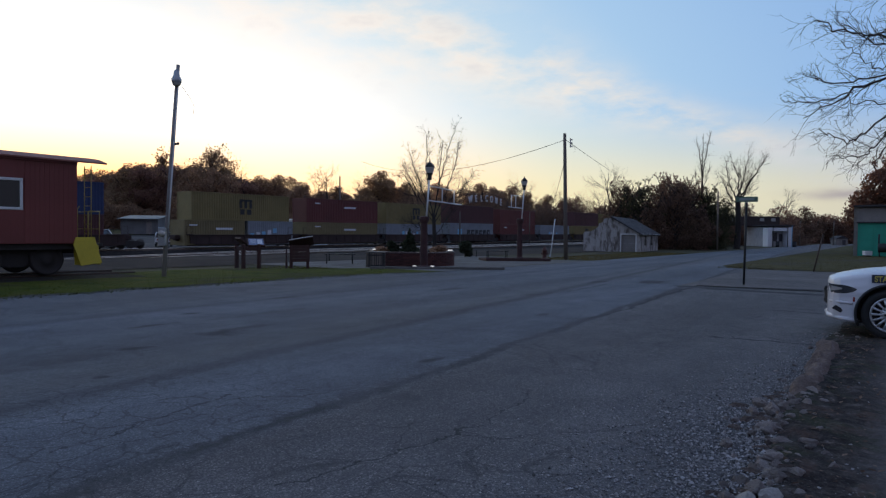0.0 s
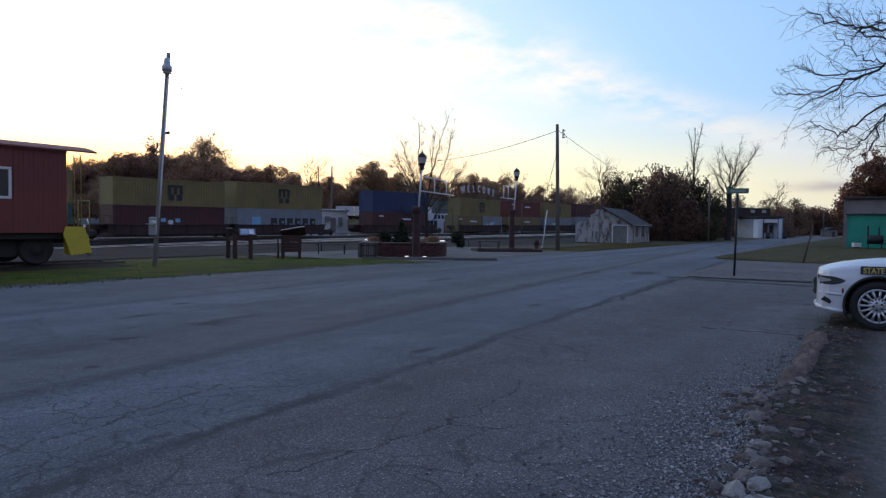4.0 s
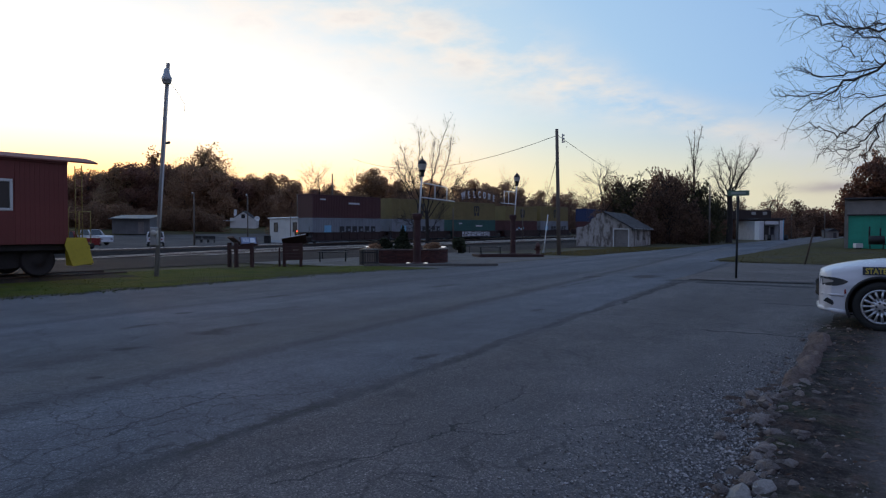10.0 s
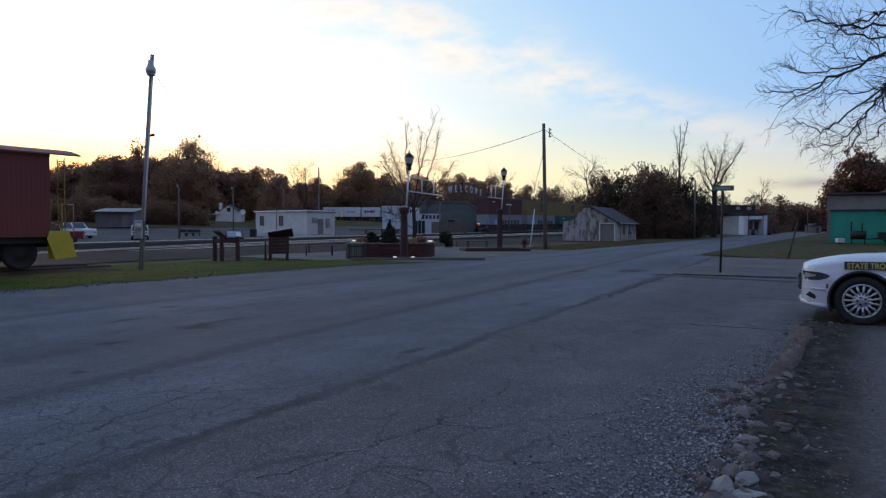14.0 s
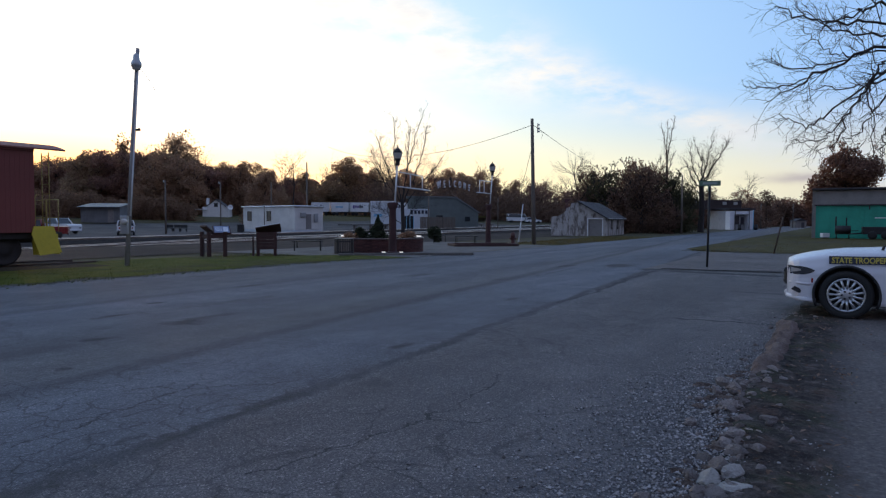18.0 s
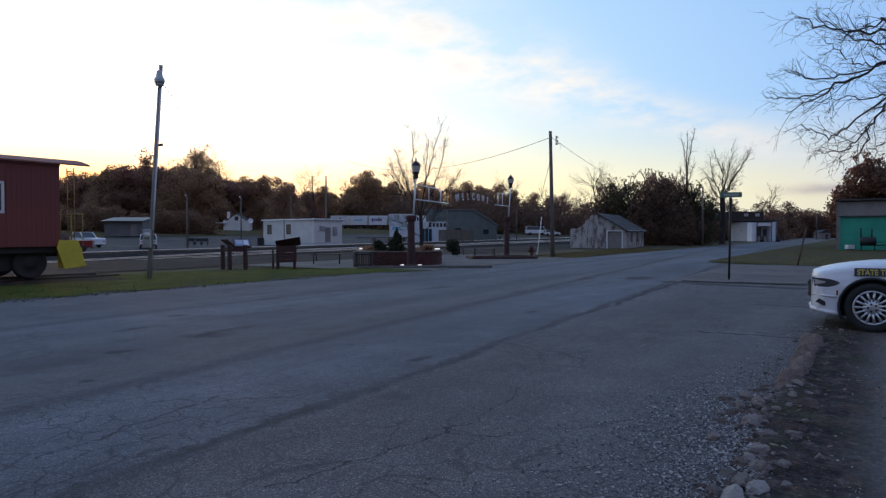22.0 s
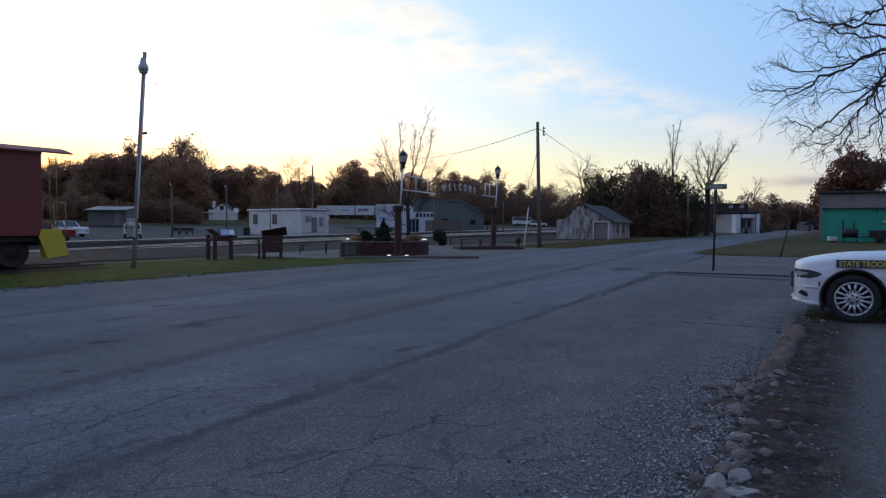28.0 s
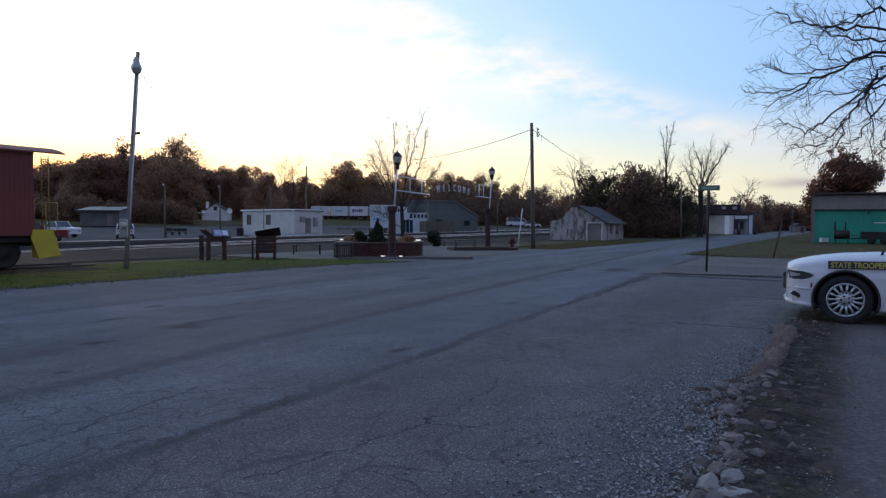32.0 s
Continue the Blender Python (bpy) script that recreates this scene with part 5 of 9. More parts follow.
def build_caboose():
    """Local x along the wagon towards its visible end (body end at x = 0), y = -1.5 is the side seen."""
    ob = thing("caboose", Matrix.Translation((-12.27, 20.0, 0)) @ pose(0, 0, 0, 0, 0, 90 - RAIL_DEG) @ Matrix.Translation((0, 1.48, 0)), "dark red wooden railway caboose with yellow end steps, on display", "railway wagon")
    L, W, z0, z1 = 9.0, 1.48, 1.04, 3.56
    body = Shape().box((-L / 2, 0, (z0 + z1) / 2), (L, 2 * W - 0.06, z1 - z0), 0.02)
    part("body", body, M["caboose_red"], ob)
    board = Shape().box((0, 0, 0), (0.132, 0.028, z1 - z0 - 0.02), 0.004).mesh("board", M["caboose_red"])
    wins = [(-1.95, 0.85), (-6.6, 0.85)]
    n = int(L / 0.134)
    for side in (-1, 1):
        for i in range(n):
            x = -0.067 - i * 0.134
            if any(abs(x - wx) < ww / 2 + 0.05 for wx, ww in wins):
                continue
            part("board", board, None, ob, m=pose(x, side * (W - 0.016), (z0 + z1) / 2))
        for wx, ww in wins:
            for zc, hh in (((z0 + 2.02) / 2, 2.02 - z0), ((2.93 + z1) / 2, z1 - 2.93)):
                part("board_panel", Shape().box((wx, side * (W - 0.016), zc), (ww + 0.1, 0.028, hh), 0.008), M["caboose_red"], ob)
            wf = part("window", Shape().box((wx, side * (W - 0.02), 2.06), (ww, 0.06, 0.08), 0.01).box((wx, side * (W - 0.02), 2.90), (ww, 0.06, 0.08), 0.01)
                      .box((wx - ww / 2 + 0.04, side * (W - 0.02), 2.48), (0.08, 0.06, 0.76), 0.01).box((wx + ww / 2 - 0.04, side * (W - 0.02), 2.48), (0.08, 0.06, 0.76), 0.01), M["white"], ob, "white window frame")
            part("pane", Shape().box((wx, side * (W - 0.035), 2.48), (ww - 0.16, 0.02, 0.76)), M["glass"], wf)
    roof, prof = Shape(), []
    for k in range(13):
        y = -1 + k / 6
        prof.append((y * (W + 0.12), z1 + 0.02 + 0.24 * (1 - abs(y) ** 2.2)))
    outline = prof + [(p[0], p[1] - 0.045) for p in prof[::-1]]
    roof.prism(outline, L + 1.75, "x", -L - 0.88)
    part("roof", roof, M["caboose_roof"], ob)
    part("fascia", Shape().box((-L / 2, -W - 0.02, z1 - 0.05), (L, 0.03, 0.09), 0.01).box((-L / 2, W + 0.02, z1 - 0.05), (L, 0.03, 0.09), 0.01), M["caboose_red"], ob)
    cup = Shape().box((-L * 0.55, 0, z1 + 0.62), (2.4, 2.3, 0.85), 0.03)
    part("cupola", cup, M["caboose_red"], ob)
    # end platform
    for e, x in ((1, 0.0), (-1, -L)):
        pl = part("end_platform", Shape().box((x + e * 0.44, 0, 0.99), (0.88, 2.6, 0.12), 0.01), M["underframe"], ob)
        r = Shape()
        for y in (-1.2, -0.45, 0.45, 1.2):
            r.tube([(x + e * 0.82, y, 1.05), (x + e * 0.82, y, 2.06)], 0.013, 6)
        for z in (1.5, 2.06):
            r.tube([(x + e * 0.82, -1.2, z), (x + e * 0.82, 1.2, z)], 0.013, 6)
        for y in (-1.36, 1.36):
            r.tube([(x + e * 0.06, y, 1.05), (x + e * 0.06, y, 2.1), (x + e * 0.12, y, 2.2)], 0.016, 6)
            r.tube([(x + e * 0.40, y, 1.05), (x + e * 0.40, y, 2.06), (x + e * 0.82, y * 0.9, 2.06)], 0.016, 6)
        part("railing", r, M["yellow_dull"], pl, "yellow iron handrails")
        lad = Shape()
        for y in (-0.22, 0.22):
            lad.tube([(x + e * 0.80, y - 0.5, 1.05), (x + e * 0.80, y - 0.5, 3.55)], 0.016, 6)
        for i in range(8):
            lad.tube([(x + e * 0.80, -0.72, 1.35 + i * 0.3), (x + e * 0.80, -0.28, 1.35 + i * 0.3)], 0.012, 5)
        part("ladder", lad, M["yellow_dull"], pl, "yellow iron roof ladder")
        bw = Shape().tube([(x + e * 0.72, 0.55, 1.05), (x + e * 0.72, 0.55, 2.3)], 0.02, 6)
        ring = [(x + e * 0.72 + 0.0, 0.55 + 0.2 * math.cos(a), 2.3 + 0.2 * math.sin(a)) for a in [k * math.pi / 8 for k in range(17)]]
        bw.tube(ring, 0.014, 5, caps=False).tube([ring[0], ring[8]], 0.01, 5).tube([ring[4], ring[12]], 0.01, 5)
        part("brake_wheel", bw, M["underframe"], pl)
        part("end_door", Shape().box((x + e * 0.02, 0, 2.0), (0.05, 0.75, 1.85), 0.01), M["caboose_roof"], pl)
        for sy in (-1, 1):
            st = Shape()
            for i, z in enumerate((0.42, 0.74)):
                st.box((x + e * 0.35, sy * (1.42 - 0.13 * i), z), (0.58, 0.30, 0.04), 0.008)
            for xx in (0.06, 0.64):
                st.prism([(sy * 1.12, 1.0), (sy * 1.46, 1.0), (sy * 1.60, 0.38), (sy * 1.22, 0.38)], 0.03, "x", x + e * xx - 0.015)
            q = [(x + e * a, sy * y, z) for a, y, z in ((-0.05, 1.48, 1.24), (0.52, 1.48, 1.24), (0.57, 1.52, 1.0), (0.68, 1.62, 0.44), (0.04, 1.62, 0.36), (-0.14, 1.52, 1.0))]
            st.add(q + [(a, y + sy * 0.03, z) for a, y, z in q], [(0, 1, 2, 5), (5, 2, 3, 4), (11, 8, 7, 6), (10, 9, 8, 11)] + [(k, (k + 1) % 6, 6 + (k + 1) % 6, 6 + k) for k in range(6)])
            part("steps", st, M["yellow"], pl, "yellow painted boarding steps")
    fr = Shape().box((-L / 2, 0, 0.86), (L + 1.4, 0.5, 0.3), 0.03)
    for y in (-1.25, 1.25):
        fr.box((-L / 2, y, 0.95), (L, 0.14, 0.2), 0.02)
    for k in range(5):
        fr.box((-1.6 - k * 1.5, 0, 0.93), (0.2, 2.5, 0.16), 0.02)
    part("underframe", fr, M["underframe"], ob)
    for x in (-1.55, -L + 1.55):
        for sy in (-1, 1):
            tr = part("truck_frame", Shape().prism([(x - 1.25, 0.50), (x - 0.4, 0.50), (x - 0.3, 0.34), (x + 0.3, 0.34), (x + 0.4, 0.50), (x + 1.25, 0.50), (x + 1.25, 0.62), (x + 0.5, 0.86), (x - 0.5, 0.86), (x - 1.25, 0.62)], 0.12, "y", sy * 0.92 - 0.06), M["underframe"], ob)
            for dx in (-0.85, 0.85):
                truck_wheel(tr, x + dx, sy * 1.06, 0.56)
    bed = Shape()
    bx, by = steps(-L - 3.0, 1.6, 0.4), [-2.7 + 0.45 * k for k in range(12)]
    for i, x in enumerate(bx):
        for y in by:
            f = 1 - 0.12 * noise.noise((x * 0.8, y, 3))
            w = ob.matrix_basis @ Vector((x, y * f, 0))
            bed.v.append((w.x, w.y, gz(w.x, w.y) + 0.022))
    n = len(by)
    bed.f = [(i * n + k, (i + 1) * n + k, (i + 1) * n + k + 1, i * n + k + 1) for i in range(len(bx) - 1) for k in range(n - 1)]
    bed.s = [True] * len(bed.f)
    setting("track_bed_3", bed, M["ballast"], "dark strip of ground under and before the displayed caboose")
    rails = thing("display_track", ob.matrix_basis.copy(), "short piece of rusty track under the displayed caboose", "track")
    for sy in (-1, 1):
        part("rail", Shape().box((-L / 2, sy * 0.75, 0.0), (L + 4.5, 0.07, 0.15), 0.02), M["rust_steel"], rails)
    sl = Shape().box((0, 0, -0.03), (0.22, 2.4, 0.16), 0.01).mesh("sleeper", M["sleeper"])
    for i in range(18):
        part("sleeper", sl, None, rails, m=pose(-L - 1.6 + i * 0.66, 0, -0.05))


build_caboose()


# ---- poles ----
def build_light_pole():
    ob = thing("light_pole", pose(-9.9, 20.72, 0), "weathered wooden pole with a barn light and a meter box", "pole")
    top = Vector((0.40, 0.15, 6.74))
    part("shaft", Shape().tube([(0, 0, -0.3), tuple(top * 0.5), tuple(top)], [0.072, 0.064, 0.056], 12), M["pole_grey"], ob)
    hd = part("barn_light", Shape().lathe([(0.05, 0.18), (0.08, 0.14), (0.10, 0.0), (0.155, -0.10), (0.15, -0.2), (0.10, -0.28)], 14), M["galv"], ob, "grey barn light with a pale globe", pose(top.x + 0.02, top.y - 0.16, 6.36))
    part("globe", Shape().lathe([(0.12, -0.13), (0.14, -0.20), (0.11, -0.30), (0.03, -0.33)], 12), M["lantern_glass"], hd)
    part("light_bracket", Shape().tube([tuple(top * 0.97), (top.x + 0.01, top.y - 0.2, 6.5)], 0.022, 6), M["galv"], ob)
    side = Vector((0.072, -0.05, 0))
    part("conduit", Shape().tube([tuple(top * f + side * (1.0 if f < 0.7 else 0.85)) for f in (0.23, 0.4, 0.6, 0.8, 0.93)], 0.026, 8), M["white_metal"], ob, "pale conduit pipe")
    bx = part("meter_box", Shape().box((0.05, -0.18, 1.28), (0.22, 0.16, 0.58), 0.02), M["galv"], ob, "grey metal meter box")
    part("meter", Shape().lathe([(0.10, 0), (0.10, 0.07), (0.085, 0.11), (0.02, 0.12)], 16), M["lantern_glass"], bx, "round glass meter", pose(0.09, -0.26, 1.38, 90, 0, 0))
    part("insulator", Shape().tube([tuple(top * 0.625), tuple(top * 0.625 + Vector((0.22, -0.06, 0.02)))], [0.03, 0.045], 8), M["black_metal"], ob)
    # a loose wire hanging beside the pole head
    part("loose_wire", Shape().tube([tuple(top * 0.93), (top.x + 0.35, top.y, 5.75), (top.x + 0.52, top.y, 5.45), (top.x + 0.5, top.y, 5.2)], 0.006, 4), M["black_metal"], ob)


build_light_pole()


def wire(name, a, b, sag, r, label):
    pts = []
    for i in range(17):
        f = i / 16
        p = Vector(a).lerp(Vector(b), f)
        p.z -= sag * 4 * f * (1 - f)
        pts.append(tuple(p))
    return tagged(part(name, Shape().tube(pts, r, 4), M["black_metal"]), label, "cable")


def utility_pole(x, y, h, r, top, label, mat="pole_wood"):
    ob = thing("utility_pole", Matrix.Translation(on(x, y)), label, "utility pole", "utility poles")
    part("shaft", Shape().tube([(0, 0, -0.4), (top[0] * 0.5, top[1] * 0.5, h * 0.5), (top[0], top[1], h)], [r, r * 0.85, r * 0.7], 10), M[mat], ob)
    return ob


def build_poles():
    up = utility_pole(5.43, 40.27, 7.55, 0.135, (-0.18, 0.0), "dark wooden utility pole on the roadside verge")
    part("rack", Shape().box((0.16, -0.02, 7.0), (0.06, 0.08, 0.55), 0.01), M["galv"], up)
    for i in range(3):
        part("spool", Shape().lathe([(0.04, -0.04), (0.06, -0.03), (0.035, 0), (0.06, 0.03), (0.04, 0.04)], 10), M["white_metal"], up, m=pose(0.24, -0.02, 6.78 + i * 0.2))
    part("wire_tail", Shape().tube([(0.2, 0, 6.9), (0.42, 0.0, 6.75), (0.45, 0, 6.55), (0.38, 0, 6.4)], 0.008, 4), M["black_metal"], up)
    wire("service_cable", (5.2, 40.3, 7.15), (-13.0, 75.0, 9.6), 1.5, 0.016, "sagging black service cable across the plaza")
    wire("service_cable", (5.3, 40.3, 7.2), (23.0, 90.0, 7.4), 0.3, 0.014, "thin black cable running on past the shed")
    wire("guy_wire", (5.28, 40.3, 5.9), (4.55, 38.8, 3.6), 0.0, 0.016, "hanging cut guy wire on the utility pole")
    # poles across the railway: heading, distance, height
    for t, dist, h, r in ((-0.4175, 82, 6.6, 0.12), (-0.3350, 96, 7.0, 0.11), (-0.2695, 90, 3.9, 0.07), (-0.2590, 108, 7.6, 0.11), (-0.2055, 94, 9.8, 0.13), (-0.0235, 100, 5.2, 0.12), (0.0805, 110, 5.4, 0.10), (0.3555, 75, 6.6, 0.11), (0.395, 92, 4.6, 0.12), (0.452, 140, 5.0, 0.1), (0.474, 125, 4.6, 0.1), (0.522, 150, 5.4, 0.1)):
        x, y = t * dist, dist
        p = utility_pole(x, y, h, r, (0.0, 0.0), "thin dark pole standing beyond the plaza", mat="pole_wood")
        if dist < 97 and t < -0.3:
            part("lamp_head", Shape().lathe([(0.04, 0.14), (0.10, 0.0), (0.09, -0.12), (0.03, -0.16)], 10), M["lantern_glass"], p, "pale lamp globe", pose(-0.12, -0.2, h - 0.1))


build_poles()


# ---- gateway with two lamp posts ----


def lamp_post(x, y, lean, arm_dir, arm_len, h, zlo, zhi, ups):
    ob = thing("lamp_post", pose(x, y, 0), "white lamp post on a maroon brick pillar with a lantern", "lamp post", "gateway lamp posts")
    s = h / 4.55
    part("pillar", Shape().lathe([(0.22, 0), (0.22, 0.12), (0.17, 0.16), (0.14, 1.9 * s), (0.19, 1.98 * s), (0.215, 2.06 * s), (0.215, 2.17 * s), (0.08, 2.2 * s)], 14, smooth=False), M["maroon"], ob, "maroon tapered pillar with a flared cap")
    part("plinth", Shape().box((0, 0, 0.04), (0.95, 0.95, 0.10), 0.02), M["concrete"], ob)
    tp_ = Vector((lean, 0, 3.75 * s))
    part("post", Shape().tube([(lean * 0.45, 0, 2.1 * s), tuple(tp_)], 0.038, 10), M["white_metal"], ob)
    ln = part("lantern", Shape().lathe([(0.06, -0.32), (0.10, -0.30), (0.10, -0.12), (0.15, -0.05), (0.16, 0.0)], 8, smooth=False), M["black_metal"], ob, "black acorn lantern", Matrix.Translation((lean * 1.05, 0, 4.0 * s)) @ Matrix.Scale(0.9, 4))
    part("globe", Shape().lathe([(0.15, 0.0), (0.20, 0.14), (0.215, 0.24), (0.18, 0.28)], 8, smooth=False), M["lantern_glass"], ln, "pale glass globe")
    part("lantern_roof", Shape().lathe([(0.225, 0.27), (0.20, 0.33), (0.10, 0.46), (0.04, 0.50), (0.025, 0.56), (0.008, 0.62)], 8, smooth=False), M["black_metal"], ln)
    a = Vector((math.sin(arm_dir), math.cos(arm_dir), 0))
    fr = Shape()
    p0 = Vector((lean * 0.7, 0, 0))
    fr.tube([tuple(p0 + Vector((0, 0, zlo))), tuple(p0 + a * arm_len + Vector((0, 0, zlo - 0.02)))], 0.028, 8)
    fr.tube([tuple(p0 + Vector((0, 0, zhi))), tuple(p0 + a * arm_len * 0.72 + Vector((0, 0, zhi - 0.04)))], 0.026, 8)
    part("arm", fr, M["white_metal"], ob, "white pipe arm frame")
    for f in ups:
        part("arm_upright", Shape().tube([tuple(p0 + a * arm_len * f + Vector((0, 0, zlo))), tuple(p0 + a * arm_len * f + Vector((0, 0, zhi - 0.02)))], 0.028, 6), M["white_metal"], ob)
    return ob


P1, P2 = Vector((-2.15, 27.81, 0)), Vector((2.66, 40.27, 0))
GATE = math.atan2(P2.x - P1.x, P2.y - P1.y)
lamp_post(P1.x, P1.y, 0.20, GATE, 3.7, 4.55, 2.86, 3.48, (0.40, 0.76))
lamp_post(P2.x, P2.y, 0.22, GATE + math.pi, 2.75, 5.05, 3.06, 3.78, (0.50, 0.80))


def build_welcome():
    ob = thing("welcome_sign", pose(0, 0, 0), "arched gateway sign with white letters reading WELCOME", "sign")
    a = (P2 - P1).normalized()
    rz = math.degrees(math.atan2(a.y, a.x))
    L = (P2 - P1).length
    arch = Shape()
    for dz in (0.0, 0.62):
        arch.tube([tuple(P1 + a * (L * f) + Vector((0, 0, 3.02 + dz * 0.5 + 0.28 * math.sin(math.pi * (f - 0.34) / 0.5)))) for f in [0.34 + 0.5 * k / 12 for k in range(13)]], 0.014, 5)
    part("arch_rods", arch, M["maroon"], ob, "thin dark red rods")
    for i, ch in enumerate("WELCOME"):
        f = 0.395 + 0.335 * i / 6.0
        cu = bpy.data.curves.new("letter", "FONT")
        cu.body, cu.size, cu.extrude, cu.offset, cu.align_x = ch, 0.50, 0.02, 0.002, "CENTER"
        tmp = bpy.data.objects.new("letter", cu)
        scene.collection.objects.link(tmp)
        dg = bpy.context.evaluated_depsgraph_get()
        me = bpy.data.meshes.new_from_object(tmp.evaluated_get(dg))
        bpy.data.objects.remove(tmp)
        me.materials.clear()
        me.materials.append(M["sign_white"])
        z = 2.93 + 0.25 * math.sin(math.pi * (f - 0.34) / 0.5)
        tilt = 14 * math.cos(math.pi * (f - 0.34) / 0.5)
        part("letter", me, None, ob, m=Matrix.Translation(P1 + a * (L * f) + Vector((0, 0, z))) @ pose(0, 0, 0, 0, 0, rz) @ pose(0, 0, 0, 90, 0, 0) @ pose(0, 0, 0, 0, 0, tilt))


build_welcome()


# ---- plaza things ----
def build_planter():
    c = Vector((-2.95, 31.2, 0))
    ob = thing("planter", Matrix.Translation(c), "round brick planter with a dull coping and dark soil", "planter")
    R = 1.95
    part("wall", Shape().lathe([(R - 0.02, 0.0), (R - 0.02, 0.58), (R - 0.26, 0.58), (R - 0.26, 0.40), (0.01, 0.40)], 40), M["maroon"], ob)
    part("soil", Shape().lathe([(R - 0.25, 0.41), (1.0, 0.50), (0.01, 0.53)], 24), M["dirt"], ob)
    brick = Shape().box((0, 0, 0), (0.205, 0.06, 0.062), 0.006).mesh("brick", M["brick"])
    n = 56
    for row in range(8):
        for k in range(n):
            a = 2 * math.pi * (k + 0.5 * (row % 2)) / n
            if math.cos(a + radians(90)) < -0.2 or row > 7:
                continue
            if len([c for c in ob.children]) < 320:
                part("brick", brick, None, ob, m=pose(math.cos(a) * (R - 0.005), math.sin(a) * (R - 0.005), 0.035 + row * 0.071, 0, 0, math.degrees(a) + 90))
    for k in range(16):
        a = 2 * math.pi * k / 16
        cs, w = Shape(), 2 * math.pi * R / 16
        cs.box((0, 0, 0), (w - 0.012, 0.34, 0.07), 0.012)
        part("coping_stone", cs, M["coping"], ob, m=pose(math.cos(a) * (R - 0.13), math.sin(a) * (R - 0.13), 0.615, 0, 0, math.degrees(a) + 90))
    rnd = random.Random(3)

    def shrub(name, x, y, z, w, h, leaf, label, kind="round", cnt=900, size=0.07):
        o = thing(name, Matrix.Translation(c + Vector((x, y, z))) if name != "potted" else Matrix(), label, "shrub")
        s, blobs = Shape(), []
        st = Shape()
        for k in range(9):
            f = k / 8
            if kind == "cone":
                blobs.append((rnd.uniform(-0.05, 0.05), rnd.uniform(-0.05, 0.05), h * (0.08 + 0.86 * f), w * (1 - f) * 0.9 + 0.05, h * 0.11))
            else:
                blobs.append((rnd.uniform(-w, w) * 0.5, rnd.uniform(-w, w) * 0.5, h * rnd.uniform(0.3, 0.75), w * 0.55, h * 0.33))
            st.tube([(0, 0, 0), (blobs[-1][0] * 0.6, blobs[-1][1] * 0.6, blobs[-1][2])], [0.03, 0.012], 5, caps=False)
        part("stems", st, M["bark"], o)
        leaf_cloud(s, rnd, blobs, cnt, size)
        part("foliage", s, M[leaf], o)
        return o

    shrub("conifer", -0.12, -0.4, 0.5, 0.46, 1.15, "leaf_green", "small dark green conical conifer in the planter", "cone", 1800, 0.07)
    shrub("bush", -0.92, -0.1, 0.5, 0.34, 0.62, "leaf_green", "dark rounded bush in the planter", cnt=1200)
    shrub("bush", -1.4, -0.3, 0.45, 0.42, 0.42, "leaf_brown", "dry brown bush in the planter", cnt=900)
    shrub("bush", 1.2, 0.1, 0.5, 0.45, 0.40, "leaf_brown", "dry brown plants in the planter", cnt=900)
    shrub("bush", 2.3, 12.0, 0.0, 0.5, 1.0, "leaf_green", "dark bush growing on the plaza edge", cnt=1500)
    return ob



def plaza_edging():
    s = Shape()
    for i in range(9):
        a = i * 0.62
        s.box((a + 0.31, 0.02 * math.sin(i * 1.7), 0.05), (0.60, 0.16, 0.12), 0.015)
    setting("kerb_2", s, M["concrete"], "low worn kerb between plaza and road").matrix_basis = Matrix.Translation((-4.3, 27.0, 0)) @ pose(0, 0, 0, 0, 0, 8)


plaza_edging()


def glint_bars():
    """Small glowing bars added for the glints on planter rim and pillar foot."""
    for x, y, z, rz, k in ((-4.66, 30.8, 0.655, 20, 1.1), (-1.15, 30.95, 0.655, -20, 1.0), (-2.52, 27.6, 0.09, 15, 0.65), (-1.76, 27.6, 0.09, -15, 0.65)):
        fl = thing("flood_light", pose(x, y, z, 0, 0, rz) @ Matrix.Scale(k, 4), "small glowing bar added for a white glint beside the brickwork", "lamp", "plaza floodlights")
        part("housing", Shape().prism([(-0.06, 0), (0.06, 0), (0.06, 0.05), (-0.06, 0.10)], 0.26, "x", -0.13), M["galv"], fl)
        part("lens", Shape().box((0, -0.072, 0.062), (0.23, 0.012, 0.04), 0.004), M["glint_glow"], fl, "glowing white face of the glint")
        part("foot", Shape().box((0, 0, 0.0), (0.10, 0.10, 0.03), 0.005), M["galv"], fl)


build_planter()
M["glint_glow"], _nt, _b = shader("glowing_glint", 0.3)
_b.inputs["Emission Color"].default_value, _b.inputs["Emission Strength"].default_value = (1.0, 0.93, 0.86, 1), 1.1
glint_bars()


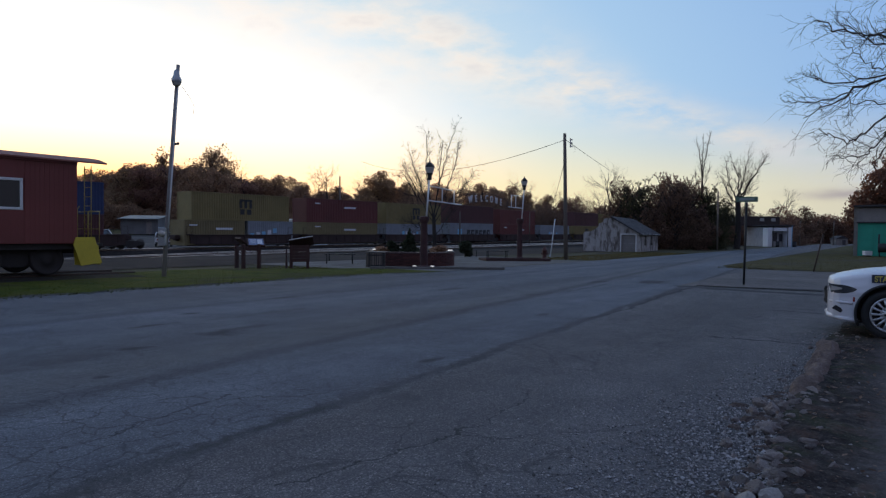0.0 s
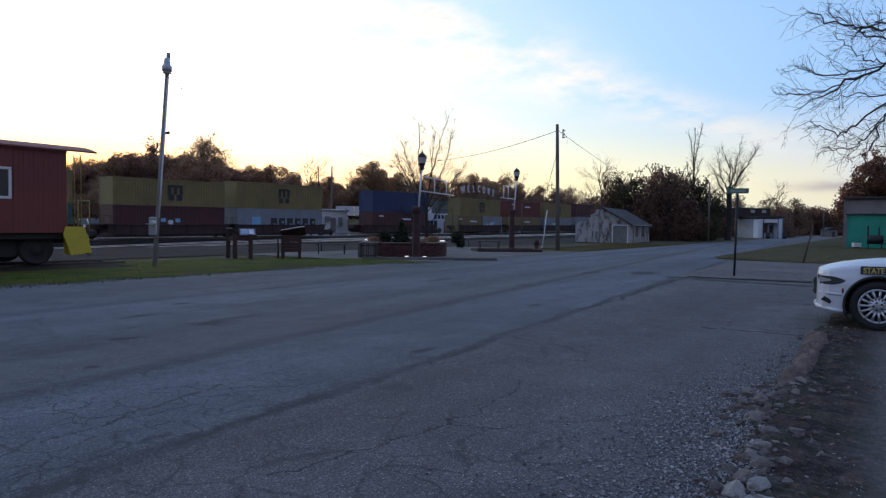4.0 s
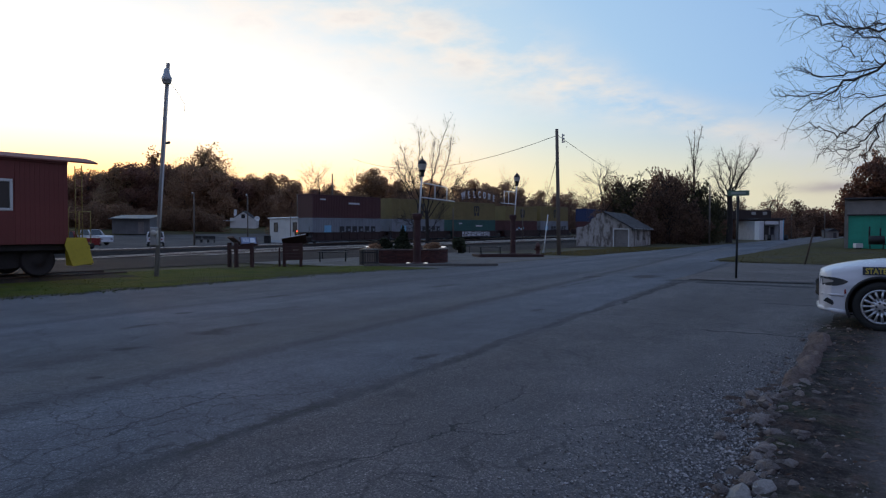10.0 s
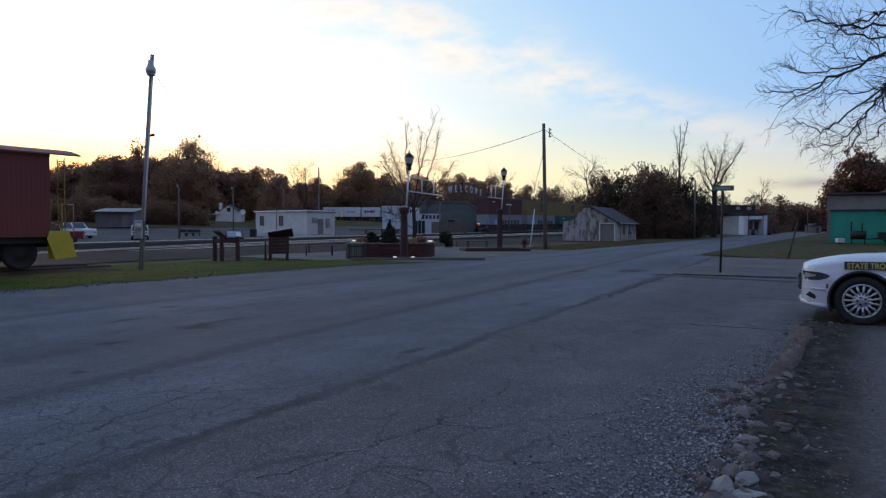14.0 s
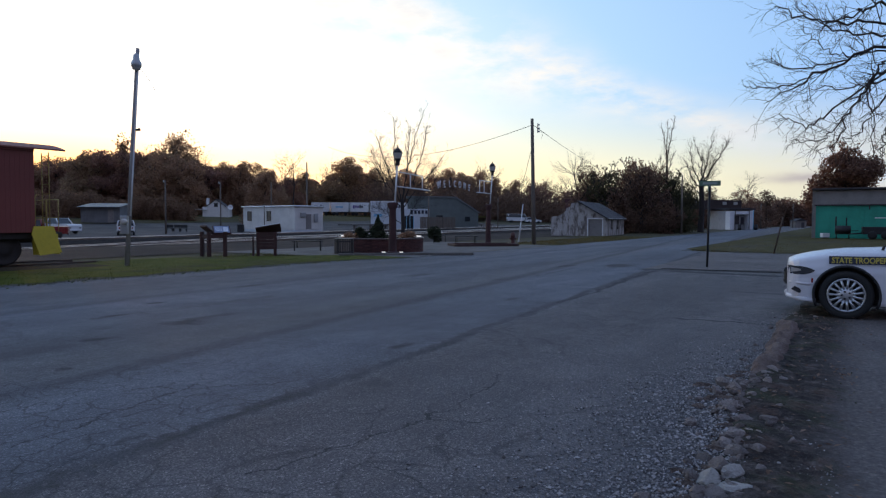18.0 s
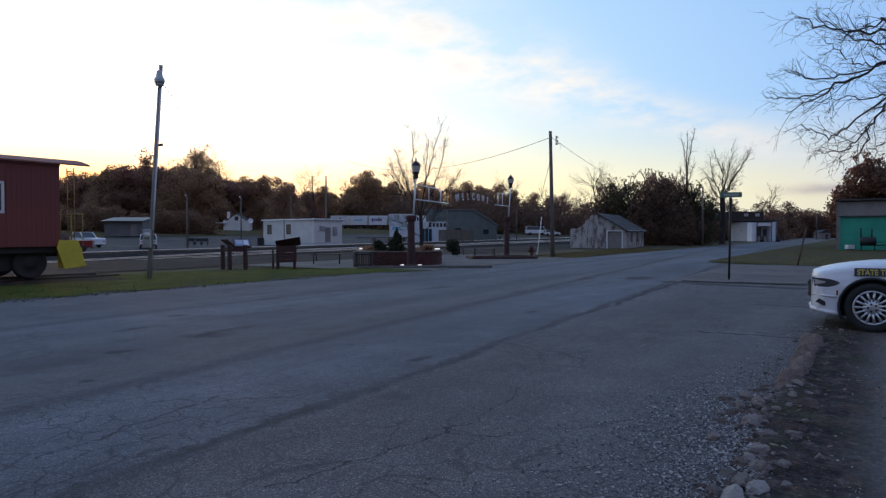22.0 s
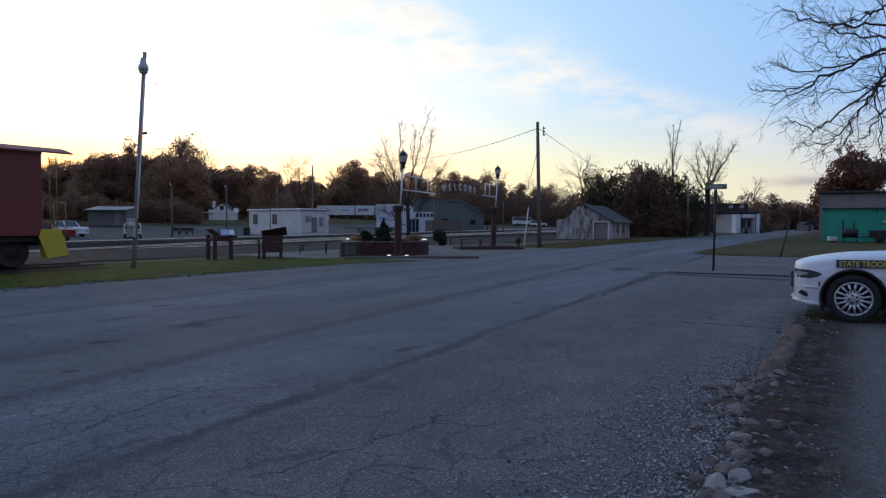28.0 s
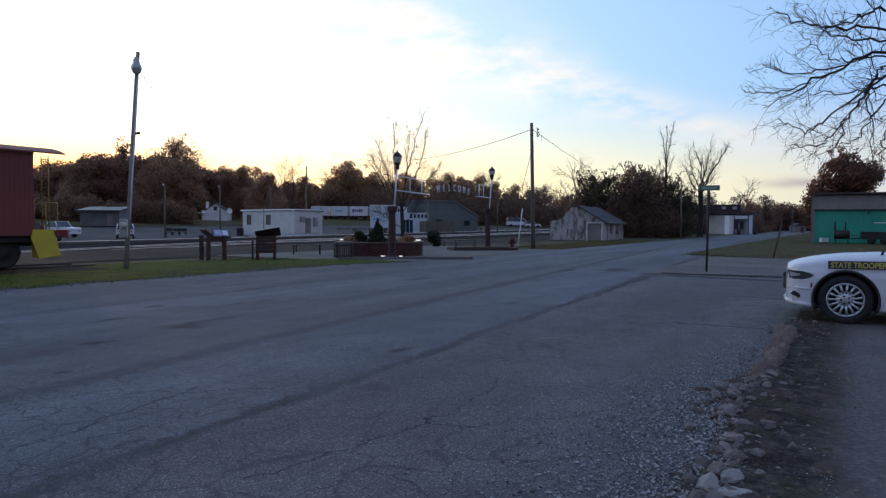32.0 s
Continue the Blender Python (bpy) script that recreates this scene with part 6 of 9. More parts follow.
def build_barrel():
    ob = thing("litter_barrel", pose(-4.28, 28.5, 0), "brown slatted wooden litter barrel on the plaza", "litter bin")
    st = Shape().box((0, 0, 0.32), (0.072, 0.03, 0.64), 0.01).mesh("stave", M["stave"])
    for k in range(26):
        a = 2 * math.pi * k / 26
        part("stave", st, None, ob, m=pose(0.40 * math.cos(a), 0.40 * math.sin(a), 0, 0, 0, math.degrees(a) + 90))
    for z in (0.10, 0.54):
        part("hoop", Shape().lathe([(0.43, z - 0.02), (0.43, z + 0.02), (0.415, z + 0.02), (0.415, z - 0.02)], 26), M["black_metal"], ob)
    part("liner", Shape().lathe([(0.37, 0.03), (0.37, 0.62), (0.34, 0.62), (0.34, 0.1)], 22), M["black_metal"], ob)
    part("liner_rim", Shape().lathe([(0.36, 0.61), (0.41, 0.64), (0.39, 0.67), (0.33, 0.66)], 22), M["black_metal"], ob)


build_barrel()


def info_panel(x, y, rz, label, printed):
    """Two sloped reading boards set corner to corner on three timber posts."""
    ob = thing("information_board", pose(x, y, 0, 0, 0, rz), label, "sign", "information boards")
    for px, py in ((-0.5, -0.1), (0.0, -0.42), (0.5, -0.1)):
        part("post", Shape().box((px, py, 0.49), (0.13, 0.13, 0.98), 0.012), M["brown_wood"], ob)
    for sx in (-1, 1):
        b = part("board", Shape().box((0, 0, 0), (0.82, 0.62, 0.06), 0.015).box((0, -0.29, 0.04), (0.82, 0.04, 0.05), 0.01), M["brown_wood"], ob, "brown framed sloping board", pose(sx * 0.30, 0.0, 1.04, 0, 0, sx * 38) @ pose(0, 0, 0, (38 if printed and sx > 0 else -38), 0, 0) @ Matrix.Scale(0.82, 4))
        part("print", Shape().box((0, 0.02, 0.034), (0.70, 0.48, 0.008)), M["print"], b, "pale printed panel")
        for i in range(4):
            part("text_bar", Shape().box((-0.14, 0.18 - i * 0.085, 0.041), (0.30, 0.03, 0.004)), M["mark_white"], b)
        part("picture", Shape().box((0.18, 0.02, 0.041), (0.22, 0.34, 0.004)), M["mark_white"], b)
    part("brace", Shape().box((-0.25, -0.26, 0.80), (0.6, 0.05, 0.16), 0.01, Matrix.Rotation(radians(-33), 3, "Z")).box((0.25, -0.26, 0.80), (0.6, 0.05, 0.16), 0.01, Matrix.Rotation(radians(33), 3, "Z")), M["brown_wood"], ob)


info_panel(-9.05, 26.3, -12, "brown timber information board with a pale blue print", True)


def kiosk(x, y, rz):
    """A boxed-in reading stand: timber legs, boarded sides, a sloping top and a low side leaf."""
    ob = thing("information_board", pose(x, y, 0, 0, 0, rz), "dark brown boarded information stand with a sloping top", "sign", "information boards")
    for px, py in ((-0.33, -0.2), (0.33, -0.2), (-0.33, 0.25), (0.33, 0.25)):
        part("post", Shape().box((px, py, 0.48), (0.12, 0.12, 0.96), 0.012), M["brown_wood"], ob)
    for k in range(5):
        part("side_panel", Shape().box((0, -0.268, 0.34 + k * 0.135), (0.76, 0.022, 0.128), 0.006), M["brown_wood"], ob)
        part("side_panel", Shape().box((0.398, 0.02, 0.34 + k * 0.135), (0.022, 0.52, 0.128), 0.006), M["brown_wood"], ob)
    top = part("board", Shape().box((0, 0, 0), (0.98, 0.66, 0.06), 0.015).box((0, 0.30, 0.04), (0.98, 0.05, 0.05), 0.01), M["brown_wood"], ob, "brown framed sloping board", pose(0.08, -0.05, 1.06, 0, -10, 0) @ pose(0, 0, 0, -30, 0, 0))
    part("print", Shape().box((0, -0.02, 0.034), (0.84, 0.52, 0.008)), M["print"], top, "pale printed panel")
    part("edge_trim", Shape().box((0, -0.335, 0.015), (0.96, 0.02, 0.03), 0.006), M["white"], top, "thin pale edge trim")
    leaf = part("side_leaf", Shape().box((-0.52, 0.0, 0.52), (0.05, 0.6, 0.56), 0.01), M["brown_wood"], ob, "low brown side board")
    for py in (-0.22, 0.22):
        part("leaf_post", Shape().box((-0.52, py, 0.13), (0.07, 0.07, 0.26), 0.008), M["brown_wood"], leaf)


kiosk(-7.18, 26.95, 14)


def bench(x, y, rz):
    ob = thing("bench", Matrix.Translation(on(x, y)) @ pose(0, 0, 0, 0, 0, rz), "backless dark metal bench on the plaza", "bench", "plaza benches")
    for i in range(4):
        part("slat", Shape().box((0, -0.15 + i * 0.10, 0.46), (1.45, 0.08, 0.035), 0.008), M["black_metal"], ob)
    for sx in (-0.6, 0.6):
        part("leg", Shape().tube([(sx, -0.18, 0), (sx, -0.18, 0.44), (sx, 0.18, 0.44), (sx, 0.18, 0)], 0.022, 6), M["black_metal"], ob)


bench(-6.4, 31.2, 15)
bench(-7.0, 34.5, 15)
bench(1.35, 41.5, 12)
bench(-0.3, 43.5, 70)
bench(-4.6, 42.0, 10)


def build_bits():
    ob = thing("flower_bed", pose(2.2, 37.9, 0, 0, 0, 12), "low timber-edged flower bed round the second lamp post", "flower bed")
    for x, y, sx, sy in ((0, -0.9, 3.6, 0.12), (0, 0.9, 3.6, 0.12), (-1.8, 0, 0.12, 1.8), (1.8, 0, 0.12, 1.8)):
        part("edging", Shape().box((x, y, 0.07), (sx, sy, 0.16), 0.015), M["brown_wood"], ob)
    part("soil", Shape().box((0, 0, 0.04), (3.5, 1.7, 0.10)), M["dirt"], ob)
    hy = thing("fire_hydrant", pose(3.95, 38.3, 0), "dull red fire hydrant beside the road", "hydrant")
    part("barrel", Shape().lathe([(0.17, 0), (0.17, 0.05), (0.12, 0.07), (0.115, 0.52), (0.15, 0.54), (0.15, 0.60), (0.13, 0.66), (0.07, 0.76), (0.03, 0.82)], 14), M["hydrant"], hy)
    for a in (0, 90, 180):
        part("nozzle", Shape().tube([(0, 0, 0), (0.2, 0, 0)], 0.06, 10), M["hydrant"], hy, m=pose(0, 0, 0.42, 0, 0, a))
    gm = thing("guy_marker", pose(5.0, 44.8, 0), "white leaning guy-wire guard at the roadside", "guy guard")
    part("guard", Shape().tube([(0, 0, 0), (0.10, 0.05, 0.8), (0.30, 0.15, 2.55)], 0.032, 8), M["white_metal"], gm)
    part("anchor", Shape().tube([(0, 0, -0.1), (0.0, 0, 0.15)], 0.06, 8), M["galv"], gm)
    # leaning sign seen edge on, on the corner lawn
    ls = thing("leaning_sign", pose(14.67, 29.75, 0), "leaning roadside sign on a thin steel post", "road sign")
    part("post", Shape().tube([(0, 0, -0.2), (0.37, -0.1, 1.62)], 0.035, 8), M["rust_steel"], ls)
    part("plate", Shape().box((0.36, -0.1, 1.45), (0.03, 0.12, 0.36), 0.01), M["rust_steel"], ls, m=None)
    # street name sign
    sg = thing("street_sign", pose(8.28, 20.97, 0), "green street name sign on a dark steel post", "street sign")
    part("post", Shape().tube([(0, 0, -0.2), (0.04, 0, 2.55)], 0.035, 8), M["black_metal"], sg)
    pl = part("name_plate", Shape().box((0.04, 0, 2.63), (0.62, 0.02, 0.16), 0.006), M["sign_green"], sg, "green name plate", pose(0, 0, 0, 0, 0, -22))
    part("text_bar", Shape().box((0.04, -0.013, 2.63), (0.42, 0.004, 0.075)), M["sign_pale"], pl)
    part("name_plate", Shape().box((0.04, 0, 2.46), (0.62, 0.02, 0.15), 0.006), M["sign_green"], sg, "green name plate", pose(0, 0, 0, 0, 0, 66))
    part("bracket", Shape().box((0.04, 0, 2.545), (0.06, 0.06, 0.05), 0.005), M["galv"], sg)


build_bits()


# ---- patrol car ----
M["car_white"] = paint("car_white", (0.66, 0.64, 0.67), 0.22, 0.0, 0.06, 0.5, 30, 0.0)
M["car_black"] = paint("car_black_trim", (0.02, 0.02, 0.022), 0.5, 0, 0.15)
M["chrome"] = paint("bright_alloy", (0.62, 0.63, 0.65), 0.3, 0.85, 0.12, bump=0)
M["lens"] = glass("smoked_headlamp", (0.05, 0.05, 0.055), 0.08)
M["lens_clear"] = glass("headlamp_reflector", (0.34, 0.32, 0.32), 0.12)
M["red_lens"] = glass("red_side_marker", (0.25, 0.015, 0.01), 0.2)
M["decal"] = paint("dark_blue_decal", (0.03, 0.035, 0.06), 0.4, 0, 0.1, bump=0)
M["decal_yellow"] = paint("yellow_lettering", (0.62, 0.50, 0.10), 0.5, 0, 0.1, bump=0)


def lerp_table(tab, x):
    for (x0, *a), (x1, *b) in zip(tab, tab[1:]):
        if x <= x1:
            f = max(0.0, (x - x0) / (x1 - x0))
            f = f * f * (3 - 2 * f) * 0.35 + f * 0.65
            return [p + (q - p) * f for p, q in zip(a, b)]
    return list(tab[-1][1:])


def spoked_wheel(parent, x, y, z, r, side):
    w = part("wheel", Shape().lathe([(r * 0.60, -0.10), (r * 0.93, -0.11), (r * 0.985, -0.085), (r, -0.05), (r, 0.05), (r * 0.985, 0.085), (r * 0.93, 0.11), (r * 0.70, 0.105), (r * 0.69, 0.06)], 40), M["rubber"], parent, "black tyre", pose(x, y, z, -90 * side, 0, 0))
    part("rim", Shape().lathe([(r * 0.70, 0.05), (r * 0.705, 0.10), (r * 0.66, 0.115), (r * 0.62, 0.085), (r * 0.60, 0.02)], 36), M["chrome"], w, "bright alloy rim")
    part("rim_well", Shape().lathe([(r * 0.66, -0.02), (r * 0.66, 0.01), (0.02, 0.01)], 24), M["car_black"], w)
    for k in range(15):
        a = 2 * math.pi * k / 15
        sp = Shape().tube([(0.07, 0, 0.075), (r * 0.4, 0, 0.095), (r * 0.64, 0, 0.09)], [0.020, 0.017, 0.021], 5)
        part("spoke", sp, M["chrome"], w, m=pose(0, 0, 0, 0, 0, math.degrees(a)))
    part("hub_cap", Shape().lathe([(0.125, 0.05), (0.12, 0.085), (0.07, 0.098), (0.02, 0.10)], 18), M["chrome"], w)
    for k in range(5):
        a = 2 * math.pi * k / 5
        part("lug_nut", Shape().lathe([(0.017, 0.08), (0.017, 0.112), (0.010, 0.116)], 6), M["car_black"], w, m=pose(0.055 * math.cos(a), 0.055 * math.sin(a), 0))
    return w


def letters(parent, text, size, mat, m, name="lettering", depth=0.004, xscale=1.0):
    cu = bpy.data.curves.new("lettering", "FONT")
    cu.body, cu.size, cu.extrude = text, size, depth
    cu.offset = size * 0.025
    tmp = bpy.data.objects.new("lettering", cu)
    scene.collection.objects.link(tmp)
    me = bpy.data.meshes.new_from_object(tmp.evaluated_get(bpy.context.evaluated_depsgraph_get()))
    bpy.data.objects.remove(tmp)
    me.transform(Matrix.Diagonal((xscale, 1, 1, 1)))
    me.materials.clear()
    me.materials.append(mat)
    return part(name, me, None, parent, m=m)


def build_patrol_car():
    """x forward from the front axle, y to the driver's side."""
    ob = thing("patrol_car", pose(6.42, 10.62, 0.0, 0, 0, 149), "white state patrol sedan parked nose to the road", "car")
    # x, half width, lower edge, shoulder height
    tab = [(-4.06, 0.66, 0.42, 0.98), (-3.95, 0.80, 0.34, 1.02), (-3.6, 0.90, 0.28, 1.06), (-2.6, 0.945, 0.20, 1.03), (-1.0, 0.95, 0.19, 1.01), (-0.55, 0.948, 0.19, 0.99),
           (0.0, 0.945, 0.20, 0.965), (0.26, 0.935, 0.22, 0.935), (0.46, 0.915, 0.23, 0.90), (0.62, 0.875, 0.24, 0.865), (0.71, 0.80, 0.25, 0.84), (0.775, 0.66, 0.27, 0.815), (0.815, 0.45, 0.30, 0.795)]
    xs = steps(-4.06, 0.815, 0.0195)
    R, cz, axles = 0.42, 0.36, (0.0, -3.05)
    prof_n = 28
    s, pts = Shape(), []
    for x in xs:
        w, zl, zs = lerp_table(tab, x)
        crown = 0.055 if x > -0.6 else 0.02
        sec = [(0, zl), (w * 0.86, zl)]
        for k in range(prof_n):
            f = k / (prof_n - 1)
            z = zl + 0.03 + (zs - 0.05 - zl - 0.03) * f
            bulge = 0.975 + 0.028 * math.sin(math.pi * min(1, f * 1.05)) - 0.03 * max(0, f - 0.82) / 0.18
            crease = 0.006 if 0.60 < f < 0.72 else 0
            sec.append((w * bulge + crease, z))
        sec += [(w * 0.93, zs - 0.012), (w * 0.80, zs + crown * 0.35), (w * 0.48, zs + crown * 0.8), (w * 0.40, zs + crown * 1.05), (0, zs + crown * 1.1)]
        pts.append(sec)
    n = len(pts[0])
    for side in (1, -1):
        base = len(s.v)
        for x, sec in zip(xs, pts):
            s.v += [(x, side * y, z) for y, z in sec]
        for i in range(len(xs) - 1):
            for k in range(n - 1):
                xm = (xs[i] + xs[i + 1]) / 2
                ym, zm = (pts[i][k][0] + pts[i][k + 1][0]) / 2, (pts[i][k][1] + pts[i][k + 1][1]) / 2
                if ym > 0.55 and any((xm - ax) ** 2 + (zm - cz) ** 2 < R * R for ax in axles):
                    continue
                q = (base + i * n + k, base + (i + 1) * n + k, base + (i + 1) * n + k + 1, base + i * n + k + 1)
                s.f.append(q if side > 0 else q[::-1])
                s.s.append(True)
        for i in (0, len(xs) - 1):
            q = tuple(base + i * n + k for k in range(n))
            s.f.append(q)
            s.s.append(False)
    part("body", s, M["car_white"], ob, "white painted body")
    for ax in axles:
        for side in (1, -1):
            well = Shape()
            arc = [(ax + (R + 0.006) * math.cos(a), cz + (R + 0.006) * math.sin(a)) for a in [math.pi * (-0.14 + 1.28 * k / 24) for k in range(25)]]
            well.tube([(x, side * 0.938, z) for x, z in arc], 0.020, 6)
            part("arch_lip", well, M["car_black"], ob, "dark wheel-arch lip")
            inner = Shape()
            m = len(arc)
            inner.add([(x, side * y, z) for y in (0.93, 0.55) for x, z in arc], [(k, k + 1, m + k + 1, m + k) for k in range(m - 1)] + [tuple(range(m, 2 * m))])
            part("wheel_well", inner, M["car_black"], ob)
            spoked_wheel(ob, ax, side * 0.83, 0.36, 0.36, side)
    # cabin
    g = Shape()
    cab = [(-0.62, 0.80, 1.01, 0.0), (-1.50, 0.66, 1.01, 0.44), (-1.75, 0.64, 1.01, 0.465), (-2.5, 0.64, 1.02, 0.45), (-3.45, 0.78, 1.04, 0.02)]
    sec = []
    for x in steps(-3.45, -0.62, 0.1)[::-1]:
        wb, zb, h = lerp_table(sorted([(c[0], *c[1:]) for c in cab]), x)
        sec.append([(x, 0.88 - 0.06 * (1 - h / 0.47), zb - 0.03), (x, wb + 0.1 * (1 - h / 0.47), zb + h * 0.82), (x, wb * 0.8, zb + h * 0.97), (x, 0, zb + h)])
    for side in (1, -1):
        b0 = len(g.v)
        for r_ in sec:
            g.v += [(x, side * y, z) for x, y, z in r_]
        for i in range(len(sec) - 1):
            for k in range(3):
                g.f.append((b0 + i * 4 + k, b0 + (i + 1) * 4 + k, b0 + (i + 1) * 4 + k + 1, b0 + i * 4 + k + 1))
                g.s.append(True)
    part("cabin_glass", g, M["glass"], ob, "dark cabin glass")
    rf = Shape()
    for side in (1, -1):
        b0 = len(rf.v)
        rs = [r_ for r_ in sec if r_[3][2] > 1.40]
        for r_ in rs:
            rf.v += [(x, side * y * 1.01, z + 0.008) for x, y, z in r_[1:]]
        for i in range(len(rs) - 1):
            for k in range(2):
                rf.f.append((b0 + i * 3 + k, b0 + (i + 1) * 3 + k, b0 + (i + 1) * 3 + k + 1, b0 + i * 3 + k + 1))
                rf.s.append(True)
    part("roof", rf, M["car_white"], ob)
    for side in (1, -1):
        for x0, x1, z1 in ((-0.7, -1.5, 1.44), (-2.05, -2.12, 1.45), (-3.35, -2.75, 1.43)):
            part("pillar", Shape().tube([(x0, side * 0.86, 1.0), (x1, side * 0.655, z1 - 0.05)], 0.035, 6), M["car_white"] if x0 != -2.05 else M["car_black"], ob)
        part("wing_mirror", Shape().box((-0.95, side * 1.0, 1.06), (0.12, 0.2, 0.14), 0.03), M["car_white"], ob)
        part("door_handle", Shape().box((-1.85, side * 0.955, 0.86), (0.2, 0.03, 0.035), 0.01), M["car_white"], ob)
        for x0 in (-0.62, -1.98, -3.0):
            part("door_seam", Shape().tube([(x0, side * 0.954, 0.3), (x0 - 0.02, side * 0.952, 0.95)], 0.005, 4), M["car_black"], ob)
        # headlamp wraps round the corner
        hl = Shape()
        up, lo = [], []
        for k in range(9):
            f = k / 8
            x = 0.41 + 0.385 * f
            w, zl, zs = lerp_table(tab, x)
            up.append((x, side * (w + 0.007), 0.712 + 0.055 * min(1, f * 2.2) ** 0.6))
            lo.append((x, side * (w + 0.009), 0.704 - 0.066 * min(1, f * 2.4) ** 0.6))
        hl.add(up + lo, [(k, k + 1, 9 + k + 1, 9 + k) for k in range(8)], True)
        h = part("headlamp", hl, M["lens"], ob, "smoked headlamp")
        rfl, ru, rl = Shape(), [], []
        for k in range(6):
            x = 0.60 + 0.15 * k / 5
            w = lerp_table(tab, x)[0]
            ru.append((x, side * (w + 0.013), 0.724 + 0.02 * k / 5))
            rl.append((x, side * (w + 0.013), 0.700 - 0.035 * k / 5))
        rfl.add(ru + rl, [(k, k + 1, 7 + k, 6 + k) for k in range(5)], True)
        part("reflector", rfl, M["lens_clear"], h, "bright lamp reflector")
        part("side_marker", Shape().box((0.445, side * 0.918, 0.56), (0.025, 0.012, 0.07), 0.004), M["red_lens"], ob, "dark red side marker")
        part("bumper_crease", Shape().tube([(0.46, side * 0.918, 0.50), (0.62, side * 0.877, 0.51), (0.76, side * 0.70, 0.51)], 0.02, 6), M["car_white"], ob)
        part("fog_recess", Shape().prism([(0.57, 0.40), (0.68, 0.46), (0.73, 0.41), (0.61, 0.35)], 0.08, "y", side * 0.835 - 0.04), M["car_black"], ob)
        part("splitter", Shape().tube([(0.40, side * 0.91, 0.25), (0.58, side * 0.88, 0.27), (0.78, side * 0.66, 0.29), (0.85, 0, 0.29)], 0.035, 6), M["car_white"], ob)
    part("grille", Shape().box((0.815, 0, 0.56), (0.06, 0.9, 0.22), 0.02), M["car_black"], ob)
    pb = Shape()
    for y in (-0.28, 0.28):
        pb.box((0.84, y, 0.58), (0.05, 0.07, 0.26), 0.015)
    for z in (0.50, 0.66):
        pb.box((0.855, 0, z), (0.04, 0.66, 0.06), 0.02)
    part("push_bumper", pb, M["car_black"], ob, "black steel push bumper")
    # lettering on the front wing
    plate = part("decal", Shape().box((-0.21, 0.957, 0.878), (0.86, 0.006, 0.118), 0.0), M["decal"], ob, "dark decal with yellow letters", None)
    plate.rotation_euler = (0, 0.012, 0)
    letters(plate, "STATE TROOPER", 0.115, M["decal_yellow"], pose(0.185, 0.963, 0.838, 90, 0, 180), xscale=0.80)
    # wipers and antenna at the cowl
    for y in (0.15, -0.45):
        part("wiper", Shape().tube([(-0.62, y, 1.06), (-0.72, y + 0.2, 1.09), (-0.80, y + 0.42, 1.115)], 0.012, 5), M["car_black"], ob)
    part("antenna", Shape().tube([(-0.45, 0.55, 1.02), (-0.47, 0.55, 1.09)], 0.02, 6), M["car_black"], ob)
    lb = part("light_bar", Shape().box((-1.95, 0, 1.52), (0.3, 1.15, 0.09), 0.03), M["lens"], ob, "low roof light bar")
    part("tail_lamp", Shape().box((-4.02, 0, 0.9), (0.08, 1.3, 0.12), 0.02), M["red_lens"], ob)


build_patrol_car()


# ---- broken kerb, stones and grit ----
M["ridge"] = ground_mat("crumbled_kerb", [(0.3, (0.12, 0.086, 0.074)), (0.5, (0.21, 0.155, 0.135)), (0.72, (0.30, 0.232, 0.205))], 3.0, 34, bump=1.0)
M["pale_stone"] = object_paint("pale_limestone", (0.34, 0.31, 0.29), (0.5, 0.47, 0.44), fine=9)


def edge_line(a):
    """The line of the broken kerb: it draws in towards the near end."""
    return -0.53 - 0.24 * smooth01((a - 3.8) / 2.2) + 0.15 * smooth01((a - 6.2) / 0.8)


